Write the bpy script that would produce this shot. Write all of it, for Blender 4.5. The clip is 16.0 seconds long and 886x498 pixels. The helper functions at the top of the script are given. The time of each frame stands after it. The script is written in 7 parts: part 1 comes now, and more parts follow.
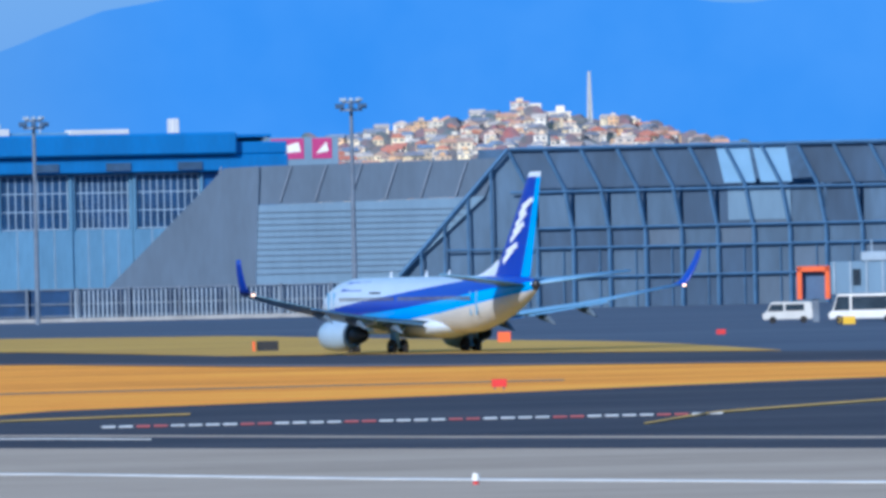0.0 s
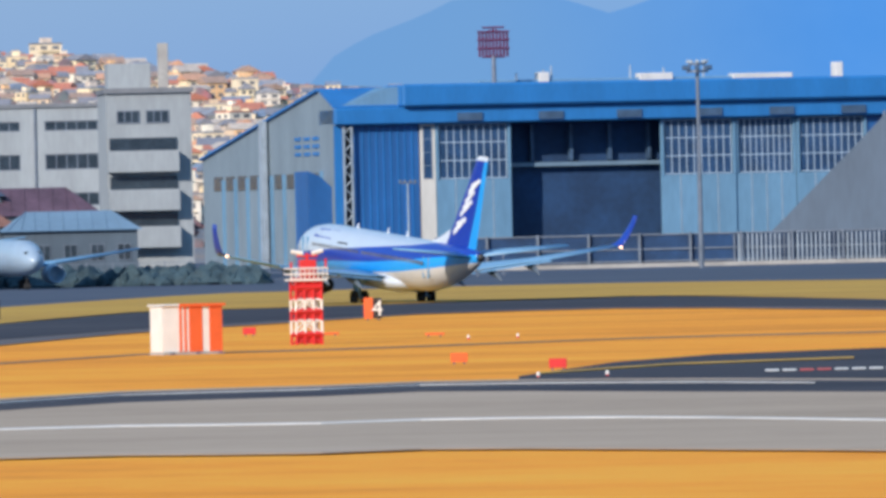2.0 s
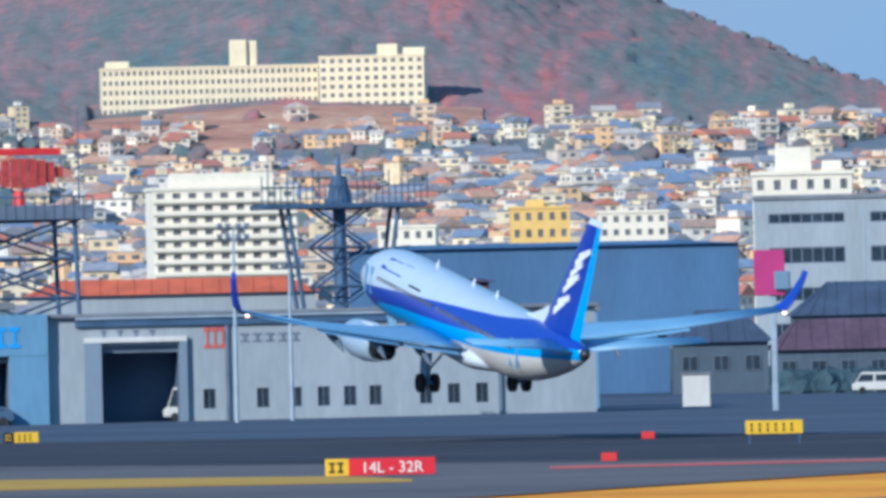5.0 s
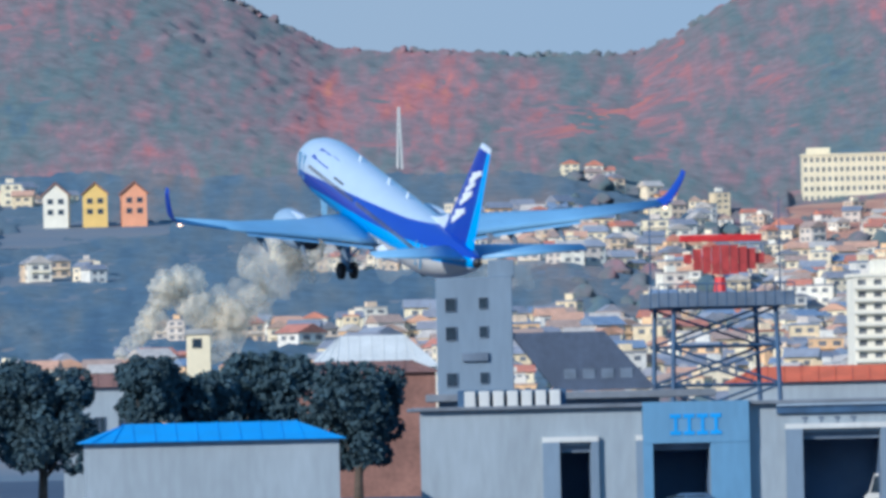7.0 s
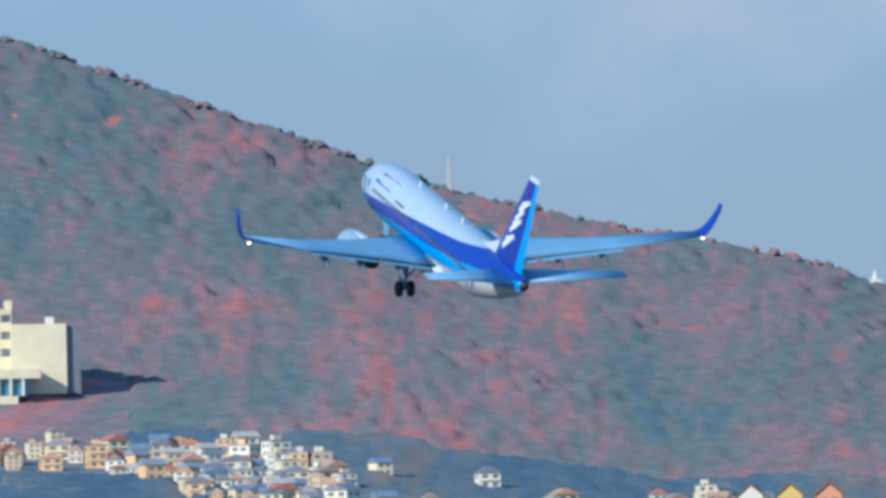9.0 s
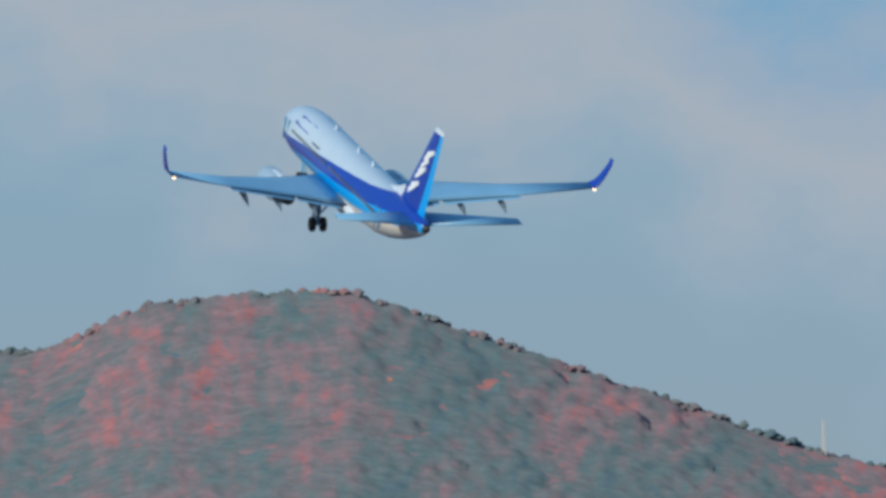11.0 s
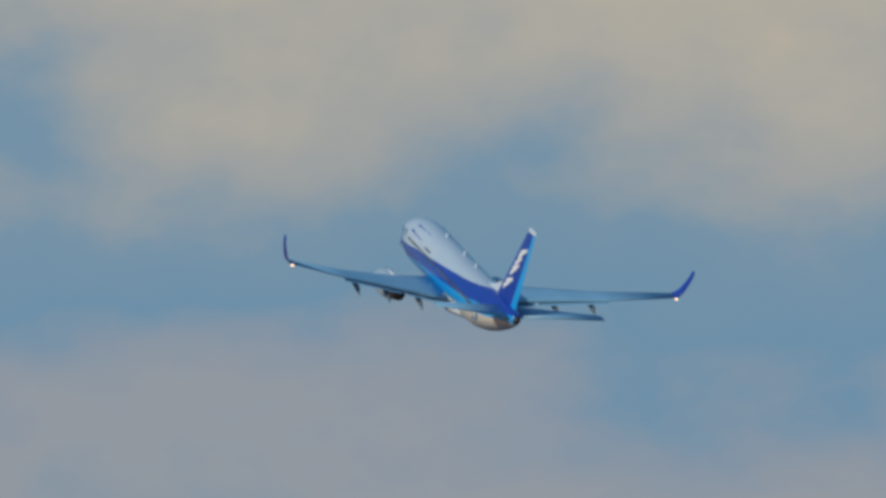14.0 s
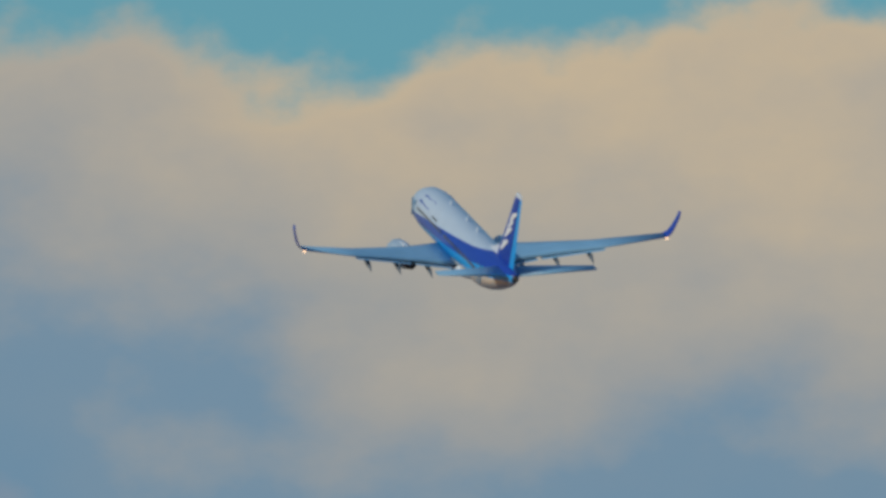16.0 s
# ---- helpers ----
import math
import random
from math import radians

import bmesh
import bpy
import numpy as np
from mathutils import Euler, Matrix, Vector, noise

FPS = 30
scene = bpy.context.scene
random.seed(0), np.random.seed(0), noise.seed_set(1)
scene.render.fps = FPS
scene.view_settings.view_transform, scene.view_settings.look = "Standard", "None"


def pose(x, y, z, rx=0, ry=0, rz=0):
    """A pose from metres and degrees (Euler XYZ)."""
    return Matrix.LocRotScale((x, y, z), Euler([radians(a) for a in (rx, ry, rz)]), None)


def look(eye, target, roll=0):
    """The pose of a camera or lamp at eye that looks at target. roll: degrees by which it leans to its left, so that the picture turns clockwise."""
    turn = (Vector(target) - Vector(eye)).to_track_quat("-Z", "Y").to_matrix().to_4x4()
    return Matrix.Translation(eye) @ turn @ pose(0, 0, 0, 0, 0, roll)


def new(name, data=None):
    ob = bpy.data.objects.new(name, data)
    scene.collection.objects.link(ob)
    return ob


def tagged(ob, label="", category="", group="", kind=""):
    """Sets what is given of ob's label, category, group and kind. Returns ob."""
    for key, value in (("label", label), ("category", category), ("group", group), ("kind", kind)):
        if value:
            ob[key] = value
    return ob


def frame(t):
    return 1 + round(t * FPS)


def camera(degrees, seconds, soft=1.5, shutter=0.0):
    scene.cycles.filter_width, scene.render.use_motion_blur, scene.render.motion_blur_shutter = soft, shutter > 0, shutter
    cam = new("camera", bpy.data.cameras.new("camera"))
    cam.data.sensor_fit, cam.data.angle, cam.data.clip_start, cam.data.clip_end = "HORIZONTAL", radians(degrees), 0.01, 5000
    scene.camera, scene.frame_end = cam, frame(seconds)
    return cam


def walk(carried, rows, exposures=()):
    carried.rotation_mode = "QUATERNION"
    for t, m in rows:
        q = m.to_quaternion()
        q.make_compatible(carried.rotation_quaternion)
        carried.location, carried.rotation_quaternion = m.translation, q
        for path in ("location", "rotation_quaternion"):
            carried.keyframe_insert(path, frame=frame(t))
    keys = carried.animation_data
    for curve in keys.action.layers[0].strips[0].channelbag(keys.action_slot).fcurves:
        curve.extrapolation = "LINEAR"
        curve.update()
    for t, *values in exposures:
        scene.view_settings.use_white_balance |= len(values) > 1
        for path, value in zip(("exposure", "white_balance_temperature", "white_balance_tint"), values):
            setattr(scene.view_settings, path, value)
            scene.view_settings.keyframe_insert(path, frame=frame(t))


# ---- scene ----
# Camera: a long lens that pans left and up after the aircraft.
# seconds, east, north, azimuth and elevation of the view in degrees
EYE_HEIGHT = 6.3
LEAN = -1.3
cam = camera(4.49, 16.0, soft=3.5)
CAM = [
    (0.0, -0.00, 0.00, 0.000, 0.072),
    (0.5, -0.00, 0.00, -0.980, 0.072),
    (1.0, -0.00, 0.00, -1.727, -0.089),
    (1.5, -0.00, 0.00, -2.561, -0.120),
    (2.0, -0.00, 0.00, -3.369, -0.140),
    (2.5, -0.26, 2.64, -4.184, -0.151),
    (3.0, -1.82, 18.39, -5.335, -0.159),
    (3.5, -3.48, 35.19, -6.490, -0.050),
    (4.0, -4.43, 44.78, -7.466, 0.004),
    (4.5, -4.43, 44.78, -8.689, 0.223),
    (5.0, -4.43, 44.78, -10.118, 0.430),
    (5.2, -4.43, 44.78, -10.591, 0.464),
    (7.3, -4.43, 44.78, -14.132, 1.089),
    (7.5, -4.43, 44.78, -14.461, 1.229),
    (8.0, -4.43, 44.78, -15.335, 1.914),
    (8.5, -4.43, 44.78, -16.249, 2.192),
    (9.0, -4.43, 44.78, -17.149, 2.550),
    (9.5, -4.43, 44.78, -18.131, 2.865),
    (10.0, -4.43, 44.78, -18.658, 3.211),
    (10.2, -4.43, 44.78, -18.730, 3.363),
    (12.3, -4.43, 44.78, -19.541, 4.870),
    (12.5, -4.43, 44.78, -19.612, 5.042),
    (13.0, -4.43, 44.78, -19.841, 5.508),
    (13.5, -4.43, 44.78, -20.071, 5.973),
    (14.0, -4.43, 44.78, -20.300, 6.381),
    (14.5, -4.43, 44.78, -20.529, 6.790),
    (15.0, -4.43, 44.78, -20.806, 7.095),
    (15.5, -4.43, 44.78, -21.083, 7.401),
    (16.0, -4.43, 44.78, -21.360, 7.706),
]


def view(x, y, azimuth, elevation):
    a, e = radians(azimuth), radians(elevation)
    eye = Vector((x, y, EYE_HEIGHT))
    way = Vector((math.sin(a) * math.cos(e), math.cos(a) * math.cos(e), math.sin(e)))
    return look(eye, eye + way * 100, LEAN)


walk(cam, [(t, view(x, y, a, e)) for t, x, y, a, e in CAM],
     exposures=[(0, 0.02, 5000, 14), (1, 0.0, 5250, 15), (2, 0.08, 5950, 17), (2.7, 0.08, 6150, 16), (4, 0.05, 5700, 16), (5, 0.03, 5200, 11), (8, -0.07, 5150, 11), (10.2, -0.19, 5300, 3), (12.4, -0.60, 6550, 8), (13.2, -0.72, 6400, 8), (14, -0.77, 6000, 7), (16, -0.84, 6150, 9)])

# ---- light ----
SUN_AZIMUTH, SUN_ELEVATION = 208.0, 25.0
world = bpy.data.worlds.new("sky")
scene.world = world
world.use_nodes = True


def sky():
    nt = world.node_tree
    n, l = nt.nodes, nt.links
    back = n["Background"]
    tex = n.new("ShaderNodeTexSky")
    tex.sky_type, tex.sun_disc = "NISHITA", False
    tex.sun_elevation, tex.sun_rotation = radians(SUN_ELEVATION), radians(SUN_AZIMUTH)
    tex.air_density, tex.dust_density, tex.ozone_density = 1.0, 0.3, 3.0
    co = n.new("ShaderNodeTexCoord")
    stretch = n.new("ShaderNodeMapping")
    stretch.inputs["Scale"].default_value = (1, 1, 1.5)
    l.new(co.outputs["Generated"], stretch.inputs["Vector"])
    sep = n.new("ShaderNodeSeparateXYZ")
    l.new(co.outputs["Generated"], sep.inputs["Vector"])
    # blue deepens close to the hazy horizon
    grad = n.new("ShaderNodeValToRGB")
    e = grad.color_ramp.elements
    e[0].position, e[0].color = 0.0, (0.058, 0.245, 0.61, 1)
    e[1].position, e[1].color = 0.5, (0.16, 0.34, 0.55, 1)
    e.new(0.021).color = (0.13, 0.335, 0.61, 1)
    e.new(0.06).color = (0.28, 0.46, 0.58, 1)
    e.new(0.10).color = (0.26, 0.46, 0.60, 1)
    e.new(0.15).color = (0.22, 0.57, 0.66, 1)
    e.new(0.30).color = (0.16, 0.38, 0.62, 1)
    l.new(sep.outputs["Z"], grad.inputs["Fac"])
    # milkier towards the west
    west = n.new("ShaderNodeMapRange")
    west.inputs["From Min"].default_value, west.inputs["From Max"].default_value = 0.01, -0.24
    l.new(sep.outputs["X"], west.inputs["Value"])
    milk = n.new("ShaderNodeMixRGB")
    milk.inputs["Color2"].default_value = (0.345, 0.415, 0.465, 1)
    low = n.new("ShaderNodeMapRange")
    low.inputs["From Min"].default_value, low.inputs["From Max"].default_value = 0.12, 0.05
    l.new(sep.outputs["Z"], low.inputs["Value"])
    both = n.new("ShaderNodeMath")
    both.operation = "MULTIPLY"
    l.new(west.outputs["Result"], both.inputs[0])
    l.new(low.outputs["Result"], both.inputs[1])
    l.new(both.outputs["Value"], milk.inputs["Fac"])
    l.new(grad.outputs["Color"], milk.inputs["Color1"])
    mixs = n.new("ShaderNodeMixRGB")
    mixs.inputs["Fac"].default_value = 0.95
    l.new(tex.outputs["Color"], mixs.inputs["Color1"])
    gain = n.new("ShaderNodeMixRGB")
    gain.blend_type = "MULTIPLY"
    gain.inputs["Fac"].default_value = 1
    gain.inputs["Color2"].default_value = (8.0, 8.0, 8.0, 1)
    l.new(milk.outputs["Color"], gain.inputs["Color1"])
    l.new(gain.outputs["Color"], mixs.inputs["Color2"])
    # a cloud bank over the hills: hazy foot, grey-blue hollow, cream sunlit heads
    def waves(scale, detail, rough):
        t = n.new("ShaderNodeTexNoise")
        t.inputs["Scale"].default_value, t.inputs["Detail"].default_value, t.inputs["Roughness"].default_value = scale, detail, rough
        l.new(stretch.outputs["Vector"], t.inputs["Vector"])
        return t.outputs["Fac"]

    def times_add(value, gain_, start):
        m = n.new("ShaderNodeMath")
        m.operation = "MULTIPLY_ADD"
        l.new(value, m.inputs[0])
        m.inputs[1].default_value = gain_
        if isinstance(start, float):
            m.inputs[2].default_value = start
        else:
            l.new(start, m.inputs[2])
        return m.outputs["Value"]

    slow, mid, curl = waves(17, 2, 0.4), waves(34, 6, 0.5), waves(75, 7, 0.55)
    side = n.new("ShaderNodeMapRange")
    side.inputs["From Min"].default_value, side.inputs["From Max"].default_value = -0.42, -0.30
    side.inputs["To Min"].default_value, side.inputs["To Max"].default_value = -0.42, -0.30
    l.new(sep.outputs["X"], side.inputs["Value"])
    warped = times_add(slow, 0.034, times_add(mid, 0.036, times_add(curl, 0.022, times_add(side.outputs["Result"], 0.12, -0.002))))
    height = n.new("ShaderNodeMath")
    l.new(sep.outputs["Z"], height.inputs[0])
    l.new(warped, height.inputs[1])
    span = n.new("ShaderNodeMapRange")
    span.inputs["From Min"].default_value, span.inputs["From Max"].default_value = 0.05, 0.17
    l.new(height.outputs["Value"], span.inputs["Value"])
    tone = n.new("ShaderNodeValToRGB")
    e = tone.color_ramp.elements
    for i, (pos, c) in enumerate(((0.05, (2.3, 3.7, 4.8)), (1.0, (7.9, 6.0, 3.9)), (0.20, (3.3, 3.95, 4.5)), (0.32, (4.0, 4.1, 4.3)), (0.39, (3.3, 3.85, 4.5)), (0.46, (2.2, 3.6, 4.8)), (0.56, (2.5, 3.7, 4.7)), (0.66, (4.5, 4.5, 4.3)), (0.76, (5.9, 5.2, 4.2)), (0.87, (7.6, 6.0, 4.0)))):
        q = e[i] if i < 2 else e.new(pos)
        q.position, q.color = pos, (*c, 1)
    l.new(span.outputs["Result"], tone.inputs["Fac"])
    foot = n.new("ShaderNodeMapRange")
    foot.interpolation_type = "SMOOTHSTEP"
    foot.inputs["From Min"].default_value, foot.inputs["From Max"].default_value = 0.066, 0.088
    l.new(height.outputs["Value"], foot.inputs["Value"])
    edge = times_add(curl, 0.016, times_add(mid, 0.024, sep.outputs["Z"]))
    head = n.new("ShaderNodeMapRange")
    head.interpolation_type = "SMOOTHSTEP"
    head.inputs["From Min"].default_value, head.inputs["From Max"].default_value = 0.1765, 0.1700
    l.new(edge, head.inputs["Value"])
    mask = n.new("ShaderNodeMath")
    mask.operation = "MULTIPLY"
    l.new(foot.outputs["Result"], mask.inputs[0])
    l.new(head.outputs["Result"], mask.inputs[1])
    out = n.new("ShaderNodeMixRGB")
    l.new(mask.outputs["Value"], out.inputs["Fac"])
    l.new(mixs.outputs["Color"], out.inputs["Color1"])
    l.new(tone.outputs["Color"], out.inputs["Color2"])
    l.new(out.outputs["Color"], back.inputs["Color"])
    back.inputs["Strength"].default_value = 0.13


sky()
sun = new("sun", bpy.data.lights.new("sun", "SUN"))
sun.data.energy, sun.data.angle, sun.data.color = 4.6, radians(0.6), (1.0, 0.86, 0.66)
_a, _e = radians(SUN_AZIMUTH), radians(SUN_ELEVATION)
sun.matrix_world = look((0, 0, 0), (-math.sin(_a) * math.cos(_e), -math.cos(_a) * math.cos(_e), -math.sin(_e)))


# ---- materials ----
def material(name, color, rough=0.6, metal=0.0, vary=0.12, size=1.5, fine=12.0, bump=0.0, streak=False, per_object=0.0):
    """Colour with variation at two scales and a little relief; sizes are per metre."""
    m = bpy.data.materials.new(name)
    m.use_nodes = True
    nt = m.node_tree
    n, l = nt.nodes, nt.links
    b = n["Principled BSDF"]
    b.inputs["Roughness"].default_value, b.inputs["Metallic"].default_value = rough, metal
    co = n.new("ShaderNodeTexCoord")
    mp = n.new("ShaderNodeMapping")
    mp.inputs["Scale"].default_value = (1, 1, 0.25) if streak else (1, 1, 1)
    l.new(co.outputs["Object"], mp.inputs["Vector"])
    last = None
    for scale, share in ((size, 1.0), (fine, 0.6)):
        t = n.new("ShaderNodeTexNoise")
        t.inputs["Scale"].default_value, t.inputs["Detail"].default_value = scale, 3
        l.new(mp.outputs["Vector"], t.inputs["Vector"])
        r = n.new("ShaderNodeMapRange")
        r.inputs["From Min"].default_value, r.inputs["From Max"].default_value = 0.3, 0.7
        r.inputs["To Min"].default_value, r.inputs["To Max"].default_value = 1 - vary * share, 1 + vary * share
        l.new(t.outputs["Fac"], r.inputs["Value"])
        x = n.new("ShaderNodeMixRGB")
        x.blend_type = "MULTIPLY"
        x.inputs["Fac"].default_value = 1
        if last is None:
            x.inputs["Color1"].default_value = (*color, 1)
        else:
            l.new(last, x.inputs["Color1"])
        l.new(r.outputs["Result"], x.inputs["Color2"])
        last = x.outputs["Color"]
    if per_object:
        info = n.new("ShaderNodeObjectInfo")
        r = n.new("ShaderNodeMapRange")
        r.inputs["To Min"].default_value, r.inputs["To Max"].default_value = 1 - per_object, 1 + per_object
        l.new(info.outputs["Random"], r.inputs["Value"])
        x = n.new("ShaderNodeMixRGB")
        x.blend_type = "MULTIPLY"
        x.inputs["Fac"].default_value = 1
        l.new(last, x.inputs["Color1"])
        l.new(r.outputs["Result"], x.inputs["Color2"])
        last = x.outputs["Color"]
    l.new(last, b.inputs["Base Color"])
    if bump:
        bp = n.new("ShaderNodeBump")
        bp.inputs["Strength"].default_value = bump
        l.new(t.outputs["Fac"], bp.inputs["Height"])
        l.new(bp.outputs["Normal"], b.inputs["Normal"])
    return m


def island_palette(name, stops, rough=0.8, vary=0.15, size=0.6):
    """A palette picked piece by piece inside one mesh."""
    m = material(name, (1, 1, 1), rough, vary=vary, size=size)
    n, l = m.node_tree.nodes, m.node_tree.links
    b = n["Principled BSDF"]
    old = b.inputs["Base Color"].links[0].from_socket
    g = n.new("ShaderNodeNewGeometry")
    ramp = n.new("ShaderNodeValToRGB")
    ramp.color_ramp.interpolation = "CONSTANT"
    e = ramp.color_ramp.elements
    while len(e) < len(stops):
        e.new(0.5)
    for i, c in enumerate(stops):
        e[i].position, e[i].color = i / len(stops), (*c, 1)
    l.new(g.outputs["Random Per Island"], ramp.inputs["Fac"])
    x = n.new("ShaderNodeMixRGB")
    x.blend_type = "MULTIPLY"
    x.inputs["Fac"].default_value = 1
    l.new(ramp.outputs["Color"], x.inputs["Color1"])
    l.new(old, x.inputs["Color2"])
    l.new(x.outputs["Color"], b.inputs["Base Color"])
    return m


# ---- building blocks ----
def mesh_of(name, bm, mats):
    me = bpy.data.meshes.new(name)
    bm.normal_update()
    bm.to_mesh(me)
    bm.free()
    for m in mats if isinstance(mats, (list, tuple)) else [mats]:
        me.materials.append(m)
    return me


def part(name, bm, mats, parent=None, label="", at=None, smooth=False):
    """One mesh object, a part of its parent."""
    me = bm if isinstance(bm, bpy.types.Mesh) else mesh_of(name, bm, mats)
    if smooth:
        for p in me.polygons:
            p.use_smooth = True
    ob = new(name, me)
    if parent:
        ob.parent = parent
    if at:
        ob.matrix_basis = at
    return tagged(ob, label)


def cuboid(bm, x0, x1, y0, y1, z0, z1, mat=0):
    v = [bm.verts.new((x, y, z)) for z in (z0, z1) for y in (y0, y1) for x in (x0, x1)]
    for q in ((0, 2, 3, 1), (4, 5, 7, 6), (0, 1, 5, 4), (1, 3, 7, 5), (3, 2, 6, 7), (2, 0, 4, 6)):
        bm.faces.new([v[i] for i in q]).material_index = mat
    return v


def box(*span, bevel=0.0):
    bm = bmesh.new()
    cuboid(bm, *span)
    if bevel:
        bmesh.ops.bevel(bm, geom=list(bm.edges), offset=bevel, segments=1, affect="EDGES")
    return bm


def prism(outline, y0, y1, bm=None, mat=0):
    """An outline in x and z, drawn out along y."""
    bm = bm or bmesh.new()
    a = [bm.verts.new((x, y0, z)) for x, z in outline]
    b = [bm.verts.new((x, y1, z)) for x, z in outline]
    k = len(a)
    fs = [bm.faces.new(a), bm.faces.new(b[::-1])]
    for i in range(k):
        fs.append(bm.faces.new((a[i], b[i], b[(i + 1) % k], a[(i + 1) % k])))
    for f in fs:
        f.material_index = mat
    bmesh.ops.recalc_face_normals(bm, faces=fs)
    return bm


def rod(bm, p, q, r, r2=None, sides=6, mat=0):
    p, q = Vector(p), Vector(q)
    turn = (q - p).to_track_quat("Z", "Y").to_matrix()
    rings = []
    for c, rr in ((p, r), (q, r if r2 is None else r2)):
        rings.append([bm.verts.new(c + turn @ Vector((rr * math.cos(6.28319 * i / sides), rr * math.sin(6.28319 * i / sides), 0))) for i in range(sides)])
    for i in range(sides):
        j = (i + 1) % sides
        bm.faces.new((rings[0][i], rings[0][j], rings[1][j], rings[1][i])).material_index = mat
    bm.faces.new(rings[0][::-1]).material_index = mat
    bm.faces.new(rings[1]).material_index = mat


def empty(name, m, label, category, group=""):
    ob = new(name)
    ob.matrix_basis = m
    return tagged(ob, label, category, group)


def along(x, table):
    """Straight lines between the table's points."""
    return float(np.interp(x, [p[0] for p in table], [p[1] for p in table]))


FORWARD = Vector((-4.43, 44.78, 0))
STAND = [(-7.47, 1.0), (-6.49, 0.79), (-5.34, 0.41), (-4.18, 0.06), (-3.7, 0.0)]


def spot(azimuth, d, z=0.0):
    """The place d metres away in a compass direction (degrees), seen from the stand that looks that way."""
    a, base = radians(azimuth), FORWARD * along(azimuth, STAND)
    return Vector((base.x + d * math.sin(a), base.y + d * math.cos(a), z))


def facing(azimuth, d, z=0.0, turn=0.0):
    """A pose there whose x runs to the viewer's right and whose y runs away."""
    p = spot(azimuth, d, z)
    return pose(p.x, p.y, p.z, 0, 0, -azimuth + turn)



# ---- ground ----
def ground_material(name, low, mid, high, scale=0.03, fine=1.2, rough=0.95):
    m = bpy.data.materials.new(name)
    m.use_nodes = True
    n, l = m.node_tree.nodes, m.node_tree.links
    b = n["Principled BSDF"]
    b.inputs["Roughness"].default_value = rough
    b.inputs["Specular IOR Level"].default_value = 0.15
    co = n.new("ShaderNodeTexCoord")
    mp = n.new("ShaderNodeMapping")
    mp.inputs["Scale"].default_value = (0.35, 1, 1)
    mp.inputs["Rotation"].default_value = (0, 0, radians(-3))
    l.new(co.outputs["Object"], mp.inputs["Vector"])
    tex = []
    for s in (scale, fine):
        t = n.new("ShaderNodeTexNoise")
        t.inputs["Scale"].default_value, t.inputs["Detail"].default_value, t.inputs["Roughness"].default_value = s, 5, 0.65
        l.new(mp.outputs["Vector"], t.inputs["Vector"])
        tex.append(t)
    mx = n.new("ShaderNodeMixRGB")
    mx.inputs["Fac"].default_value = 0.35
    l.new(tex[0].outputs["Fac"], mx.inputs["Color1"])
    l.new(tex[1].outputs["Fac"], mx.inputs["Color2"])
    r = n.new("ShaderNodeValToRGB")
    e = r.color_ramp.elements
    e[0].position, e[0].color = 0.36, (*low, 1)
    e[1].position, e[1].color = 0.66, (*high, 1)
    e.new(0.5).color = (*mid, 1)
    l.new(mx.outputs["Color"], r.inputs["Fac"])
    l.new(r.outputs["Color"], b.inputs["Base Color"])
    bp = n.new("ShaderNodeBump")
    bp.inputs["Strength"].default_value = 0.25
    l.new(tex[1].outputs["Fac"], bp.inputs["Height"])
    l.new(bp.outputs["Normal"], b.inputs["Normal"])
    return m


GRASS = ground_material("dry_grass", (0.62, 0.215, 0.02), (0.90, 0.34, 0.028), (0.92, 0.48, 0.055), 0.05)
GRASS_TAN = ground_material("short_grass", (0.34, 0.21, 0.05), (0.50, 0.30, 0.06), (0.56, 0.38, 0.08), 0.05)
ASPHALT = ground_material("asphalt", (0.10, 0.095, 0.10), (0.14, 0.13, 0.135), (0.18, 0.165, 0.16), 0.04)
ASPHALT_DARK = ground_material("runway_rubber", (0.030, 0.032, 0.045), (0.048, 0.05, 0.065), (0.085, 0.085, 0.095), 0.06)
ASPHALT_PALE = ground_material("worn_asphalt", (0.32, 0.255, 0.19), (0.42, 0.335, 0.25), (0.48, 0.39, 0.30), 0.05)
APRON = ground_material("apron", (0.058, 0.075, 0.115), (0.078, 0.10, 0.14), (0.105, 0.125, 0.165), 0.03)
LINE_WHITE = material("line_paint", (0.75, 0.73, 0.68), 0.7, vary=0.15, size=0.4)
LINE_YELLOW = material("yellow_line_paint", (0.62, 0.36, 0.04), 0.7, vary=0.2, size=0.4)
LINE_RED = material("red_line_paint", (0.55, 0.10, 0.08), 0.7, vary=0.3, size=0.2)

# edges of the surfaces: compass direction in degrees, distance in metres
GRASS_B_FAR = [(-32, 330), (-14, 385), (-10, 430), (-7.9, 478), (-6.9, 506), (-5.9, 572), (-4.9, 668), (-3.4, 774), (-2.3, 780), (-1.1, 717), (-0.3, 693), (2.2, 657), (9, 610)]
RUNWAY_NEAR = [(-32, 620), (-12.4, 575), (-9.7, 540), (-7.9, 530), (-5.9, 606), (-4.9, 690), (-3.4, 783), (-2.3, 786), (-0.3, 706), (2.2, 664), (9, 620)]
RUNWAY_FAR = [(-32, 760), (-12.4, 707), (-9.7, 686), (-7.9, 645), (-5.9, 699), (-4.9, 826), (-2.3, 890), (-1.1, 792), (-0.3, 779), (2.2, 725), (9, 680)]
GRASS_A_FAR = [(-7.1, 690), (-6.9, 760), (-5.75, 880), (-4.5, 1040), (-3.4, 1072), (-2.3, 1066), (-1.1, 1030), (-0.3, 945), (1.04, 838), (1.7, 741)]
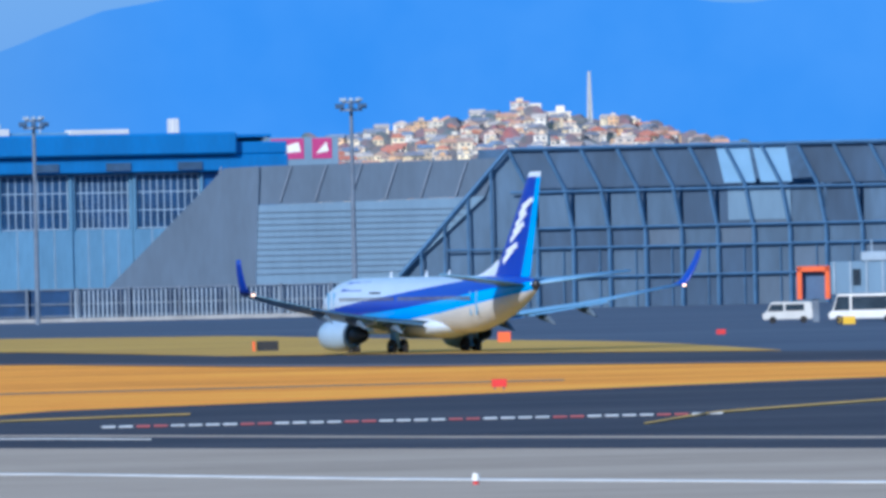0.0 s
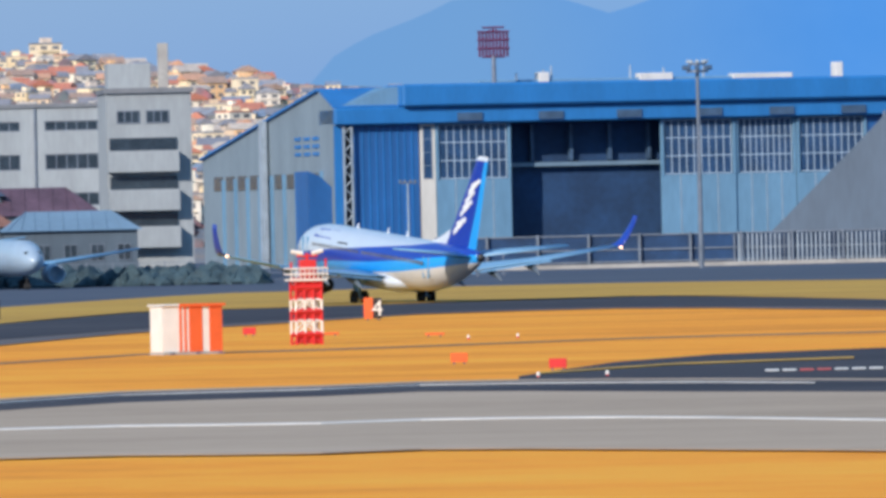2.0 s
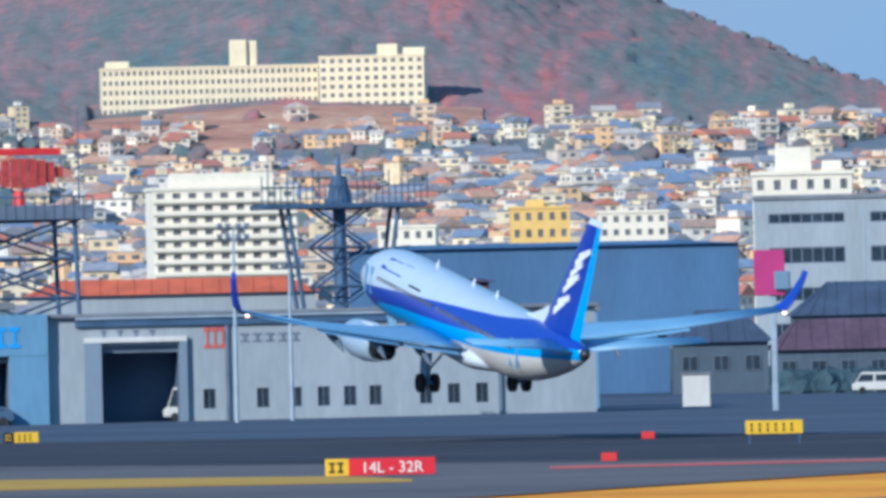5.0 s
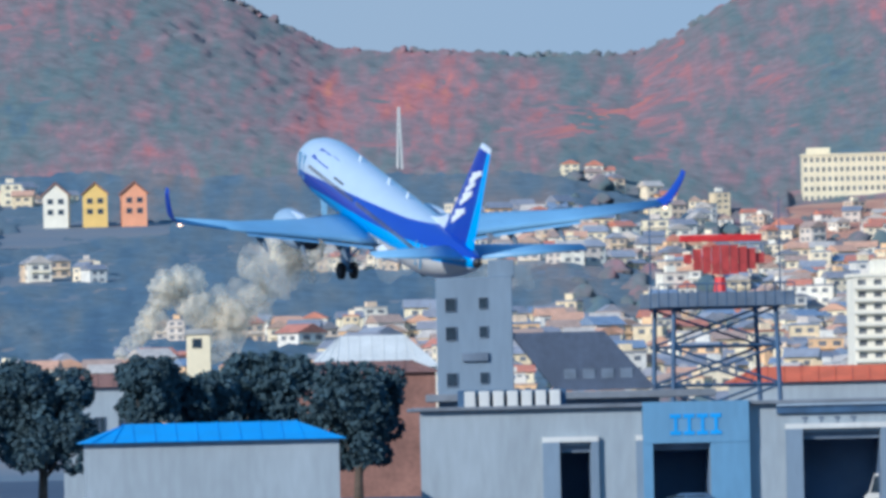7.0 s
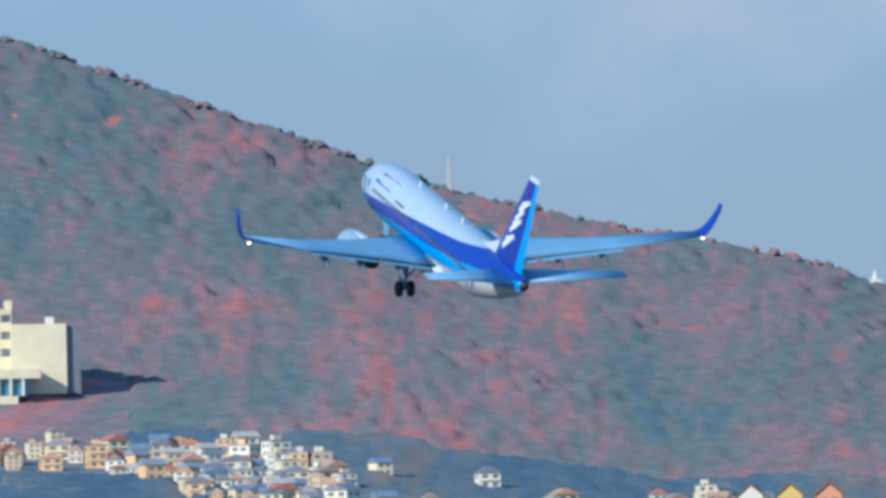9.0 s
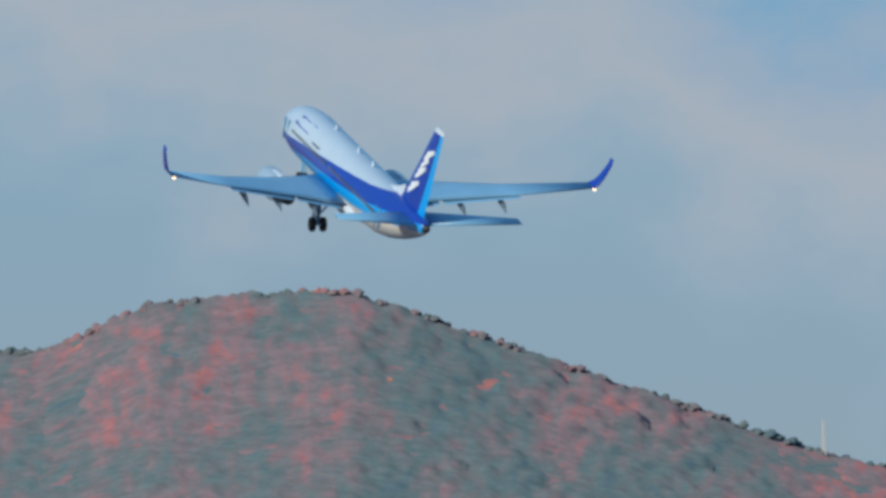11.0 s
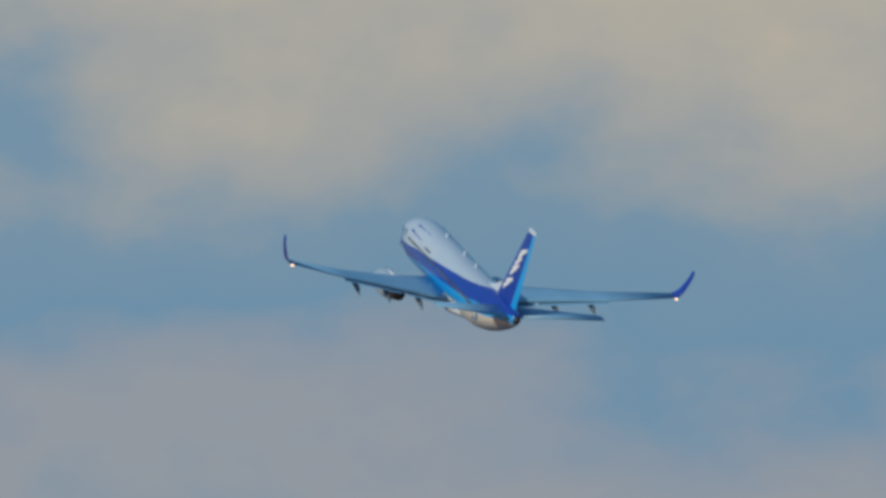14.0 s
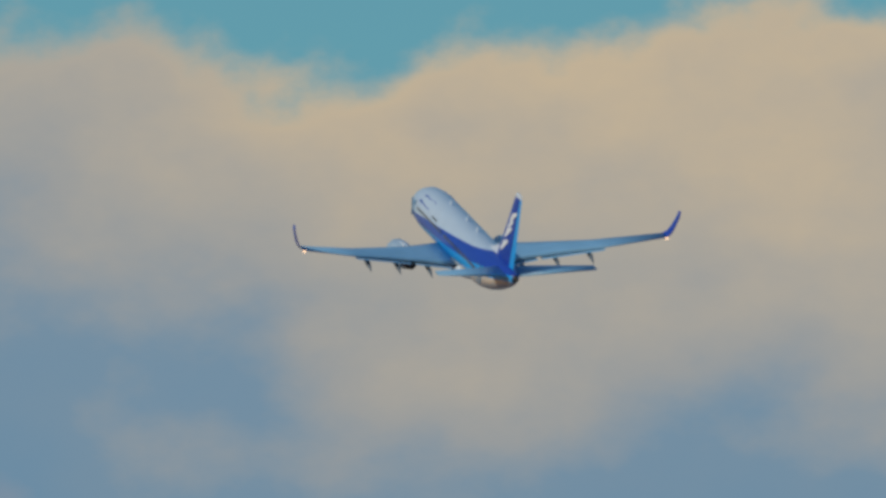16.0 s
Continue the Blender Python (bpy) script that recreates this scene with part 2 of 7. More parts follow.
GRASS_B_NEAR = [(-32, 300), (-9.7, 320), (-7.9, 321), (-6.9, 356), (-5.9, 400), (-4.9, 430), (-3.4, 455), (-3.0, 452)]
WEDGE_FAR = [(-3.0, 452), (-2.3, 505), (-0.3, 530), (2.2, 573), (9, 640)]
BAND_FAR = [(-32, 300), (-9.7, 315), (-7.9, 312), (-6.9, 345), (-5.9, 385), (-4.9, 418), (-3.4, 438), (-2.3, 431), (-0.3, 405), (2.2, 380), (9, 330)]
BAND_NEAR = [(-32, 280), (-9.7, 290), (-7.9, 296), (-6.9, 326), (-5.9, 362), (-4.9, 394), (-3.4, 416), (-2.3, 402), (-0.3, 382), (2.2, 361), (9, 315)]
LINE = [(-32, 200), (-10, 270), (-7.9, 300), (-7, 312), (-5.9, 328), (-4.9, 344), (-3.4, 356), (-2.3, 351), (-0.3, 327), (2.2, 307), (9, 270)]
GRASS_C_FAR = [(-32, 170), (-10, 230), (-7.9, 255), (-6.9, 270), (-5.9, 284), (-4.9, 299), (-3.4, 311), (-1.1, 295), (-0.3, 287), (2.2, 272), (9, 240)]


def strip(name, far, near, z, mat, label, step=0.5, a0=None, a1=None, category="ground", thick=0.02):
    """A surface between two edges, with a shallow kerb all round."""
    a0 = far[0][0] if a0 is None else a0
    a1 = far[-1][0] if a1 is None else a1
    k = max(2, int((a1 - a0) / step))
    bm = bmesh.new()
    rows = []
    for i in range(k + 1):
        a = a0 + (a1 - a0) * i / k
        wob = 2.5 * (noise.noise((a * 7.1, z * 31, 4.2)) + 0.6 * noise.noise((a * 23.0, z * 31, 1.1)))
        f, n_ = along(a, far), along(a, near)
        w = wob if "grass" in name else 0.0
        rows.append([bm.verts.new(spot(a, f + w, z)), bm.verts.new(spot(a, n_ + w * 0.4, z)), bm.verts.new(spot(a, f + w, z - thick)), bm.verts.new(spot(a, n_ + w * 0.4, z - thick))])
    for p, q in zip(rows, rows[1:]):
        bm.faces.new((p[0], p[1], q[1], q[0]))
        bm.faces.new((p[2], p[0], q[0], q[2]))
        bm.faces.new((p[1], p[3], q[3], q[1]))
    bmesh.ops.recalc_face_normals(bm, faces=list(bm.faces))
    for f in bm.faces:
        if f.normal.z < -0.5:
            f.normal_flip()
    return tagged(part(name, bm, mat), label, category, kind="structure")


def const(d):
    return [(-32, d), (9, d)]


def shift(table, k):
    return [(a, d + k) for a, d in table]


def ground_sheets():
    strip("apron", const(2300), RUNWAY_FAR, 0.04, APRON, "dark grey concrete apron beside the far runway", a0=-32, a1=9)
    strip("taxiway_shoulder", RUNWAY_FAR, GRASS_B_FAR, 0.06, ASPHALT, "grey asphalt shoulder of the far runway", a0=-32, a1=9)
    strip("runway_far", RUNWAY_FAR, RUNWAY_NEAR, 0.09, ASPHALT_DARK, "dark rubber-stained asphalt take-off runway", a0=-32, a1=9, category="runway")
    strip("grass_island", GRASS_A_FAR, shift(RUNWAY_FAR, 4), 0.12, GRASS_TAN, "strip of dry tan grass beside the runway", 0.25, -7.0, 1.7)
    strip("taxiway", WEDGE_FAR, BAND_FAR, 0.05, ASPHALT_DARK, "dark asphalt taxiway with painted markings", a0=-3.0, a1=9, category="taxiway")
    strip("runway_margin", [(a, d + 6) for a, d in BAND_FAR], BAND_FAR, 0.065, ASPHALT_PALE, "pale worn asphalt margin of the near runway", a0=-32, a1=9)
    strip("runway_band", BAND_FAR, BAND_NEAR, 0.085, ASPHALT_DARK, "dark tarred band along the near runway", a0=-32, a1=9)
    strip("runway_near", BAND_NEAR, GRASS_C_FAR, 0.075, ASPHALT_PALE, "pale worn asphalt of the near runway", a0=-32, a1=9, category="runway")
    strip("edge_line", shift(LINE, 1.1), shift(LINE, -1.1), 0.10, LINE_WHITE, "painted white runway edge line", a0=-32, a1=9, category="marking")
    strip("band_line", shift(BAND_FAR, -6), shift(BAND_FAR, -7.2), 0.11, LINE_WHITE, "thin worn white line on dark asphalt", a0=-9, a1=-1.5, category="marking")
    strip("taxi_line", [(-2.9, 458), (-2.2, 478), (-1, 489), (0, 470), (1.3, 448), (2.2, 480), (3, 520)], [(-2.9, 455), (-2.2, 474), (-1, 485), (0, 466), (1.3, 444), (2.2, 476), (3, 516)], 0.10, LINE_YELLOW, "curved yellow taxiway centre line", 0.1, -2.9, -1.3, category="marking")
    strip("taxi_line", [(1.0, 428), (1.35, 455), (2.3, 486), (3, 520)], [(1.0, 425), (1.35, 451), (2.3, 481), (3, 516)], 0.10, LINE_YELLOW, "curved yellow taxiway centre line", 0.1, 1.0, 3.0, category="marking")
    # broken red and white bar that closes the taxiway
    for i in range(36):
        a = -1.75 + i * 0.088
        strip("hold_bar", const(452), const(448), 0.10, LINE_WHITE if (i // 2) % 3 != 1 else LINE_RED, "worn red and white dashed taxiway marking", 0.05, a, a + 0.07, category="marking")
    strip("drain_line", [(-32, 400), (-8, 405), (-4.9, 552), (-2.3, 590), (2.2, 600)], [(-32, 397), (-8, 402), (-4.9, 548), (-2.3, 586), (2.2, 596)], 0.03, ASPHALT, "narrow drain channel in the dry grass", a0=-9.9, a1=0.6, category="drain")
    strip("red_marking", [(-10, 520), (-7.0, 520)], [(-10, 512), (-7.0, 515)], 0.10, LINE_RED, "faded red and white marking on asphalt", 0.2, -9.6, -7.7, category="marking")
    strip("tan_verge", [(-32, 560), (-12.3, 515), (-10.6, 500), (-10.2, 480)], [(-32, 500), (-12.3, 480), (-10.6, 478), (-10.2, 478)], 0.10, GRASS_TAN, "patch of brown grass beside a taxiway", 0.2, -16, -10.3)


# ---- hills and plain: one sheet to the horizon ----
RIDGE = [(-40, 2.66), (-30, 3.26), (-24, 3.26), (-21, 3.46), (-20.5, 3.68), (-19.5, 3.72), (-18.1, 3.20), (-17.1, 2.83), (-16.2, 2.62), (-15.4, 2.47), (-14.7, 2.22),
         (-14.2, 1.96), (-13.2, 1.90), (-12.6, 1.90), (-12.2, 2.14), (-11, 2.61), (-10, 2.26), (-9.3, 1.79), (-8.8, 1.56), (-8.1, 1.26), (-7.6, 1.10), (-6.5, 1.00),
         (-5.4, 0.87), (-4, 0.69), (-2.5, 0.58), (-0.9, 0.60), (0, 0.71), (0.5, 0.76), (0.8, 0.70), (1.2, 0.64), (1.6, 0.54), (2.5, 0.38), (10, 0.20)]
TOWN = [(-40, 1.0), (-21, 1.5), (-19.5, 1.55), (-17.5, 1.5), (-16, 1.25), (-13, 1.25), (-12, 0.95), (-10, 1.0), (-8.5, 0.97), (-7.6, 1.0), (-6.5, 0.95), (-5.4, 0.82), (-4, 0.65),
        (-2.5, 0.54), (-0.9, 0.57), (0, 0.68), (0.5, 0.73), (0.8, 0.67), (1.2, 0.6), (1.6, 0.5), (2.5, 0.35), (10, 0.18)]
TOWN_D, RIDGE_D, FOOT_D = 3850.0, 4650.0, 1950.0


def land(azimuth, d):
    """Height of the land."""
    if d < FOOT_D:
        return 0.0
    town, ridge = along(azimuth, TOWN), along(azimuth, RIDGE)
    if d < TOWN_D:
        k = (d - FOOT_D) / (TOWN_D - FOOT_D)
        return (EYE_HEIGHT + d * math.tan(radians(town))) * k ** 1.05
    k = min(1.0, (d - TOWN_D) / (RIDGE_D - TOWN_D))
    z = EYE_HEIGHT + d * math.tan(radians(town + (ridge - town) * k ** 0.85))
    p = spot(azimuth, d)
    z += 9 * k * (1 - k) * 4 * noise.noise((p.x * 0.004, p.y * 0.004, 0.3))
    if d > RIDGE_D:
        z *= max(0.55, 1 - (d - RIDGE_D) / 900)
    return z


def terrain():
    bm = bmesh.new()
    ds = [-0, 60, 200, 400, 800, 1300, FOOT_D, 2150, 2400, 2700, 3000, 3300, 3600, TOWN_D, 4000, 4150, 4300, 4420, 4530, RIDGE_D, 4750, 4900]
    az = [-60, -50] + [-40 + 0.3 * i for i in range(168)] + [20, 40]
    rows = []
    for a in az:
        rows.append([bm.verts.new(spot(a, d, land(a, d))) for d in ds])
    for p, q in zip(rows, rows[1:]):
        for i in range(len(ds) - 1):
            bm.faces.new((p[i], q[i], q[i + 1], p[i + 1]))
    bmesh.ops.remove_doubles(bm, verts=list(bm.verts), dist=0.01)
    # the plain behind the camera
    for x0, x1, y0, y1 in ((-4500, 4500, -2500, 1600), ):
        cuboid(bm, x0, x1, y0, y1, -0.5, -0.03)
    bm.normal_update()
    for f in bm.faces:
        if f.normal.z < 0 and f.calc_center_median().z > -0.02:
            f.normal_flip()
        d = f.calc_center_median().length
        f.material_index = 0 if d < 1950 else 1
    global WOODS
    WOODS = woods_material("hazed_autumn_leaves", HAZED_AUTUMN, False)
    # earth toned blue-grey to match the hazed woods
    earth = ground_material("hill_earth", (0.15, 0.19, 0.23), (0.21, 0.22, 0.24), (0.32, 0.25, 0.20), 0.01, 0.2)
    for f in bm.faces:
        if f.calc_center_median().length > TOWN_D + 70:
            f.material_index = 2
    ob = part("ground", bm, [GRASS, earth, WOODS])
    tagged(ob, "dry golden grass airfield with wooded hills behind", "ground", kind="structure")


# far range behind the town: compass direction, height of its crest in degrees
FAR_RANGE = [(-4.3, 0.45), (-3.9, 0.85), (-3.3, 1.12), (-2.9, 1.14), (-2.5, 1.04), (-2.1, 1.16), (-1.7, 1.31), (-0.8, 1.50), (0.5, 1.42), (1.6, 1.28), (2.6, 1.34), (4.5, 1.0), (7, 0.5)]


def far_mountains():
    """A hazy blue range so far off that only its outline tells."""
    # haze painted as a blue glow that takes no sunlight
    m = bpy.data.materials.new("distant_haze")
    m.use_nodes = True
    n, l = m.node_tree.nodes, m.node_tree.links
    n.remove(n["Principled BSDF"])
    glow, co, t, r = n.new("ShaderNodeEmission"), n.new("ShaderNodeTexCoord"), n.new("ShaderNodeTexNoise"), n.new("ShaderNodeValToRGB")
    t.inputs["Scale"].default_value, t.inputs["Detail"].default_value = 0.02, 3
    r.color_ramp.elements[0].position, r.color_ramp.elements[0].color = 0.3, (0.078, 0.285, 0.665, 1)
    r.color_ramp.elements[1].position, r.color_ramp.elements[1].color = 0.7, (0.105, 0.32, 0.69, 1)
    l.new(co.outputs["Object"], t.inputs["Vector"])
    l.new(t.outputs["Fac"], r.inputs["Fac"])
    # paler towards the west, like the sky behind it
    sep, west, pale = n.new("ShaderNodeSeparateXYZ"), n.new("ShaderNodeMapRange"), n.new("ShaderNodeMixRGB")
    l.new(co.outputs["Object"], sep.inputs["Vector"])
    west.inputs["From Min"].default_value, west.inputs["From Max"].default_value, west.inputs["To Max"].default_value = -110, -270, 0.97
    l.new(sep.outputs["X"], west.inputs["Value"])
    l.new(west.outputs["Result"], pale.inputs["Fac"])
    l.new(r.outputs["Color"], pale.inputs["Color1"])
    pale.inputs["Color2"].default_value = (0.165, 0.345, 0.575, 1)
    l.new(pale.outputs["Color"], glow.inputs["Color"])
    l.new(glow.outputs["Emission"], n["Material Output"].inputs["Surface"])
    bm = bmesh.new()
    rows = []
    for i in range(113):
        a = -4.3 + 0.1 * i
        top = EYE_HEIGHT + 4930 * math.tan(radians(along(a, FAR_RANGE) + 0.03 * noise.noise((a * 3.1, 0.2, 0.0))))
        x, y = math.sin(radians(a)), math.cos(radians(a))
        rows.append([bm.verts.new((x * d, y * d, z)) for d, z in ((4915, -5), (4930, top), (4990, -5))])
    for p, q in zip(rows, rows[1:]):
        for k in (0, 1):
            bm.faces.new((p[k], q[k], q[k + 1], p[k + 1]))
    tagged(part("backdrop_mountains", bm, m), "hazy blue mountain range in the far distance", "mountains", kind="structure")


def scatter(name, verts, faces, mats_of, mats, places, label, category, kind="stuff", smooth=False):
    """Many copies of a template, with their own pose and size, in one mesh. places: (x, y, z, turn, sx, sy, sz)."""
    v, p = np.array(verts, float), np.array(places, float)
    k, nv = len(p), len(v)
    c, s = np.cos(p[:, 3])[:, None], np.sin(p[:, 3])[:, None]
    x, y, z = v[None, :, 0] * p[:, 4:5], v[None, :, 1] * p[:, 5:6], v[None, :, 2] * p[:, 6:7]
    co = np.stack([x * c - y * s + p[:, 0:1], x * s + y * c + p[:, 1:2], z + p[:, 2:3]], -1).reshape(-1, 3)
    return co, k, nv


def joined(name, co, faces, mat_ids, mats, label, category, smooth=False):
    me = bpy.data.meshes.new(name)
    me.vertices.add(len(co))
    me.vertices.foreach_set("co", np.asarray(co, np.float32).ravel())
    sizes = np.array([len(f) for f in faces[0]], np.int32)
    tile, count, nv = faces
    flat = np.array([i for f in tile for i in f], np.int32)
    loops = (flat[None, :] + (np.arange(count, dtype=np.int32) * nv)[:, None]).ravel()
    me.loops.add(len(loops))
    me.loops.foreach_set("vertex_index", loops)
    sizes = np.tile(sizes, count)
    me.polygons.add(len(sizes))
    me.polygons.foreach_set("loop_start", np.concatenate([[0], np.cumsum(sizes)[:-1]]).astype(np.int32))
    me.polygons.foreach_set("material_index", np.tile(np.array(mat_ids, np.int32), count))
    me.polygons.foreach_set("use_smooth", np.full(len(sizes), smooth))
    for m in mats:
        me.materials.append(m)
    me.update(calc_edges=True)
    me.validate()
    return tagged(new(name, me), label, category, kind="stuff")


def template_of(bm):
    bm.verts.ensure_lookup_table()
    bm.verts.index_update()
    v = [tuple(q.co) for q in bm.verts]
    f = [tuple(q.index for q in g.verts) for g in bm.faces]
    m = [g.material_index for g in bm.faces]
    bm.free()
    return v, f, m


def soft_canopy(m):
    """Loose foliage: the shading leans towards the open slope, as leaves face many ways."""
    n, l = m.node_tree.nodes, m.node_tree.links
    g = n.new("ShaderNodeNewGeometry")
    less = n.new("ShaderNodeVectorMath")
    less.operation = "SCALE"
    less.inputs["Scale"].default_value = 0.30
    l.new(g.outputs["Normal"], less.inputs[0])
    lean = n.new("ShaderNodeVectorMath")
    lean.operation = "ADD"
    lean.inputs[1].default_value = (-0.08, -0.42, 0.50)
    l.new(less.outputs["Vector"], lean.inputs[0])
    unit = n.new("ShaderNodeVectorMath")
    unit.operation = "NORMALIZE"
    l.new(lean.outputs["Vector"], unit.inputs[0])
    l.new(unit.outputs["Vector"], n["Principled BSDF"].inputs["Normal"])
    return m


# leaf tones greyed and blued: distance haze is mixed into these colours
HAZED_AUTUMN = ((0.36, (0.10, 0.155, 0.20)), (0.44, (0.14, 0.185, 0.19)), (0.50, (0.19, 0.18, 0.19)), (0.55, (0.265, 0.18, 0.195)), (0.605, (0.40, 0.165, 0.165)), (0.70, (0.60, 0.25, 0.11)))
# lower slopes: haze blue and the hill's shade mixed into the leaf colours
HAZED_SHADE = ((0.36, (0.065, 0.115, 0.185)), (0.45, (0.09, 0.145, 0.205)), (0.52, (0.125, 0.165, 0.20)), (0.58, (0.19, 0.175, 0.18)), (0.64, (0.28, 0.18, 0.15)), (0.72, (0.42, 0.22, 0.12)))


def woods_material(name, stops, sheet=True):
    """Crowns that change colour stand by stand. sheet: read from the sheet's own layout, along and up the slope in metres."""
    m = material(name, (1, 1, 1), 0.9, vary=0.14, size=0.12, fine=0.5)
    n, l = m.node_tree.nodes, m.node_tree.links
    b = n["Principled BSDF"]
    b.inputs["Specular IOR Level"].default_value = 0.1
    old = b.inputs["Base Color"].links[0].from_socket
    co = n.new("ShaderNodeTexCoord")
    squeeze = n.new("ShaderNodeMapping")
    squeeze.inputs["Scale"].default_value = (1, 1, 1) if sheet else (1, 0.05, 0.9)
    l.new(co.outputs["UV" if sheet else "Object"], squeeze.inputs["Vector"])
    mix = None
    for scale, detail, share in ((0.009, 2, 0.0), (0.035, 4, 0.60), (0.17, 3, 0.30)):
        patch = n.new("ShaderNodeTexNoise")
        patch.inputs["Scale"].default_value, patch.inputs["Detail"].default_value = scale, detail
        patch.inputs["Roughness"].default_value = 0.55
        l.new(squeeze.outputs["Vector"], patch.inputs["Vector"])
        if mix is None:
            mix = patch
            last = patch.outputs["Fac"]
            continue
        mix = n.new("ShaderNodeMixRGB")
        mix.inputs["Fac"].default_value = share
        l.new(last, mix.inputs["Color1"])
        l.new(patch.outputs["Fac"], mix.inputs["Color2"])
        last = mix.outputs["Color"]
    g = n.new("ShaderNodeNewGeometry")
    lone = n.new("ShaderNodeMixRGB")
    lone.inputs["Fac"].default_value = 0.04
    l.new(last, lone.inputs["Color1"])
    l.new(g.outputs["Random Per Island"], lone.inputs["Color2"])
    r = n.new("ShaderNodeValToRGB")
    e = r.color_ramp.elements
    for i, (pos, c) in enumerate((stops[0], stops[-1], *stops[1:-1])):
        q = e[i] if i < 2 else e.new(pos)
        q.position, q.color = pos, (*c, 1)
    l.new(lone.outputs["Color"], r.inputs["Fac"])
    x = n.new("ShaderNodeMixRGB")
    x.blend_type = "MULTIPLY"
    x.inputs["Fac"].default_value = 1
    l.new(r.outputs["Color"], x.inputs["Color1"])
    l.new(old, x.inputs["Color2"])
    l.new(x.outputs["Color"], b.inputs["Base Color"])
    # thin leaves let part of the light through
    through_leaf = n.new("ShaderNodeBsdfTranslucent")
    l.new(x.outputs["Color"], through_leaf.inputs["Color"])
    both = n.new("ShaderNodeMixShader")
    both.inputs["Fac"].default_value = 0.12
    l.new(b.outputs["BSDF"], both.inputs[1])
    l.new(through_leaf.outputs["BSDF"], both.inputs[2])
    l.new(both.outputs["Shader"], n["Material Output"].inputs["Surface"])
    return soft_canopy(m)


WOODS = None




def canopy(name, a0, a1, da, d0, d1, dd, keep, lump, mat, label):
    """A closed roof of tree crowns over the slope: rounded heads that grow together."""
    na, nd = int((a1 - a0) / da), int((d1 - d0) / dd)
    co, live, layout = [], [], []
    for i in range(na + 1):
        for j in range(nd + 1):
            a = a0 + (a1 - a0) * i / na
            d = d0 + (d1 - d0) * j / nd + (dd * 0.45 if i % 2 else 0)
            p = spot(a, d, land(a, d))
            u, w = radians(a) * d0, d / 4.0
            near = noise.voronoi((u / lump, w / lump, 0.37))[0][0]
            tall = 0.62 + 0.75 * noise.noise((u * 0.03, w * 0.03, 5.0))
            bump = lump * 0.52 * tall * max(0.0, 1.0 - near * near * 1.3) + 0.9 * noise.noise((u * 0.4, w * 0.4, 1.0))
            alive = j > 0 and keep(a, d, p)
            co.append((p.x, p.y, p.z - 0.2 + bump if alive else p.z - 1.5))
            live.append(alive)
            layout.append((u, math.atan((p.z + bump - EYE_HEIGHT) / d) * d0 * 0.85))
    faces = []
    for i in range(na):
        for j in range(nd):
            q = (i * (nd + 1) + j, (i + 1) * (nd + 1) + j, (i + 1) * (nd + 1) + j + 1, i * (nd + 1) + j + 1)
            if any(live[k] for k in q):
                faces.append(q)
    me = bpy.data.meshes.new(name)
    me.from_pydata(co, [], faces)
    uv = me.uv_layers.new(name="layout")
    uv.data.foreach_set("uv", np.array([layout[k] for f in faces for k in f], np.float32).ravel())
    me.materials.append(mat)
    me.polygons.foreach_set("use_smooth", np.full(len(faces), True))
    tagged(new(name, me), label, "woods", kind="stuff")


def on_hill(a, d, p):
    if HOTEL_LAWN[0] < a < HOTEL_LAWN[1] and HOTEL_LAWN[2] < d < HOTEL_LAWN[3] or (-21.3 < a < -18.75 and 3770 < d < 3985):
        return False
    return along(a, RIDGE) - along(a, TOWN) > 0.1


def on_slope(a, d, p):
    if -15.8 < a < -15.05 and 3560 < d < 3660 or (-21.3 < a < -18.75 and d > 3770):
        return False
    return noise.noise((p.x * 0.006, p.y * 0.006, 7.7)) < (-0.04 if a > -14.4 else 0.45 if -17.6 < a < -15.9 and d > 3100 else 0.13) + 0.06 * noise.noise((p.x * 0.05, p.y * 0.05, 2.0))


def hill_woods():
    rnd = random.Random(5)
    bm = bmesh.new()
    bmesh.ops.create_icosphere(bm, subdivisions=2, radius=0.5)
    for v in bm.verts:
        v.co *= 1 + 0.75 * noise.noise(v.co * 5.3)
        v.co.z = v.co.z * 1.05 + 0.4
    v, f, m = template_of(bm)
    canopy("hill_woods", -23.5, -7.3, 0.032, 3880, 4670, 4.6, on_hill, 7.0, woods_material("hazed_hill_leaves", HAZED_AUTUMN), "hillside woods in green and rust-red autumn colour")
    canopy("slope_woods", -23.0, -12.4, 0.036, 2300, 3885, 8.0, on_slope, 6.5, woods_material("hazed_slope_leaves", HAZED_SHADE), "dark green wooded slopes between the houses")
    # single heads stand out along the ridge and here and there on the slope
    places = []
    while len(places) < 2600:
        a = rnd.uniform(-23.5, -7.3)
        d = rnd.uniform(4640, 4700)
        p = spot(a, d, land(a, d))
        if not on_hill(a, d, p):
            continue
        s = rnd.uniform(2.2, 4.6)
        places.append((p.x, p.y, p.z + 0.1, rnd.uniform(0, 6.28), s, s * rnd.uniform(0.8, 1.3), s * rnd.uniform(0.5, 0.95)))
    co, k, nv = scatter("", v, f, m, None, places, "", "")
    joined("ridge_woods", co, (f, k, nv), m, [WOODS], "tree crowns along the hill ridge in autumn colour", "woods", True)
    # bushes and street trees between the houses
    places = []
    while len(places) < 2600:
        a, d = rnd.uniform(-13, 2.5), rnd.uniform(2050, 3900)
        p = spot(a, d, land(a, d))
        s = rnd.uniform(3, 8)
        places.append((p.x, p.y, p.z - 1.0, rnd.uniform(0, 6.28), s, s, s * rnd.uniform(0.6, 1.0)))
    co, k, nv = scatter("", v, f, m, None, places, "", "")
    joined("garden_trees", co, (f, k, nv), m, [WOODS], "small garden trees between the houses", "trees", True)


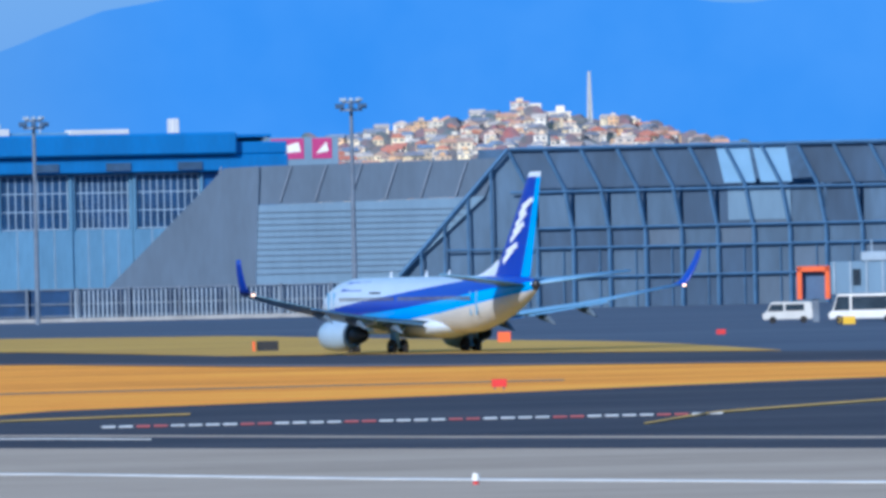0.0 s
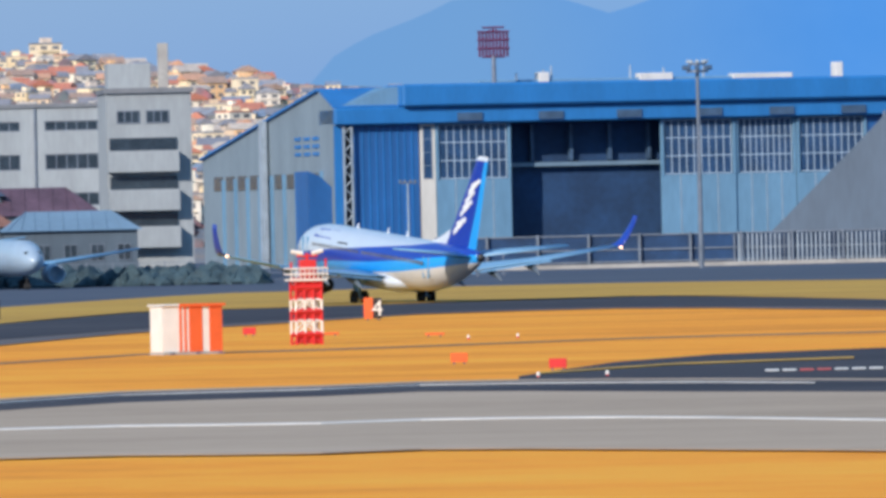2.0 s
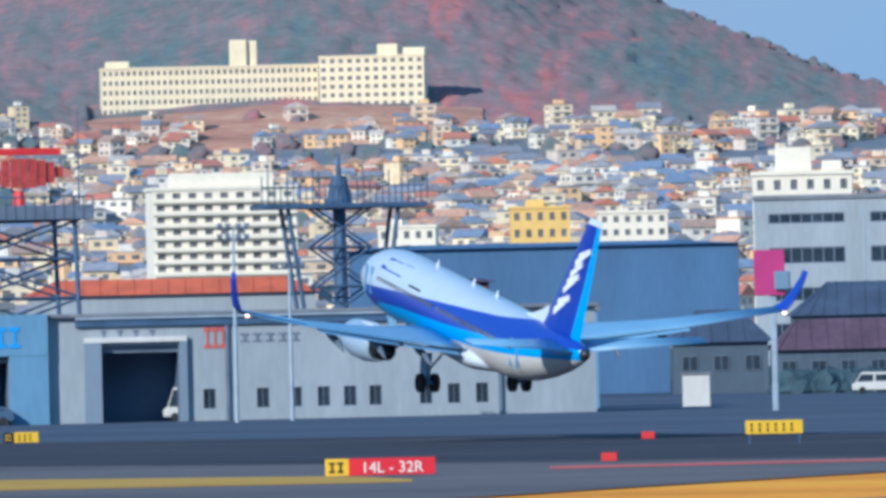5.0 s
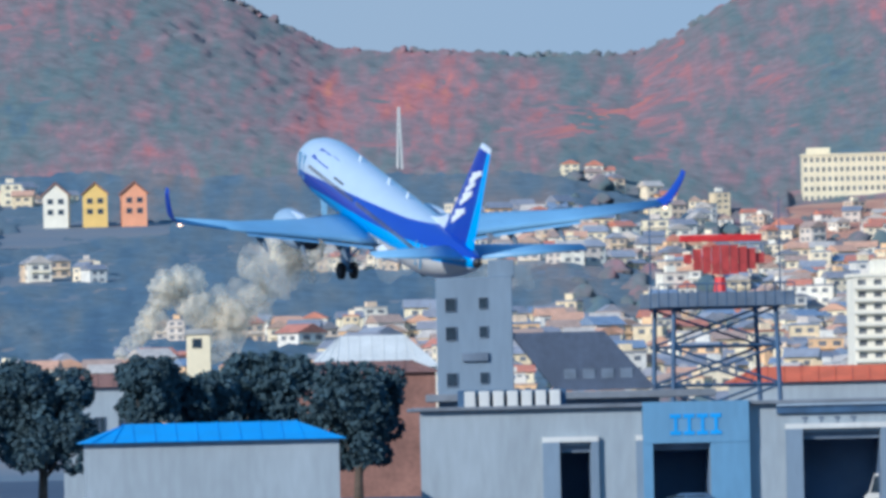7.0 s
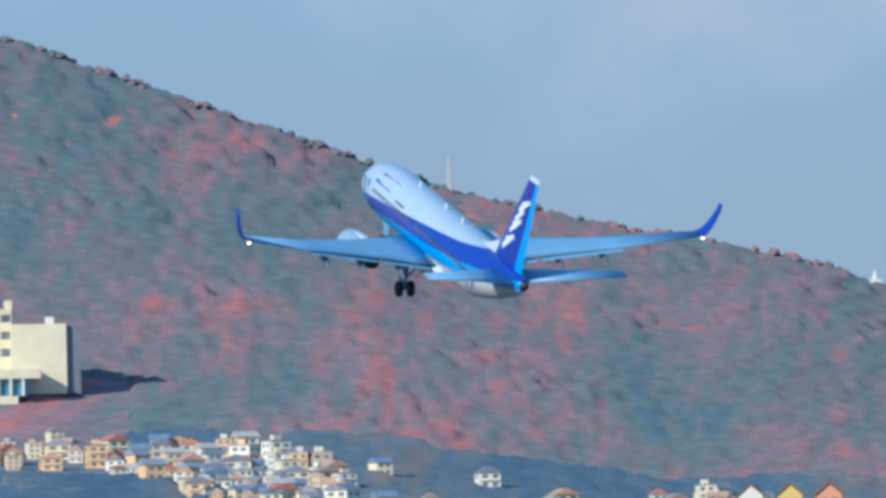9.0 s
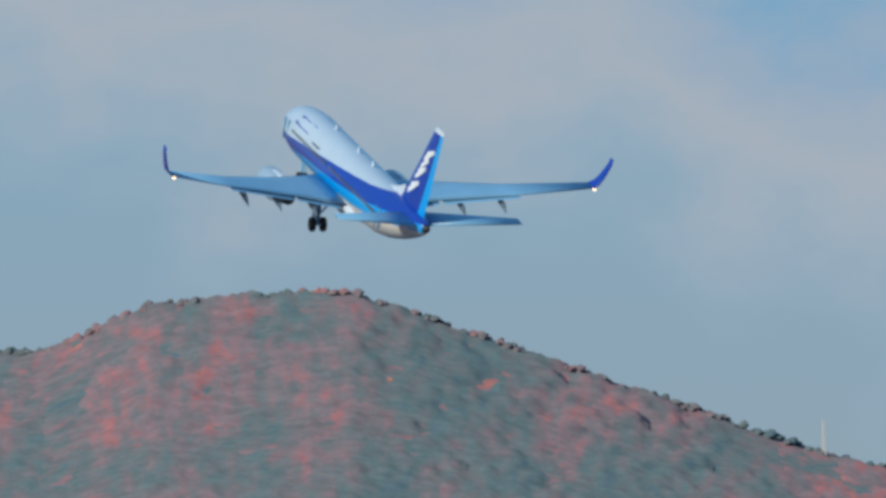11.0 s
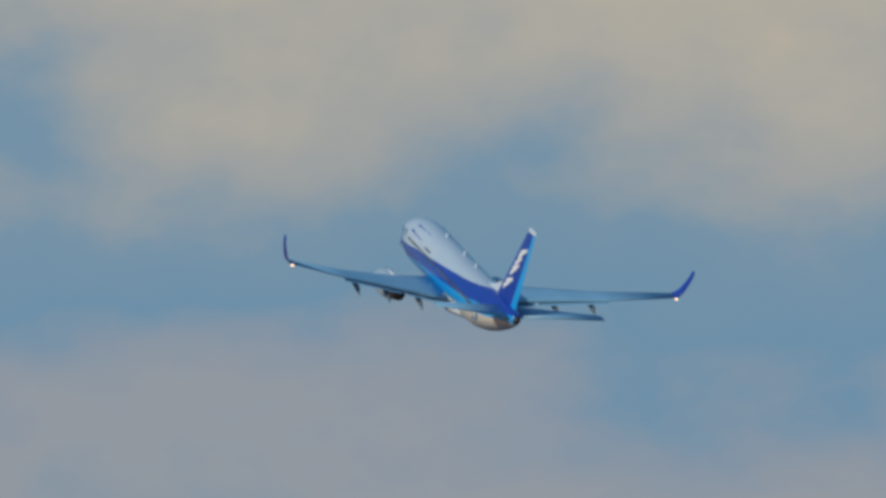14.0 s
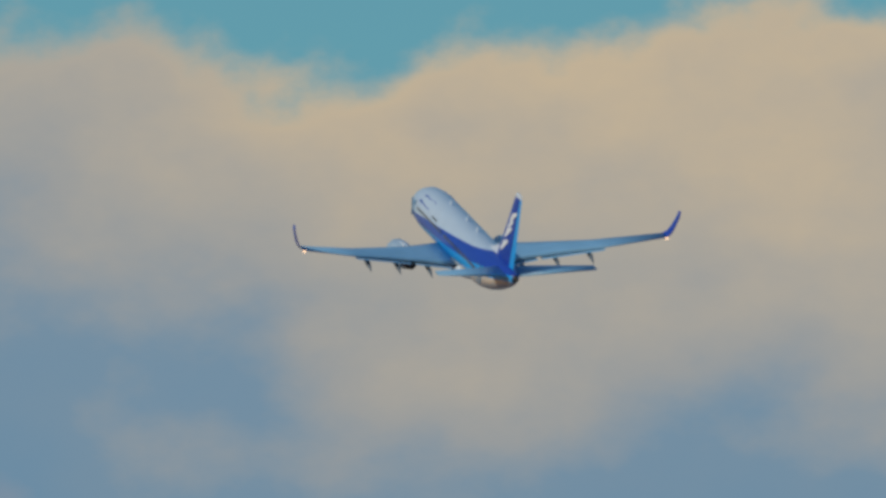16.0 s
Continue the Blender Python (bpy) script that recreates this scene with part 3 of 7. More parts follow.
HOTEL_LAWN = (-11.9, -10.1, 3800, 3955)
WALLS = island_palette("house_walls", [(0.82, 0.70, 0.50), (0.74, 0.60, 0.38), (0.84, 0.78, 0.64), (0.70, 0.54, 0.38), (0.86, 0.74, 0.50), (0.72, 0.68, 0.60), (0.80, 0.52, 0.28), (0.66, 0.57, 0.48)])
ROOFS = island_palette("house_roofs", [(0.22, 0.23, 0.27), (0.40, 0.28, 0.22), (0.30, 0.31, 0.35), (0.52, 0.20, 0.13), (0.26, 0.26, 0.29), (0.52, 0.46, 0.40), (0.20, 0.26, 0.36), (0.60, 0.34, 0.22)], 0.6)
GLASS = material("window_glass", (0.03, 0.045, 0.06), 0.08, vary=0.3, size=0.3, fine=2)

# glass lightened in its colour for distance haze; reused on cabin windows
FAR_GLASS = material("haze_lightened_glass", (0.16, 0.17, 0.19), 0.3, vary=0.4, size=0.3, fine=2)


def house_template(storeys=2, flat=False):
    bm = bmesh.new()
    h = 2.9 * storeys
    cuboid(bm, -3.5, 3.5, -4, 4, -3, h, 0)
    if flat:
        cuboid(bm, -3.7, 3.7, -4.2, 4.2, h, h + 0.5, 1)
        cuboid(bm, -1.2, 1.5, -1, 2, h + 0.5, h + 2.4, 0)
    else:
        prism([(-4.1, h), (4.1, h), (0.3, h + 2.3), (-0.3, h + 2.3)], -4.6, 4.6, bm, 1)
    for z in [0.9 + 2.9 * i for i in range(storeys)]:
        for x in (-2.2, 1.0):
            cuboid(bm, x, x + 1.7, -4.06, -3.9, z, z + 1.3, 2)
        for y in (-2.5, 0.8):
            cuboid(bm, -3.56, -3.4, y, y + 1.7, z, z + 1.2, 2)
            cuboid(bm, 3.4, 3.56, y, y + 1.7, z, z + 1.2, 2)
        cuboid(bm, -2.9, 2.9, -4.7, -4.0, z - 0.9, z - 0.6, 0)
    return template_of(bm)


def town():
    rnd = random.Random(11)
    for kind, (count, tpl) in enumerate(((3900, house_template(2)), (650, house_template(3, True)), (700, house_template(1)))):
        v, f, m = tpl
        places = []
        while len(places) < count:
            a = rnd.uniform(-21.5, 2.6)
            d = 2250 + (TOWN_D + 40 - 2250) * rnd.random() ** 0.75
            p = spot(a, d, land(a, d))
            if noise.noise((p.x * 0.006, p.y * 0.006, 7.7)) < (-0.28 if a > -12.6 else -0.08 if a > -14.4 else 0.11) or (-15.95 < a < -14.95 and 3350 < d < 3720) or (-17.6 < a < -15.9 and d > 3100 and rnd.random() < 0.85):
                continue
            s = rnd.uniform(0.55, 0.95) * (0.66 if a > -4.2 else 1.0)
            places.append((p.x, p.y, p.z, radians(-a) + rnd.choice((0, 1.5708)) + rnd.gauss(0.2, 0.25), s * rnd.uniform(0.8, 1.5), s, s))
        co, k, nv = scatter("", v, f, m, None, places, "", "")
        joined("town_houses", co, (f, k, nv), m, [WALLS, ROOFS, FAR_GLASS],
               ("two-storey cream and white houses with tiled roofs", "flat-roofed three-storey town houses in pale plaster", "single-storey houses with grey and rust roofs")[kind], "houses")


terrain()
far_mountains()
ground_sheets()
hill_woods()
town()



# ---- the airliner: x to its nose, y to its left, z up from the runway ----
WHITE_PAINT = material("white_gloss_paint", (0.56, 0.64, 0.74), 0.3, vary=0.04, size=0.4, fine=3)
# wing grey is tinted with the blue of the sky it reflects
SKY_TINTED_GREY = material("sky_tinted_wing_grey", (0.19, 0.38, 0.58), 0.4, vary=0.06, size=0.6, fine=4)
DEEP_BLUE = material("deep_blue_paint", (0.012, 0.045, 0.36), 0.3, vary=0.05, size=0.5)
SKY_BLUE = material("sky_blue_paint", (0.02, 0.32, 0.80), 0.3, vary=0.05, size=0.5)
# white cowl darkened and blued here for the reflected sky
COWL_PAINT = material("sky_tinted_cowl_paint", (0.31, 0.42, 0.54), 0.32, vary=0.05, size=0.5, fine=4)
BARE_METAL = material("bare_metal", (0.62, 0.62, 0.63), 0.28, 1.0, vary=0.08, size=1, fine=6)
DARK_METAL = material("dark_metal", (0.06, 0.06, 0.065), 0.45, 0.6, vary=0.2, size=2)
MARK_WHITE = material("mark_white", (0.74, 0.78, 0.82), 0.4, vary=0.05, size=1)
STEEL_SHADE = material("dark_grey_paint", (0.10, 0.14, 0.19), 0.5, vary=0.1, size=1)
RUBBER = material("tyre_rubber", (0.02, 0.02, 0.022), 0.85, vary=0.2, size=3)


def lamp_material(name, color, power):
    m = bpy.data.materials.new(name)
    m.use_nodes = True
    b = m.node_tree.nodes["Principled BSDF"]
    b.inputs["Emission Color"].default_value = (*color, 1)
    b.inputs["Emission Strength"].default_value = power
    b.inputs["Base Color"].default_value = (*color, 1)
    return m


NAV_WHITE = lamp_material("nav_light_white", (1.0, 0.62, 0.35), 3)


def livery():
    """White hull with a deep blue and a sky blue band that climb towards the tail."""
    m = material("hull_livery", (1, 1, 1), 0.28, vary=0.035, size=0.5, fine=5)
    n, l = m.node_tree.nodes, m.node_tree.links
    b = n["Principled BSDF"]
    b.inputs["Coat Weight"].default_value = 0.3
    dirt = b.inputs["Base Color"].links[0].from_socket
    co = n.new("ShaderNodeTexCoord")
    sep = n.new("ShaderNodeSeparateXYZ")
    l.new(co.outputs["Object"], sep.inputs["Vector"])
    fac = n.new("ShaderNodeMapRange")
    fac.inputs["From Min"].default_value, fac.inputs["From Max"].default_value = -17, 17
    l.new(sep.outputs["X"], fac.inputs["Value"])
    last = None
    layers = (((0.44, 0.54, 0.66), None),
              ((0.012, 0.045, 0.36), ((-16, 6.8), (-10.5, 5.6), (-6, 5.0), (0, 4.45), (8, 3.7), (13, 3.15), (14.2, 2.4), (14.8, 1.0))),
              ((0.02, 0.32, 0.80), ((-16, 5.0), (-10, 4.35), (-6, 3.85), (0, 3.3), (7, 2.85), (11, 2.45), (12.5, 1.0))),
              ((0.58, 0.58, 0.57), ((-16, 4.4), (-10, 3.5), (-5, 2.9), (0, 2.5), (6, 2.15), (9, 1.0))))
    for color, edge in layers:
        mix = n.new("ShaderNodeMixRGB")
        if edge is None:
            last = n.new("ShaderNodeRGB")
            last.outputs[0].default_value = (*color, 1)
            last = last.outputs[0]
            continue
        ramp = n.new("ShaderNodeValToRGB")
        e = ramp.color_ramp.elements
        while len(e) < len(edge):
            e.new(0.5)
        for i, (x, z) in enumerate(edge):
            e[i].position, e[i].color = (x + 17) / 34, (z / 10, z / 10, z / 10, 1)
        l.new(fac.outputs["Result"], ramp.inputs["Fac"])
        ten = n.new("ShaderNodeMath")
        ten.operation = "MULTIPLY"
        ten.inputs[1].default_value = 10
        l.new(ramp.outputs["Color"], ten.inputs[0])
        less = n.new("ShaderNodeMath")
        less.operation = "LESS_THAN"
        l.new(sep.outputs["Z"], less.inputs[0])
        l.new(ten.outputs["Value"], less.inputs[1])
        l.new(less.outputs["Value"], mix.inputs["Fac"])
        l.new(last, mix.inputs["Color1"])
        mix.inputs["Color2"].default_value = (*color, 1)
        last = mix.outputs["Color"]
    x = n.new("ShaderNodeMixRGB")
    x.blend_type = "MULTIPLY"
    x.inputs["Fac"].default_value = 1
    l.new(last, x.inputs["Color1"])
    l.new(dirt, x.inputs["Color2"])
    l.new(x.outputs["Color"], b.inputs["Base Color"])
    return m


def loft(rings, closed=True):
    bm = bmesh.new()
    vs = [[bm.verts.new(p) for p in r] for r in rings]
    k = len(vs[0])
    for p, q in zip(vs, vs[1:]):
        for i in range(k):
            j = (i + 1) % k
            bm.faces.new((p[i], p[j], q[j], q[i]))
    if closed:
        bm.faces.new(vs[0][::-1])
        bm.faces.new(vs[-1])
    bmesh.ops.recalc_face_normals(bm, faces=list(bm.faces))
    return bm


def ring(x, y, z, ry, rz, k=28):
    return [(x, y + ry * math.cos(6.283185 * i / k), z + rz * math.sin(6.283185 * i / k)) for i in range(k)]


AIRFOIL = [(0.0, 0.0), (0.04, 0.32), (0.2, 0.52), (0.45, 0.5), (0.75, 0.26), (1.0, 0.02), (0.75, -0.16), (0.45, -0.38), (0.2, -0.42), (0.04, -0.26)]


def panel(sections, upright=False, rise=0.0):
    """A wing from sections (span, leading x, trailing x, z, thickness)."""
    rings = []
    for s, lead, trail, z, th in sections:
        if upright:
            rings.append([(lead + (trail - lead) * u, th * w, s) for u, w in AIRFOIL])
        else:
            rings.append([(lead + (trail - lead) * u, s, z + th * w + rise * (lead - trail) * (u - 0.25)) for u, w in AIRFOIL])
    return loft(rings)


def curved_winglet(side):
    rings = []
    for k in range(7):
        u = k / 6
        y = 16.6 + 1.05 * min(1, u * 1.1) ** 0.62
        z = wing_z(16.6) + 2.5 * u ** 1.12
        lead, trail = -4.35 - 1.55 * u ** 0.8, -6.0 - 0.62 * u
        n_ = Vector((0, -math.sin(1.35 * u ** 0.5), math.cos(1.35 * u ** 0.5)))
        th = 0.2 - 0.13 * u
        rings.append([(lead + (trail - lead) * a, side * (y + n_.y * th * w), z + n_.z * th * w) for a, w in AIRFOIL])
    return loft(rings)


def wing_z(y):
    return 2.1 + (y - 1.6) * 0.115 + 0.0046 * y * y


def airliner_gear(parent, x, y, z, drop, radius, gap, name):
    e = bmesh.new()
    rod(e, (0, 0, 0.1), (0, 0, -drop), 0.16, 0.12, 10)
    rod(e, (0, -gap - 0.1, -drop), (0, gap + 0.1, -drop), 0.09, sides=8)
    rod(e, (0, 0, -drop * 0.55), (0.9 if y == 0 else 0.05, -math.copysign(0.8, y) if y else 0, 0), 0.07, sides=6)
    cuboid(e, -0.5, 0.5, *((-0.05, 0.0) if y == 0 else sorted((math.copysign(0.28, y), math.copysign(0.33, y)))), -drop * 0.7, 0.1)
    g = part(name, e, SKY_TINTED_GREY, parent, "grey landing gear leg with door", at=pose(x, y, z))
    for s in (-1, 1):
        w = bmesh.new()
        c = s * gap
        prof = [(0.10, radius * 0.55), (0.17, radius * 0.85), (0.15, radius * 0.97), (0.0, radius), (-0.15, radius * 0.97), (-0.17, radius * 0.85), (-0.10, radius * 0.55)]
        w.free()
        w = loft([[(r * math.cos(6.283185 * i / 20), c + o, -drop + r * math.sin(6.283185 * i / 20)) for i in range(20)] for o, r in prof])
        wheel = part("wheel", w, RUBBER, g, "black tyre", smooth=True)
    return g


def build_airliner():
    plane = empty("airliner", pose(0, 0, 0), "white twin-engine airliner with deep blue and sky blue bands", "aircraft")
    hull_paint = livery()
    st = [(16.42, 3.02, 0.06, 0.06), (16.25, 3.05, 0.34, 0.32), (15.8, 3.12, 0.72, 0.68), (15.1, 3.22, 1.08, 1.08), (14.2, 3.32, 1.42, 1.48), (13.1, 3.38, 1.68, 1.78),
          (11.6, 3.41, 1.84, 1.96), (10.0, 3.42, 1.88, 2.0), (5, 3.42, 1.88, 2.0), (0, 3.42, 1.88, 2.0), (-5.5, 3.42, 1.88, 2.0), (-7.5, 3.49, 1.85, 1.93), (-9.5, 3.68, 1.68, 1.74),
          (-11.5, 3.97, 1.38, 1.45), (-13.3, 4.27, 1.0, 1.1), (-14.7, 4.52, 0.65, 0.76), (-15.5, 4.66, 0.42, 0.5), (-15.85, 4.72, 0.32, 0.36)]
    bm = loft([ring(x, 0, z, ry, rz, 36) for x, z, ry, rz in st])
    hull = part("fuselage", bm, hull_paint, plane, smooth=True)
    part("tail_cone", loft([ring(-15.8, 0, 4.71, 0.33, 0.38, 20), ring(-16.2, 0, 4.78, 0.2, 0.24, 20)]), DARK_METAL, plane, "dark exhaust cone at the tail", smooth=True)
    part("wing_fairing", loft([ring(x, 0, z, ry, rz, 24) for x, z, ry, rz in ((6.2, 1.9, 0.3, 0.2), (5.0, 1.9, 1.4, 0.55), (3, 1.95, 2.05, 0.82), (-2.5, 1.95, 2.1, 0.86), (-4.5, 2.0, 1.5, 0.6), (-6.2, 2.0, 0.3, 0.2))]), WHITE_PAINT, plane, smooth=True)
    # cabin and cockpit glazing, doors
    for side in (1, -1):
        w = bmesh.new()
        for i in range(40):
            x = 10.6 - i * 0.51
            if -1 < i - 17 < 1:
                continue
            cuboid(w, x - 0.12, x + 0.12, *sorted((side * 1.80, side * 1.878)), 3.78, 4.03)
        tagged(part("window_row", w, FAR_GLASS, hull, "row of small dark cabin windows"), kind="stuff")
        for x in (12.2, -9.6):
            y = 1.79 if x > 0 else 1.62
            d = bmesh.new()
            for o in (-0.46, 0.42):
                cuboid(d, x + o, x + o + 0.05, *sorted((side * (y - 0.1), side * (y + 0.055))), 2.75, 4.4)
            part("door", d, SKY_TINTED_GREY, hull, "thin dark door outline")
        # airline mark ahead of the wing: plain blue shapes
        for x0, x1, z0, z1, lean in ((11.0, 10.1, 4.5, 5.12, 0.3), (10.0, 9.2, 4.5, 5.12, 0.3), (9.1, 7.9, 4.5, 5.16, 0.5)):
            d = bmesh.new()
            pts = [(x0, z0), (x1, z0), (x1 - lean, z1), (x0 - lean, z1)]
            y0 = [side * (1.88 * math.sqrt(max(0.0, 1 - ((z - 3.42) / 2.0) ** 2)) + 0.015) for _, z in pts]
            f = [d.verts.new((x, y, z)) for (x, z), y in zip(pts, y0)]
            g = [d.verts.new((x, y - side * 0.05, z - 0.02)) for (x, z), y in zip(pts, y0)]
            d.faces.new(f)
            for i in range(4):
                d.faces.new((f[i], g[i], g[(i + 1) % 4], f[(i + 1) % 4]))
            part("airline_mark", d, DEEP_BLUE, hull, "plain blue painted mark")
        d = bmesh.new()
        cuboid(d, 4.6, 6.3, *sorted((side * 1.60, side * 1.705)), 4.28, 4.4)
        part("name_bar", d, DARK_METAL, hull, "small dark line of unreadable lettering")
    for x in (6.5, -2.5, 1.0):
        part("antenna", panel([(5.38, x, x - 0.5, 0, 0.06), (5.85, x - 0.3, x - 0.5, 0, 0.03)], True), WHITE_PAINT, plane)
    wings = []
    for side in (1, -1):
        secs = [(1.4, 5.2, -3.0, wing_z(1.4), 0.85), (3.2, 4.0, -3.0, wing_z(3.2), 0.62), (5.8, 2.25, -3.0, wing_z(5.8), 0.44), (11.0, -1.05, -4.3, wing_z(11), 0.27), (16.6, -4.35, -6.0, wing_z(16.6), 0.2)]
        wing = part("wing", panel([(side * s, a, b, z, th) for s, a, b, z, th in secs], rise=0.045), SKY_TINTED_GREY, plane, "grey-blue swept wing", smooth=True)
        wings.append((wing, side))
        part("leading_edge", panel([(side * s, a + 0.06, a - 0.22, z - 0.045 * (a - b) * 0.25, th * 0.55) for s, a, b, z, th in secs]), BARE_METAL, wing, "bare metal leading edge", smooth=True)
        # flaps set for take-off
        for y0, y1 in ((2.2, 5.6), (6.0, 11.4)):
            q = []
            for y in (y0, y1):
                t = along(y, [(s, b) for s, a, b, z, th in secs])
                q.append((side * y, t + 0.5, t - 0.3, wing_z(y) + 0.06, 0.12))
            bm = panel(q)
            for v in bm.verts:
                t = along(abs(v.co.y), [(s, b) for s, a, b, z, th in secs])
                v.co.z -= max(0, t + 0.5 - v.co.x) * 0.10
            part("flap", bm, SKY_TINTED_GREY, wing, "grey-blue lowered flap")
        for y in (4.3, 7.3, 10.2):
            t = along(y, [(s, b) for s, a, b, z, th in secs])
            part("flap_fairing", loft([ring(t + x, side * y, wing_z(y) - dz, r, r * 1.3, 10) for x, dz, r in ((2.0, 0.15, 0.05), (1.0, 0.25, 0.18), (-0.2, 0.42, 0.18), (-1.1, 0.78, 0.03))]), STEEL_SHADE, wing, "dark grey flap track fairing", smooth=True)
        wl = part("winglet", curved_winglet(side), DEEP_BLUE, wing, "deep blue upswept winglet", smooth=True)
        part("nav_light", box(-6.2, -6.02, *sorted((side * 16.5, side * 16.72)), wing_z(16.6) - 0.06, wing_z(16.6) + 0.08, bevel=0.03), NAV_WHITE, wing, "lit wingtip light")
        # engine with pylon
        y = side * 4.83
        nac = part("engine", loft([ring(x, y, 1.42 + dz, r, r, 28) for x, r, dz in ((4.9, 0.78, 0), (6.3, 0.80, 0), (6.45, 0.9, 0), (6.2, 1.0, 0), (5.3, 1.1, 0), (4.0, 1.08, 0), (2.9, 0.92, 0.03), (2.3, 0.78, 0.05), (2.35, 0.70, 0.05), (3.2, 0.72, 0.05))], True), COWL_PAINT, plane, "white engine nacelle", smooth=True)
        part("exhaust_plug", loft([ring(x, y, 1.45, r, r, 18) for x, r in ((3.4, 0.66), (2.2, 0.62), (1.2, 0.5), (1.15, 0.34), (0.4, 0.05))]), DARK_METAL, nac, "dark metal exhaust nozzle", smooth=True)
        part("pylon", loft([[(x, y - 0.16, z), (x, y + 0.16, z), (x, y + 0.16, z2), (x, y - 0.16, z2)] for x, z, z2 in ((5.3, 2.4, 2.5), (3.6, 2.3, 2.7), (1.5, 2.0, 2.5), (-0.8, 2.2, 2.4))]), WHITE_PAINT, nac)
        tail = [(0.3, -11.9, -15.3, 4.75, 0.42), (7.18, -15.35, -16.75, 5.55, 0.16)]
        part("tailplane", panel([(side * s, a, b, z, th) for s, a, b, z, th in tail]), SKY_TINTED_GREY, plane, "grey-blue tailplane", smooth=True)
    # fin
    fin = part("fin", panel([(5.0, -9.6, -13.7, 0, 0.42), (8.5, -12.35, -15.15, 0, 0.32), (12.15, -15.1, -16.45, 0, 0.2)], True), DEEP_BLUE, plane, "deep blue tail fin")
    part("rudder", panel([(5.3, -13.7, -15.1, 0, 0.14), (8.5, -15.1, -16.0, 0, 0.12), (12.15, -16.4, -16.95, 0, 0.09)], True), SKY_BLUE, fin, "sky blue rudder")
    part("fin_tip", panel([(12.15, -15.08, -16.97, 0, 0.22), (12.5, -15.4, -17.05, 0, 0.14)], True), WHITE_PAINT, fin, "white fin tip")
    part("dorsal_fin", loft([[(x, -w, 5.0), (x, w, 5.0), (x, w * 0.4, z), (x, -w * 0.4, z)] for x, w, z in ((-6.5, 0.04, 5.3), (-8.2, 0.12, 5.62), (-9.6, 0.16, 6.1), (-10.4, 0.12, 6.5), (-10.5, 0.05, 5.2))]), WHITE_PAINT, fin, "white dorsal fillet")
    # mark on the fin: plain white slanting shapes on both faces
    for side in (1, -1):
        for k, (z0, w, lean) in enumerate(((6.30, 0.42, 0.62), (6.95, 0.38, -0.12), (7.75, 0.36, 0.60), (8.30, 0.36, 0.05), (8.78, 0.36, 0.62), (9.50, 0.40, 0.62), (10.05, 0.34, -0.10))):
            c = -12.55 - (z0 - 6.7) * 0.76
            d = bmesh.new()
            pts = [(c + 0.75, z0 - 0.15), (c - 0.75, z0 + 0.42 + lean * 0.5), (c - 0.75, z0 + 0.42 + lean * 0.5 + w), (c + 0.75, z0 - 0.15 + w)]
            lo, hi = sorted((side * 0.05, side * (0.215 - 0.012 * k)))
            prism(pts, lo, hi, d)
            part("fin_mark", d, MARK_WHITE, fin, "plain white painted mark")
    left = airliner_gear(plane, -0.3, 2.86, 2.2, 1.64, 0.56, 0.43, "main_gear")
    right = airliner_gear(plane, -0.3, -2.86, 2.2, 1.64, 0.56, 0.43, "main_gear")
    nose = airliner_gear(plane, 12.3, 0.0, 1.8, 1.45, 0.35, 0.2, "nose_gear")
    return plane, left, right, nose, wings


airliner, gear_left, gear_right, gear_nose, wings = build_airliner()



# ---- airfield buildings ----
BLUE_CLAD = material("blue_cladding", (0.02, 0.165, 0.46), 0.5, vary=0.10, size=0.3, fine=3, streak=True)
BLUE_DARK = material("blue_shutter", (0.02, 0.11, 0.33), 0.5, vary=0.12, size=0.3, fine=3, streak=True)
# pale walls, grey sheets and dark steel are blued for distance haze
PALE_WALL = material("pale_wall_panels", (0.13, 0.275, 0.43), 0.7, vary=0.10, size=0.25, fine=2, streak=True)
CREAM_WALL = material("cream_render", (0.31, 0.355, 0.39), 0.85, vary=0.10, size=0.25, fine=2, streak=True)
WHITE_WALL = material("white_wall", (0.60, 0.60, 0.57), 0.8, vary=0.08, size=0.3, fine=2, streak=True)
GREY_SHEET = material("grey_sheet", (0.092, 0.135, 0.195), 0.55, vary=0.10, size=0.2, fine=1.5, streak=True)
GREY_PALE = material("pale_sheet", (0.155, 0.25, 0.35), 0.5, vary=0.08, size=0.2, fine=1.5, streak=True)
STEEL = material("galvanised_steel", (0.17, 0.21, 0.27), 0.5, 0.3, vary=0.2, size=0.6)
STEEL_PALE = material("pale_steel", (0.34, 0.42, 0.50), 0.5, 0.2, vary=0.15, size=0.6)
STEEL_DARK = material("dark_steel", (0.055, 0.11, 0.20), 0.6, 0.2, vary=0.25, size=0.5)
BARRIER_STEEL = material("blue_grey_steel", (0.085, 0.175, 0.31), 0.5, 0.1, vary=0.15, size=0.6)
BARRIER_MID = material("blue_grey_sheet", (0.075, 0.13, 0.205), 0.6, vary=0.22, size=0.12, fine=0.9, streak=True)
BARRIER_DARK = material("dark_blue_sheet", (0.045, 0.085, 0.15), 0.6, vary=0.25, size=0.12, fine=0.9, streak=True)
SKYLIGHT = material("translucent_blue_sheet", (0.22, 0.40, 0.60), 0.4, vary=0.08, size=0.2)
# white tower render, its shade put into the colour; also door jambs
PALE_BLOCK = material("pale_block_render", (0.19, 0.25, 0.32), 0.85, vary=0.1, size=0.3, fine=2, streak=True)
SIDE_WALL = material("grey_side_panels", (0.19, 0.255, 0.31), 0.7, vary=0.1, size=0.25, fine=2, streak=True)
FRAME_WHITE = material("white_frame_paint", (0.42, 0.54, 0.66), 0.6, vary=0.08, size=0.5)
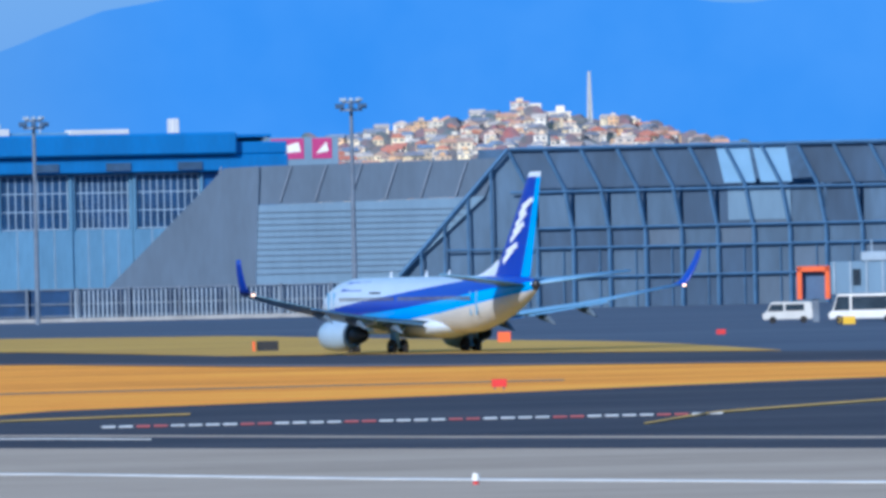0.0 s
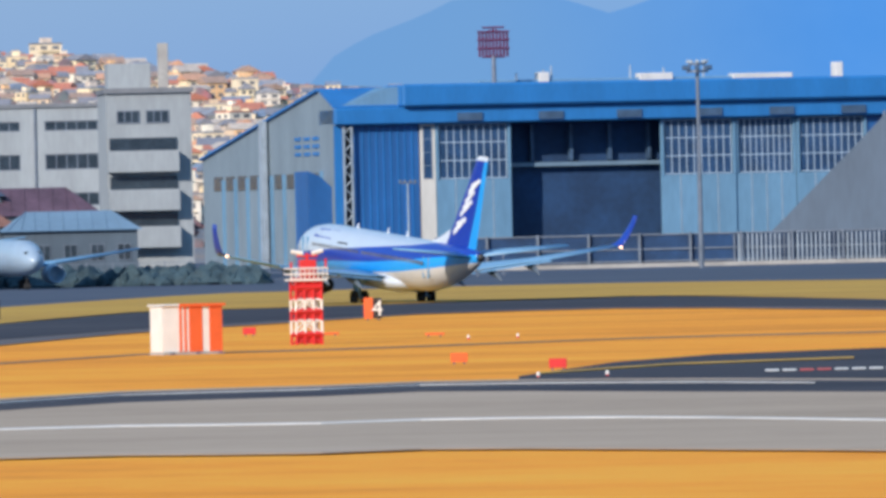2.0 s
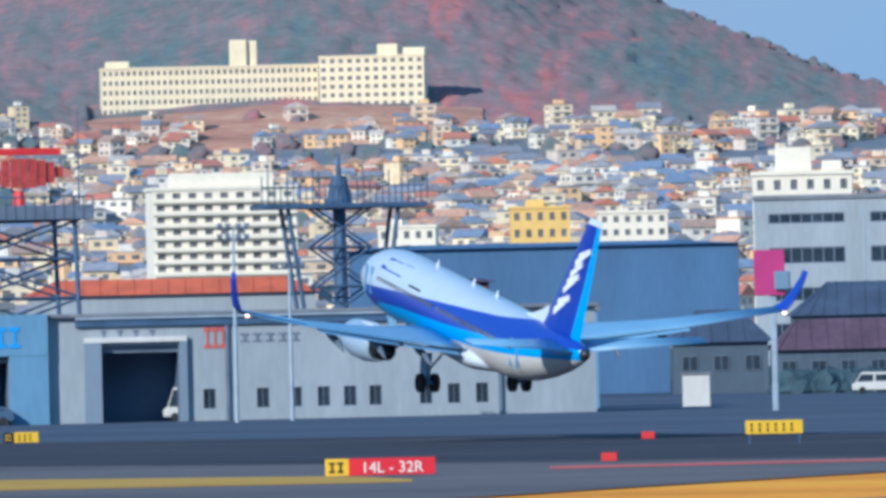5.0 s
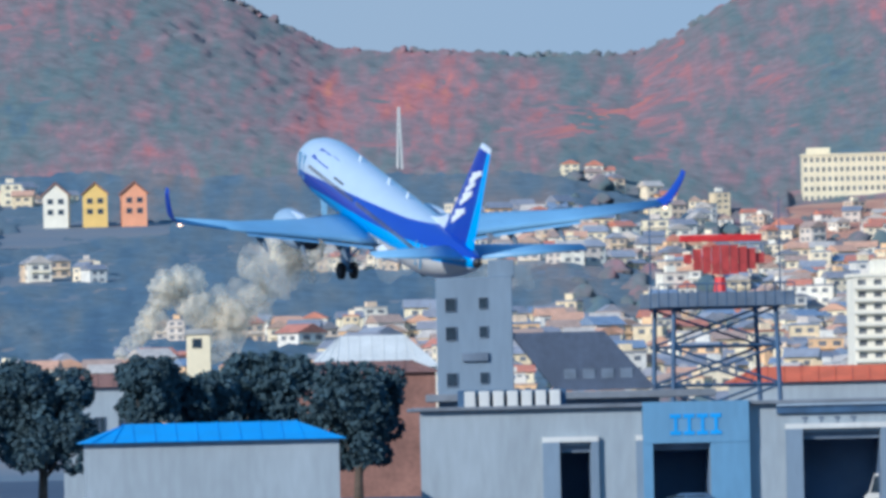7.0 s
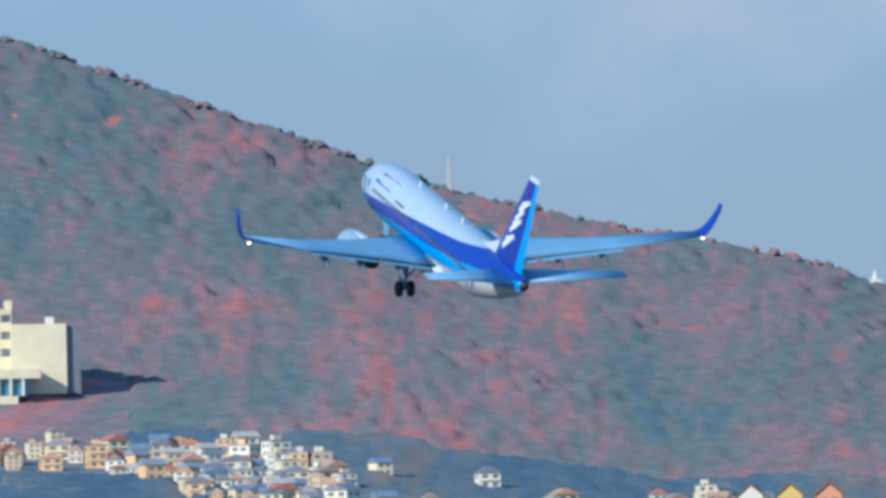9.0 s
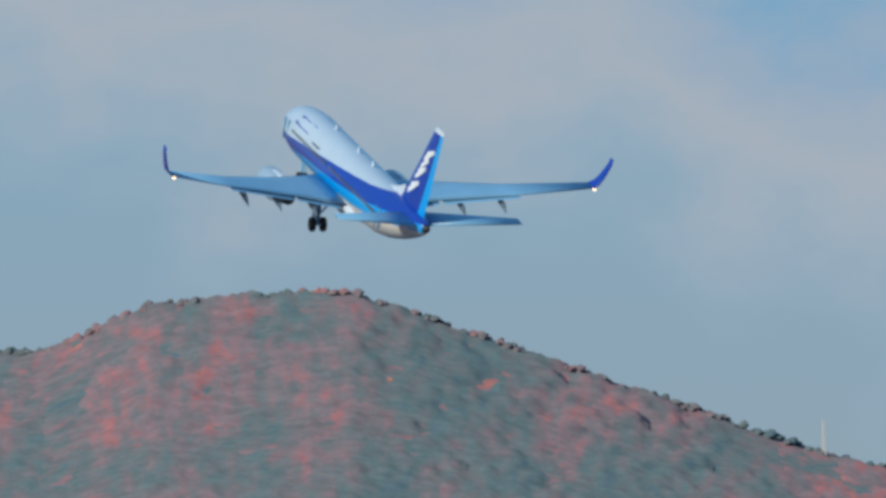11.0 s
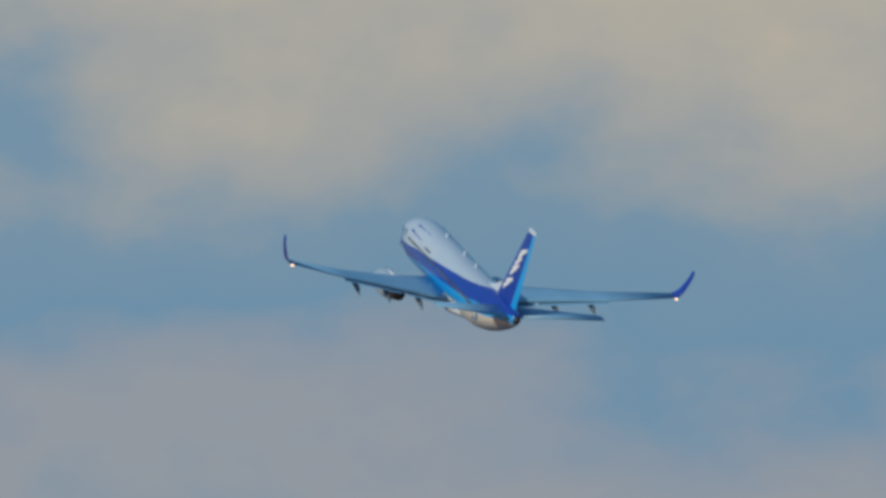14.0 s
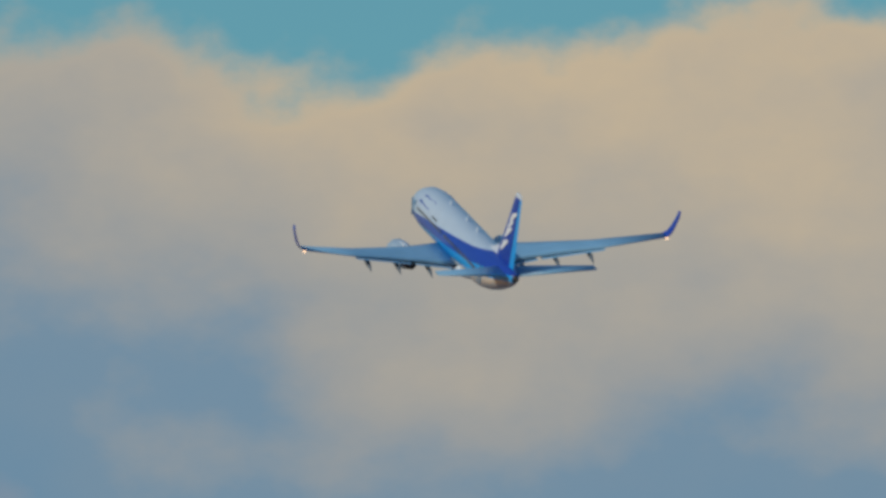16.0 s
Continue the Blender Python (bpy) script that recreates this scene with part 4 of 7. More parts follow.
BLUE_GLASS = material("blue_shed_glazing", (0.02, 0.062, 0.15), 0.4, vary=0.3, size=0.3, fine=2)
# navy of the blast fence, reused as painted interior shade
SHADE_AND_FENCE_NAVY = material("dark_blue_shade_and_fence", (0.012, 0.046, 0.125), 0.8, vary=0.25, size=0.15, fine=1)
# interior shade put into the colour, lifted towards blue for haze
INSIDE_SHADE = material("interior_shade_tone", (0.09, 0.15, 0.26), 0.9, vary=0.2, size=0.2)
ROOF_GREY = material("roof_grey", (0.17, 0.19, 0.22), 0.7, vary=0.15, size=0.3, fine=2)
ROOF_DARK = material("roof_dark_blue", (0.055, 0.075, 0.12), 0.6, vary=0.2, size=0.3, fine=2)
ROOF_BLUE = material("roof_bright_blue", (0.03, 0.30, 0.72), 0.5, vary=0.1, size=0.3)
ROOF_RUST = material("roof_rust", (0.24, 0.12, 0.09), 0.8, vary=0.25, size=0.3, fine=2)
ORANGE = material("orange_paint", (0.80, 0.13, 0.025), 0.5, vary=0.08, size=0.8)
RED = material("red_paint", (0.62, 0.03, 0.03), 0.5, vary=0.1, size=0.8)
SIGN_WHITE = material("sign_white", (0.78, 0.77, 0.72), 0.5, vary=0.06, size=1)
SIGN_YELLOW = material("sign_yellow", (0.75, 0.47, 0.015), 0.45, vary=0.05, size=1)
SIGN_RED = material("sign_red", (0.62, 0.015, 0.03), 0.45, vary=0.05, size=1)
SIGN_BLACK = material("sign_black", (0.015, 0.017, 0.022), 0.5, vary=0.1, size=1)
PINK = material("magenta_panel", (0.42, 0.03, 0.17), 0.5, vary=0.08, size=0.8)
HALL_WALL = material("hall_wall", (0.075, 0.11, 0.15), 0.8, vary=0.14, size=0.3, fine=2, streak=True)
CONCRETE = material("concrete", (0.36, 0.36, 0.35), 0.85, vary=0.14, size=0.4, fine=3)


def multi(name, spans, mat, parent, label="", bevel=0.0):
    bm = bmesh.new()
    for s in spans:
        cuboid(bm, *s)
    return part(name, bm, mat, parent, label)


def window(parent, x, z, w, h, y, panes=4, rows=1, frame_mat=None, name="window", depth=0.12, glass=None):
    """A window in a wall that faces -y: a frame with its panes behind."""
    f = frame_mat or STEEL_PALE
    t = min(0.12, w * 0.05)
    fr = bmesh.new()
    cuboid(fr, x, x + w, y - depth, y, z, z + t)
    cuboid(fr, x, x + w, y - depth, y, z + h - t, z + h)
    for i in range(panes + 1):
        c = x + (w - t) * i / panes
        cuboid(fr, c, c + t, y - depth, y, z + t, z + h - t)
    for r in range(1, rows):
        c = z + h * r / rows
        cuboid(fr, x, x + w, y - depth * 0.9, y, c - t / 2, c + t / 2)
    ob = part(name, fr, f, parent)
    for i in range(panes):
        c = x + (w - t) * i / panes
        part("pane", box(c + t, c + (w - t) / panes, y - depth * 0.5, y - depth * 0.5 + 0.03, z + t, z + h - t), glass or GLASS, ob)
    return ob


def bars(parent, x, z, w, h, count, y, mat, name="lettering", label="unreadable sign lettering as plain bars", fill=0.7, upright=True):
    """Signs that cannot be read: plain bars of their size."""
    step = w / count
    for i in range(count):
        bm = bmesh.new()
        x0 = x + step * i
        cuboid(bm, x0, x0 + step * fill, y - 0.05, y, z, z + h * 0.18)
        cuboid(bm, x0, x0 + step * fill, y - 0.05, y, z + h * 0.8, z + h)
        cuboid(bm, x0 + step * fill * 0.38, x0 + step * fill * 0.66, y - 0.05, y, z + h * 0.18, z + h * 0.8)
        part(name, bm, mat, parent, label)


def hangar():
    c = math.cos(radians(15))
    k = 0.08 / c                       # metres along the front for each unit of the plan
    hg = empty("hangar", facing(-3.91, 1600, 0, 15), "large blue steel hangar with white sliding doors, partly open", "hangar")
    X = lambda u: (u - 313) * k
    Z = lambda v: (473 - v) * 0.08
    w = X(1420)
    # shell: back, sides and roof leave the front open
    side = [(0, 0), (75, 0), (75, Z(272)), (8, Z(158)), (0, Z(190))]
    for x0, x1, nm in ((0, 0.6, "side_wall"), (w - 0.6, w, "side_wall")):
        bm = bmesh.new()
        prism(side, x0, x1, bm)
        bm.transform(Matrix(((0, 1, 0, 0), (1, 0, 0, 0), (0, 0, 1, 0), (0, 0, 0, 1))))
        bmesh.ops.recalc_face_normals(bm, faces=list(bm.faces))
        wall = part(nm, bm, SIDE_WALL, hg, "pale grey ribbed side wall with high windows")
        if x0 == 0:
            left = wall
    part("back_wall", box(0.6, w - 0.6, 74.4, 75, 0, Z(272)), INSIDE_SHADE, hg)
    roof = bmesh.new()
    prism([(7.5, Z(158)), (75.5, Z(272)), (75.5, Z(268)), (7.5, Z(153))], -0.5, w + 0.5, roof)
    roof.transform(Matrix(((0, 1, 0, 0), (1, 0, 0, 0), (0, 0, 1, 0), (0, 0, 0, 1))))
    bmesh.ops.recalc_face_normals(roof, faces=list(roof.faces))
    part("roof", roof, BLUE_CLAD, hg, "blue sheet roof")
    part("fascia", box(X(430), X(1325), -2.4, 8, Z(190), Z(150), bevel=0.3), BLUE_CLAD, hg, "bright blue upper fascia")
    part("fascia", box(X(313), X(1422), -1.2, 7.9, Z(220), Z(190.5), bevel=0.2), BLUE_CLAD, hg, "blue lower fascia")
    for u in (530, 675, 815, 960, 1090, 1220):
        part("vent", box(X(u), X(u + 44), -1.45, -1.2, Z(216), Z(202)), STEEL_DARK, hg)
    bm = bmesh.new()
    prism([(0.0, Z(190)), (8.0, Z(157)), (8.0, Z(153)), (0.0, Z(186))], 0, X(430), bm)
    bm.transform(Matrix(((0, 1, 0, 0), (1, 0, 0, 0), (0, 0, 1, 0), (0, 0, 0, 1))))
    bmesh.ops.recalc_face_normals(bm, faces=list(bm.faces))
    part("roof_slope", bm, BLUE_CLAD, hg, "blue roof slope above the corner")
    part("gable_panel", prism([(X(316), Z(190)), (X(430), Z(190)), (X(430), Z(154)), (X(414), Z(154))], 0.2, 7.4), PALE_WALL, hg, "pale gable panel")
    part("fascia", box(X(1325.5), X(1421), -1.0, 8, Z(189.8), Z(168), bevel=0.15), BLUE_CLAD, hg, "blue end fascia")
    # sliding leaves
    part("shutter", box(X(350), X(466), 0.6, 1.0, 0, Z(221)), BLUE_DARK, hg, "tall blue shutter panel")
    for i in range(9):
        u = 352 + i * 12.6
        part("rib", box(X(u), X(u + 2), 0.45, 0.6, 0, Z(221)), BLUE_CLAD, hg)
    for u0, u1 in ((468, 494),):
        leaf = part("door_leaf", box(X(u0), X(u1), 0.3, 0.8, 0, Z(221)), WHITE_WALL, hg)
        window(leaf, X(472), Z(318), X(488) - X(472), Z(224) - Z(318), 0.3, 1, 4, glass=BLUE_GLASS)
    for u0, u1, y in ((495, 628, 0.2), (898, 1032, 0.2), (1033.5, 1142, 0.5), (1143.5, 1270, 0.2)):
        leaf = part("door_leaf", box(X(u0), X(u1), y, y + 0.5, 0, Z(320)), PALE_WALL, hg, "white sliding door leaf, glazed above")
        part("leaf_post", box(X(u0), X(u0) + 0.35, y - 0.1, y + 0.5, Z(319.9), Z(221)), PALE_WALL, leaf)
        part("leaf_post", box(X(u1) - 0.35, X(u1), y - 0.1, y + 0.5, Z(319.9), Z(221)), PALE_WALL, leaf)
        window(leaf, X(u0) + 0.5, Z(319), X(u1) - X(u0) - 1.0, Z(222) - Z(319), y + 0.4, 9, 3, FRAME_WHITE, glass=BLUE_GLASS)
        for j in range(1, 4):
            q = X(u0) + (X(u1) - X(u0)) * j / 4
            part("seam", box(q, q + 0.12, y - 0.06, y, 0, Z(321)), STEEL_PALE, leaf)
    part("end_panel", box(X(1271), X(1420), 0.5, 1.0, 0, Z(221)), BLUE_DARK, hg, "blue end panel")
    # lattice mast at the corner
    bm = bmesh.new()
    for u in (330, 344):
        rod(bm, (X(u), -0.4, 0), (X(u), -0.4, Z(221)), 0.18)
    n_ = 16
    for i in range(n_):
        z0, z1 = Z(221) * i / n_, Z(221) * (i + 1) / n_
        a, b = (X(330), X(344)) if i % 2 else (X(344), X(330))
        rod(bm, (a, -0.4, z0), (b, -0.4, z1), 0.1, sides=4)
    part("lattice_post", bm, STEEL_PALE, hg, "white lattice guide post")
    part("corner_cladding", box(0.02, X(328), -0.15, 0.5, 0, Z(221)), BLUE_CLAD, hg)
    # inside: crane beam, deck and things in the dark
    part("crane_beam", box(X(600), X(940), 4.6, 5.8, Z(300), Z(293)), GREY_PALE, hg, "pale crane beam")
    # dark sheet just inside the doorway stands for the hangar's unlit depth
    part("inner_shade_sheet", box(X(600), X(940), 6, 6.5, 0, Z(222)), SHADE_AND_FENCE_NAVY, hg)
    part("floor_slab", box(0.6, w - 0.6, 0, 74.4, 0.0, 0.15), CONCRETE, hg)
    for i in range(5):
        part("roof_truss", box(X(610 + i * 70), X(610 + i * 70) + 0.5, 4.8, 5.8, Z(290), Z(225)), STEEL_DARK, hg)
    # side: high windows, columns, bars of writing
    turn = Matrix.Rotation(radians(-90), 4, "Z")
    for i in range(9):
        y = 6 + i * 7.0
        part("pilaster", box(-0.35, 0, y, y + 0.9, 0, Z(300) - i * 0.1), PALE_WALL, left)
        part("side_window", box(-0.12, 0, y + 1.5, y + 6.2, Z(328) - 0.1, Z(302) - 0.1), GLASS, left)
    for i in range(3):
        y = 8 + i * 5
        for dz in (0, 1.1, 2.2):
            part("lettering", box(-0.15, 0, y, y + 3.2, Z(272) + dz, Z(272) + dz + 0.5), BLUE_CLAD, left, "unreadable blue sign as plain bars")
    part("duct", box(-1.1, -0.35, 36, 38, 0, Z(205)), STEEL_PALE, left, "tall pale duct")
    an = [(0, 0), (3.4, 0), (3.4, Z(300)), (1.6, Z(310)), (0, Z(330))]
    bm = prism([(-a, b) for a, b in an], 1.5, 9)
    part("annex", bm, BLUE_DARK, hg, "blue lean-to annex")
    part("roof_monitor", box(24, 68, 9, 12, Z(152), Z(144), bevel=0.1), PALE_WALL, hg, "long pale roof monitor")
    for a in (30, 34, 35.2, 47, 52, 58):
        bm = bmesh.new()
        rod(bm, (a, 10, Z(146)), (a, 10, Z(146) + 1.2 + (a % 3) * 0.4), 0.2, 0.12)
        part("roof_vent", bm, STEEL_PALE, hg)
    for a, b, z in ((33, 34.5, 1.5), (48, 53, 1.1), (62, 71, 0.8), (77.5, 78.6, 2.2)):
        part("roof_unit", box(a, b, 8.5, 11, Z(152), Z(150) + z, bevel=0.1), WHITE_WALL, hg)


def noise_barrier():
    nb = empty("noise_barrier", facing(-0.42, 1480, 0, 0), "tall grey engine run-up noise barrier of steel and sheet", "barrier")
    k = 1480 / 20000
    X = lambda u: (u - 637) * k
    Z = lambda v: (552 - v) * k
    part("end_wall", prism([(X(190), 0), (X(190), Z(497)), (X(400), Z(290)), (X(462), Z(288)), (X(452), Z(478)), (X(452), 0)], 0, 0.8), GREY_SHEET, nb, "sloping dark grey end wall")
    part("sheet_wall", prism([(X(452.5), 0), (X(452.5), Z(478)), (X(448), Z(357)), (X(860), Z(350)), (X(705), Z(490)), (X(705), 0)], 0.1, 0.9), GREY_PALE, nb, "pale grey corrugated sheet wall")
    for i in range(11):
        z = Z(480) + (Z(360) - Z(480)) * i / 11
        part("sheet_rib", box(X(453), X(705) + (z - Z(490)) * 1.05, -0.02, 0.1, z, z + 0.14), GREY_SHEET, nb)
    bm = bmesh.new()
    prism([(X(448), Z(356.5)), (X(463), Z(288)), (X(886), Z(283)), (X(860), Z(349.5))], 0.4, 1.2, bm)
    part("upper_sheet", bm, GREY_SHEET, nb, "grey upper sheets leaning back")
    for i in range(8):
        x = X(395 + i * 62)
        bm = bmesh.new()
        rod(bm, (x - 1.6, 0.3, Z(352)), (x, 0.3, Z(288)), 0.14)
        part("rib", bm, STEEL, nb)
    # open steel frame to the east
    part("back_sheet", box(X(850), X(2200), 9, 9.6, 0, Z(266)), STEEL_DARK, nb, "dark inner sheeting")
    part("back_sheet", prism([(X(706), 0), (X(706), Z(488)), (X(850), Z(350)), (X(850), 0)], 9, 9.6), STEEL_DARK, nb, "dark inner sheeting")
    rnd = random.Random(3)
    for i in range(20):
        u = 905 + i * 64
        if not 1260 < u < 1380:
            part("roof_sheet", prism([(X(u + 34), Z(339)), (X(u - 2), Z(270)), (X(u + 58), Z(270)), (X(u + 94), Z(339))], 0.42, 0.7), BARRIER_DARK, nb)
        for v0, v1 in ((342, 408), (412, 443), (447, 495), (499, 556)):
            part("panel", box(X(u + 50), X(u + 107), 0.36 + 0.06 * rnd.random(), 0.7, Z(v1), Z(v0)), (BARRIER_MID, BARRIER_MID, GREY_SHEET, BARRIER_DARK)[rnd.randrange(4)], nb)
    part("panel", prism([(X(712), 0), (X(712), Z(486)), (X(905), Z(275)), (X(950), Z(345)), (X(950), 0)], 0.75, 1.0), BARRIER_MID, nb)
    for u in (1270, 1335):
        part("skylight_sheet", prism([(X(u + 14), Z(336)), (X(u), Z(270)), (X(u + 58), Z(268)), (X(u + 70), Z(336))], 0.36, 0.6), SKYLIGHT, nb, "translucent pale sheet")
    for u in (1290, 1345):
        part("skylight_sheet", box(X(u), X(u + 56), 0.30, 0.35, Z(402), Z(342)), GREY_PALE, nb, "translucent pale sheet")
    for i in range(21):
        u = 905 + i * 64
        bm = bmesh.new()
        rod(bm, (X(u + 46), 0, 0), (X(u + 46), 0, Z(420)), 0.28, sides=4)
        rod(bm, (X(u + 46), 0, Z(420)), (X(u + 32), 0, Z(340)), 0.26, sides=4)
        rod(bm, (X(u + 32), 0, Z(340)), (X(u - 4), 0, Z(267)), 0.24, sides=4)
        rod(bm, (X(u + 46), 0, Z(470)), (X(u + 46), 8.5, Z(330)), 0.12, sides=4)
        rod(bm, (X(u + 28), 0.2, 0), (X(u + 28), 0.2, Z(445)), 0.1, sides=4)
        part("column", bm, BARRIER_STEEL, nb, "bent steel column")
    for v in (268, 345, 410, 445, 497):
        bm = bmesh.new()
        rod(bm, (X(905 if v < 420 else 790), -0.2, Z(v)), (X(2230), -0.2, Z(v)), 0.16 if v > 300 else 0.26, sides=4)
        part("girder", bm, BARRIER_STEEL, nb)
    bm = bmesh.new()
    rod(bm, (X(706), -0.2, Z(488)), (X(902), -0.2, Z(268)), 0.28, sides=4)
    for i in range(4):
        u = 745 + i * 42
        rod(bm, (X(u), -0.2, 0), (X(u), -0.2, Z(488 - (u - 706) * 1.12)), 0.18, sides=4)
    part("raking_strut", bm, BARRIER_STEEL, nb)


def blast_fence():
    fe = empty("blast_fence", facing(-1.2, 1400, 0, 2), "dark jet blast fence with white slats beside the apron", "fence")
    x0, x1 = -54, 17
    part("backing", box(x0, x1, 0.4, 0.6, 0, 4.1), SHADE_AND_FENCE_NAVY, fe, "dark backing sheet")
    for z in (0.7, 2.2, 4.0):
        part("rail", box(x0, x1, 0.2, 0.38, z, z + 0.18), STEEL, fe)
    n_ = 62
    for i in range(n_):
        x = -17 + i * 0.56
        part("slat", box(x, x + 0.2, 0.0, 0.19, 0.4, 3.9), STEEL_PALE if i % 11 else STEEL, fe)
    for i in range(12):
        x = x0 + i * 6.3
        part("post", box(x, x + 0.3, -0.3, 0.19, 0, 4.3), STEEL, fe)
    part("footing", box(x0, x1, -1.6, -0.4, 0.05, 0.55), CONCRETE, fe, "pale concrete footing")


def floodlight(azimuth, d, height, lamps=8):
    m = empty("floodlight_mast", facing(azimuth, d), "tall grey apron floodlight mast with a ring of lamps", "lamp mast", "apron masts")
    bm = bmesh.new()
    rod(bm, (0, 0, 0), (0, 0, height - 1), 0.32, 0.2, 10)
    part("pole", bm, STEEL, m)
    bm = bmesh.new()
    rod(bm, (0, 0, height - 1.4), (0, 0, height - 1.15), 1.3, sides=16)
    rod(bm, (0, 0, height - 0.5), (0, 0, height - 0.3), 1.0, sides=16)
    part("head_frame", bm, STEEL, m, "round head frame")
    for i in range(lamps):
        a = 6.28 * i / lamps
        x, y = 1.5 * math.cos(a), 1.5 * math.sin(a)
        part("lamp", box(x - 0.3, x + 0.3, y - 0.25, y + 0.25, height - 1.1, height - 0.55, bevel=0.05), STEEL_DARK, m)
        part("lamp", box(x * 0.7 - 0.25, x * 0.7 + 0.25, y * 0.7 - 0.2, y * 0.7 + 0.2, height - 0.3, height + 0.1, bevel=0.05), STEEL_PALE, m)


def slim_pole(azimuth, d, height, heads=2):
    m = empty("light_pole", facing(azimuth, d), "slim pale light pole beside the apron", "lamp post", "apron poles")
    bm = bmesh.new()
    rod(bm, (0, 0, 0), (0, 0, height), 0.17, 0.1, 8)
    part("pole", bm, STEEL_PALE, m)
    for i in range(heads):
        z = height - 0.1 - i * 0.8
        part("cross_arm", box(-1.1, 1.1, -0.08, 0.08, z, z + 0.14), STEEL, m)
        for x in (-1.0, -0.4, 0.4, 1.0):
            part("lamp", box(x - 0.2, x + 0.2, -0.3, 0.1, z + 0.14, z + 0.5, bevel=0.04), STEEL, m)


def radar_cage():
    m = empty("roof_antenna", facing(-3.09, 1612, 25.6), "dark red lattice radar antenna on the hangar roof", "antenna")
    bm = bmesh.new()
    rod(bm, (0, 0, -1.4), (0, 0, 4.2), 0.35, 0.3, 8)
    part("mast", bm, STEEL, m)
    paint = material("dark_red_lattice", (0.12, 0.015, 0.06), 0.6)

    def bar(name, p, q, thick):
        bm = bmesh.new()
        rod(bm, p, q, thick, sides=4)
        part(name, bm, paint, m, "dark red cage bar")

    for i in range(9):
        x = -2.2 + i * 0.55
        bar("upright", (x * 0.9, 0.3 * math.sin(i), 4.0), (x * 0.9, 0.2, 8.0 - 0.12 * abs(i - 4)), 0.17)
    for z in (4.0, 5.2, 6.4, 7.6, 8.2):
        w = 1.6 if z in (4.0, 8.2) else 2.3
        bar("ring_bar", (-w, 0, z), (w, 0, z), 0.13)
        bar("ring_bar", (-w * 0.85, 1.4, z), (w * 0.85, 1.4, z), 0.12)


def billboard():
    b = empty("billboard", facing(-0.70, 1900, 21), "grey rooftop board with two magenta panels", "billboard")
    part("board", box(-6, 6, 0, 0.6, 0, 7, bevel=0.05), GREY_PALE, b)
    for x0, x1 in ((-5.9, 0.2), (1.6, 4.9)):
        p = part("panel", box(x0, x1, -0.12, 0, 3.4, 6.8), PINK, b, "magenta sign panel")
        part("emblem", prism([(x0 + 0.6, 4.2), (x1 - 0.5, 4.6), (x1 - 0.9, 6.2), (x0 + 1.5, 5.2)], -0.2, -0.12), SIGN_WHITE, p, "plain white emblem")
    for x in (-5, 0, 5):
        part("leg", box(x, x + 0.5, 0.2, 0.5, -21, 0), STEEL, b)


def shelter():
    """Striped equipment hut."""
    h = empty("equipment_hut", facing(-4.64, 550, 0, 24), "white equipment hut with an orange and white striped side", "hut")
    part("plinth", box(-1.55, 1.75, -0.1, 1.6, 0, 0.12), CONCRETE, h)
    part("body", box(-1.5, 1.7, 0, 1.5, 0.12, 2.4, bevel=0.03), SIGN_WHITE, h, "white painted walls")
    part("white_end", box(-1.53, -1.5, 0.0, 1.5, 0.14, 2.38), SIGN_WHITE, h)
    for x0, x1 in ((-0.62, -0.5), (-0.36, -0.24), (-0.1, 0.62), (1.0, 1.69)):
        part("stripe", box(x0, x1, -0.03, 0, 0.14, 2.39), ORANGE, h, "orange painted stripe")
    part("roof", box(-1.62, 1.82, -0.12, 1.62, 2.4, 2.5, bevel=0.02), SIGN_WHITE, h)
    part("roof_edge", box(-0.65, 1.84, -0.15, -0.12, 2.38, 2.52), ORANGE, h, "orange roof edge")
    for x in (-1.2, 0.2, 1.4):
        part("skid", box(x, x + 0.2, -0.2, -0.1, 0, 0.14), STEEL, h)


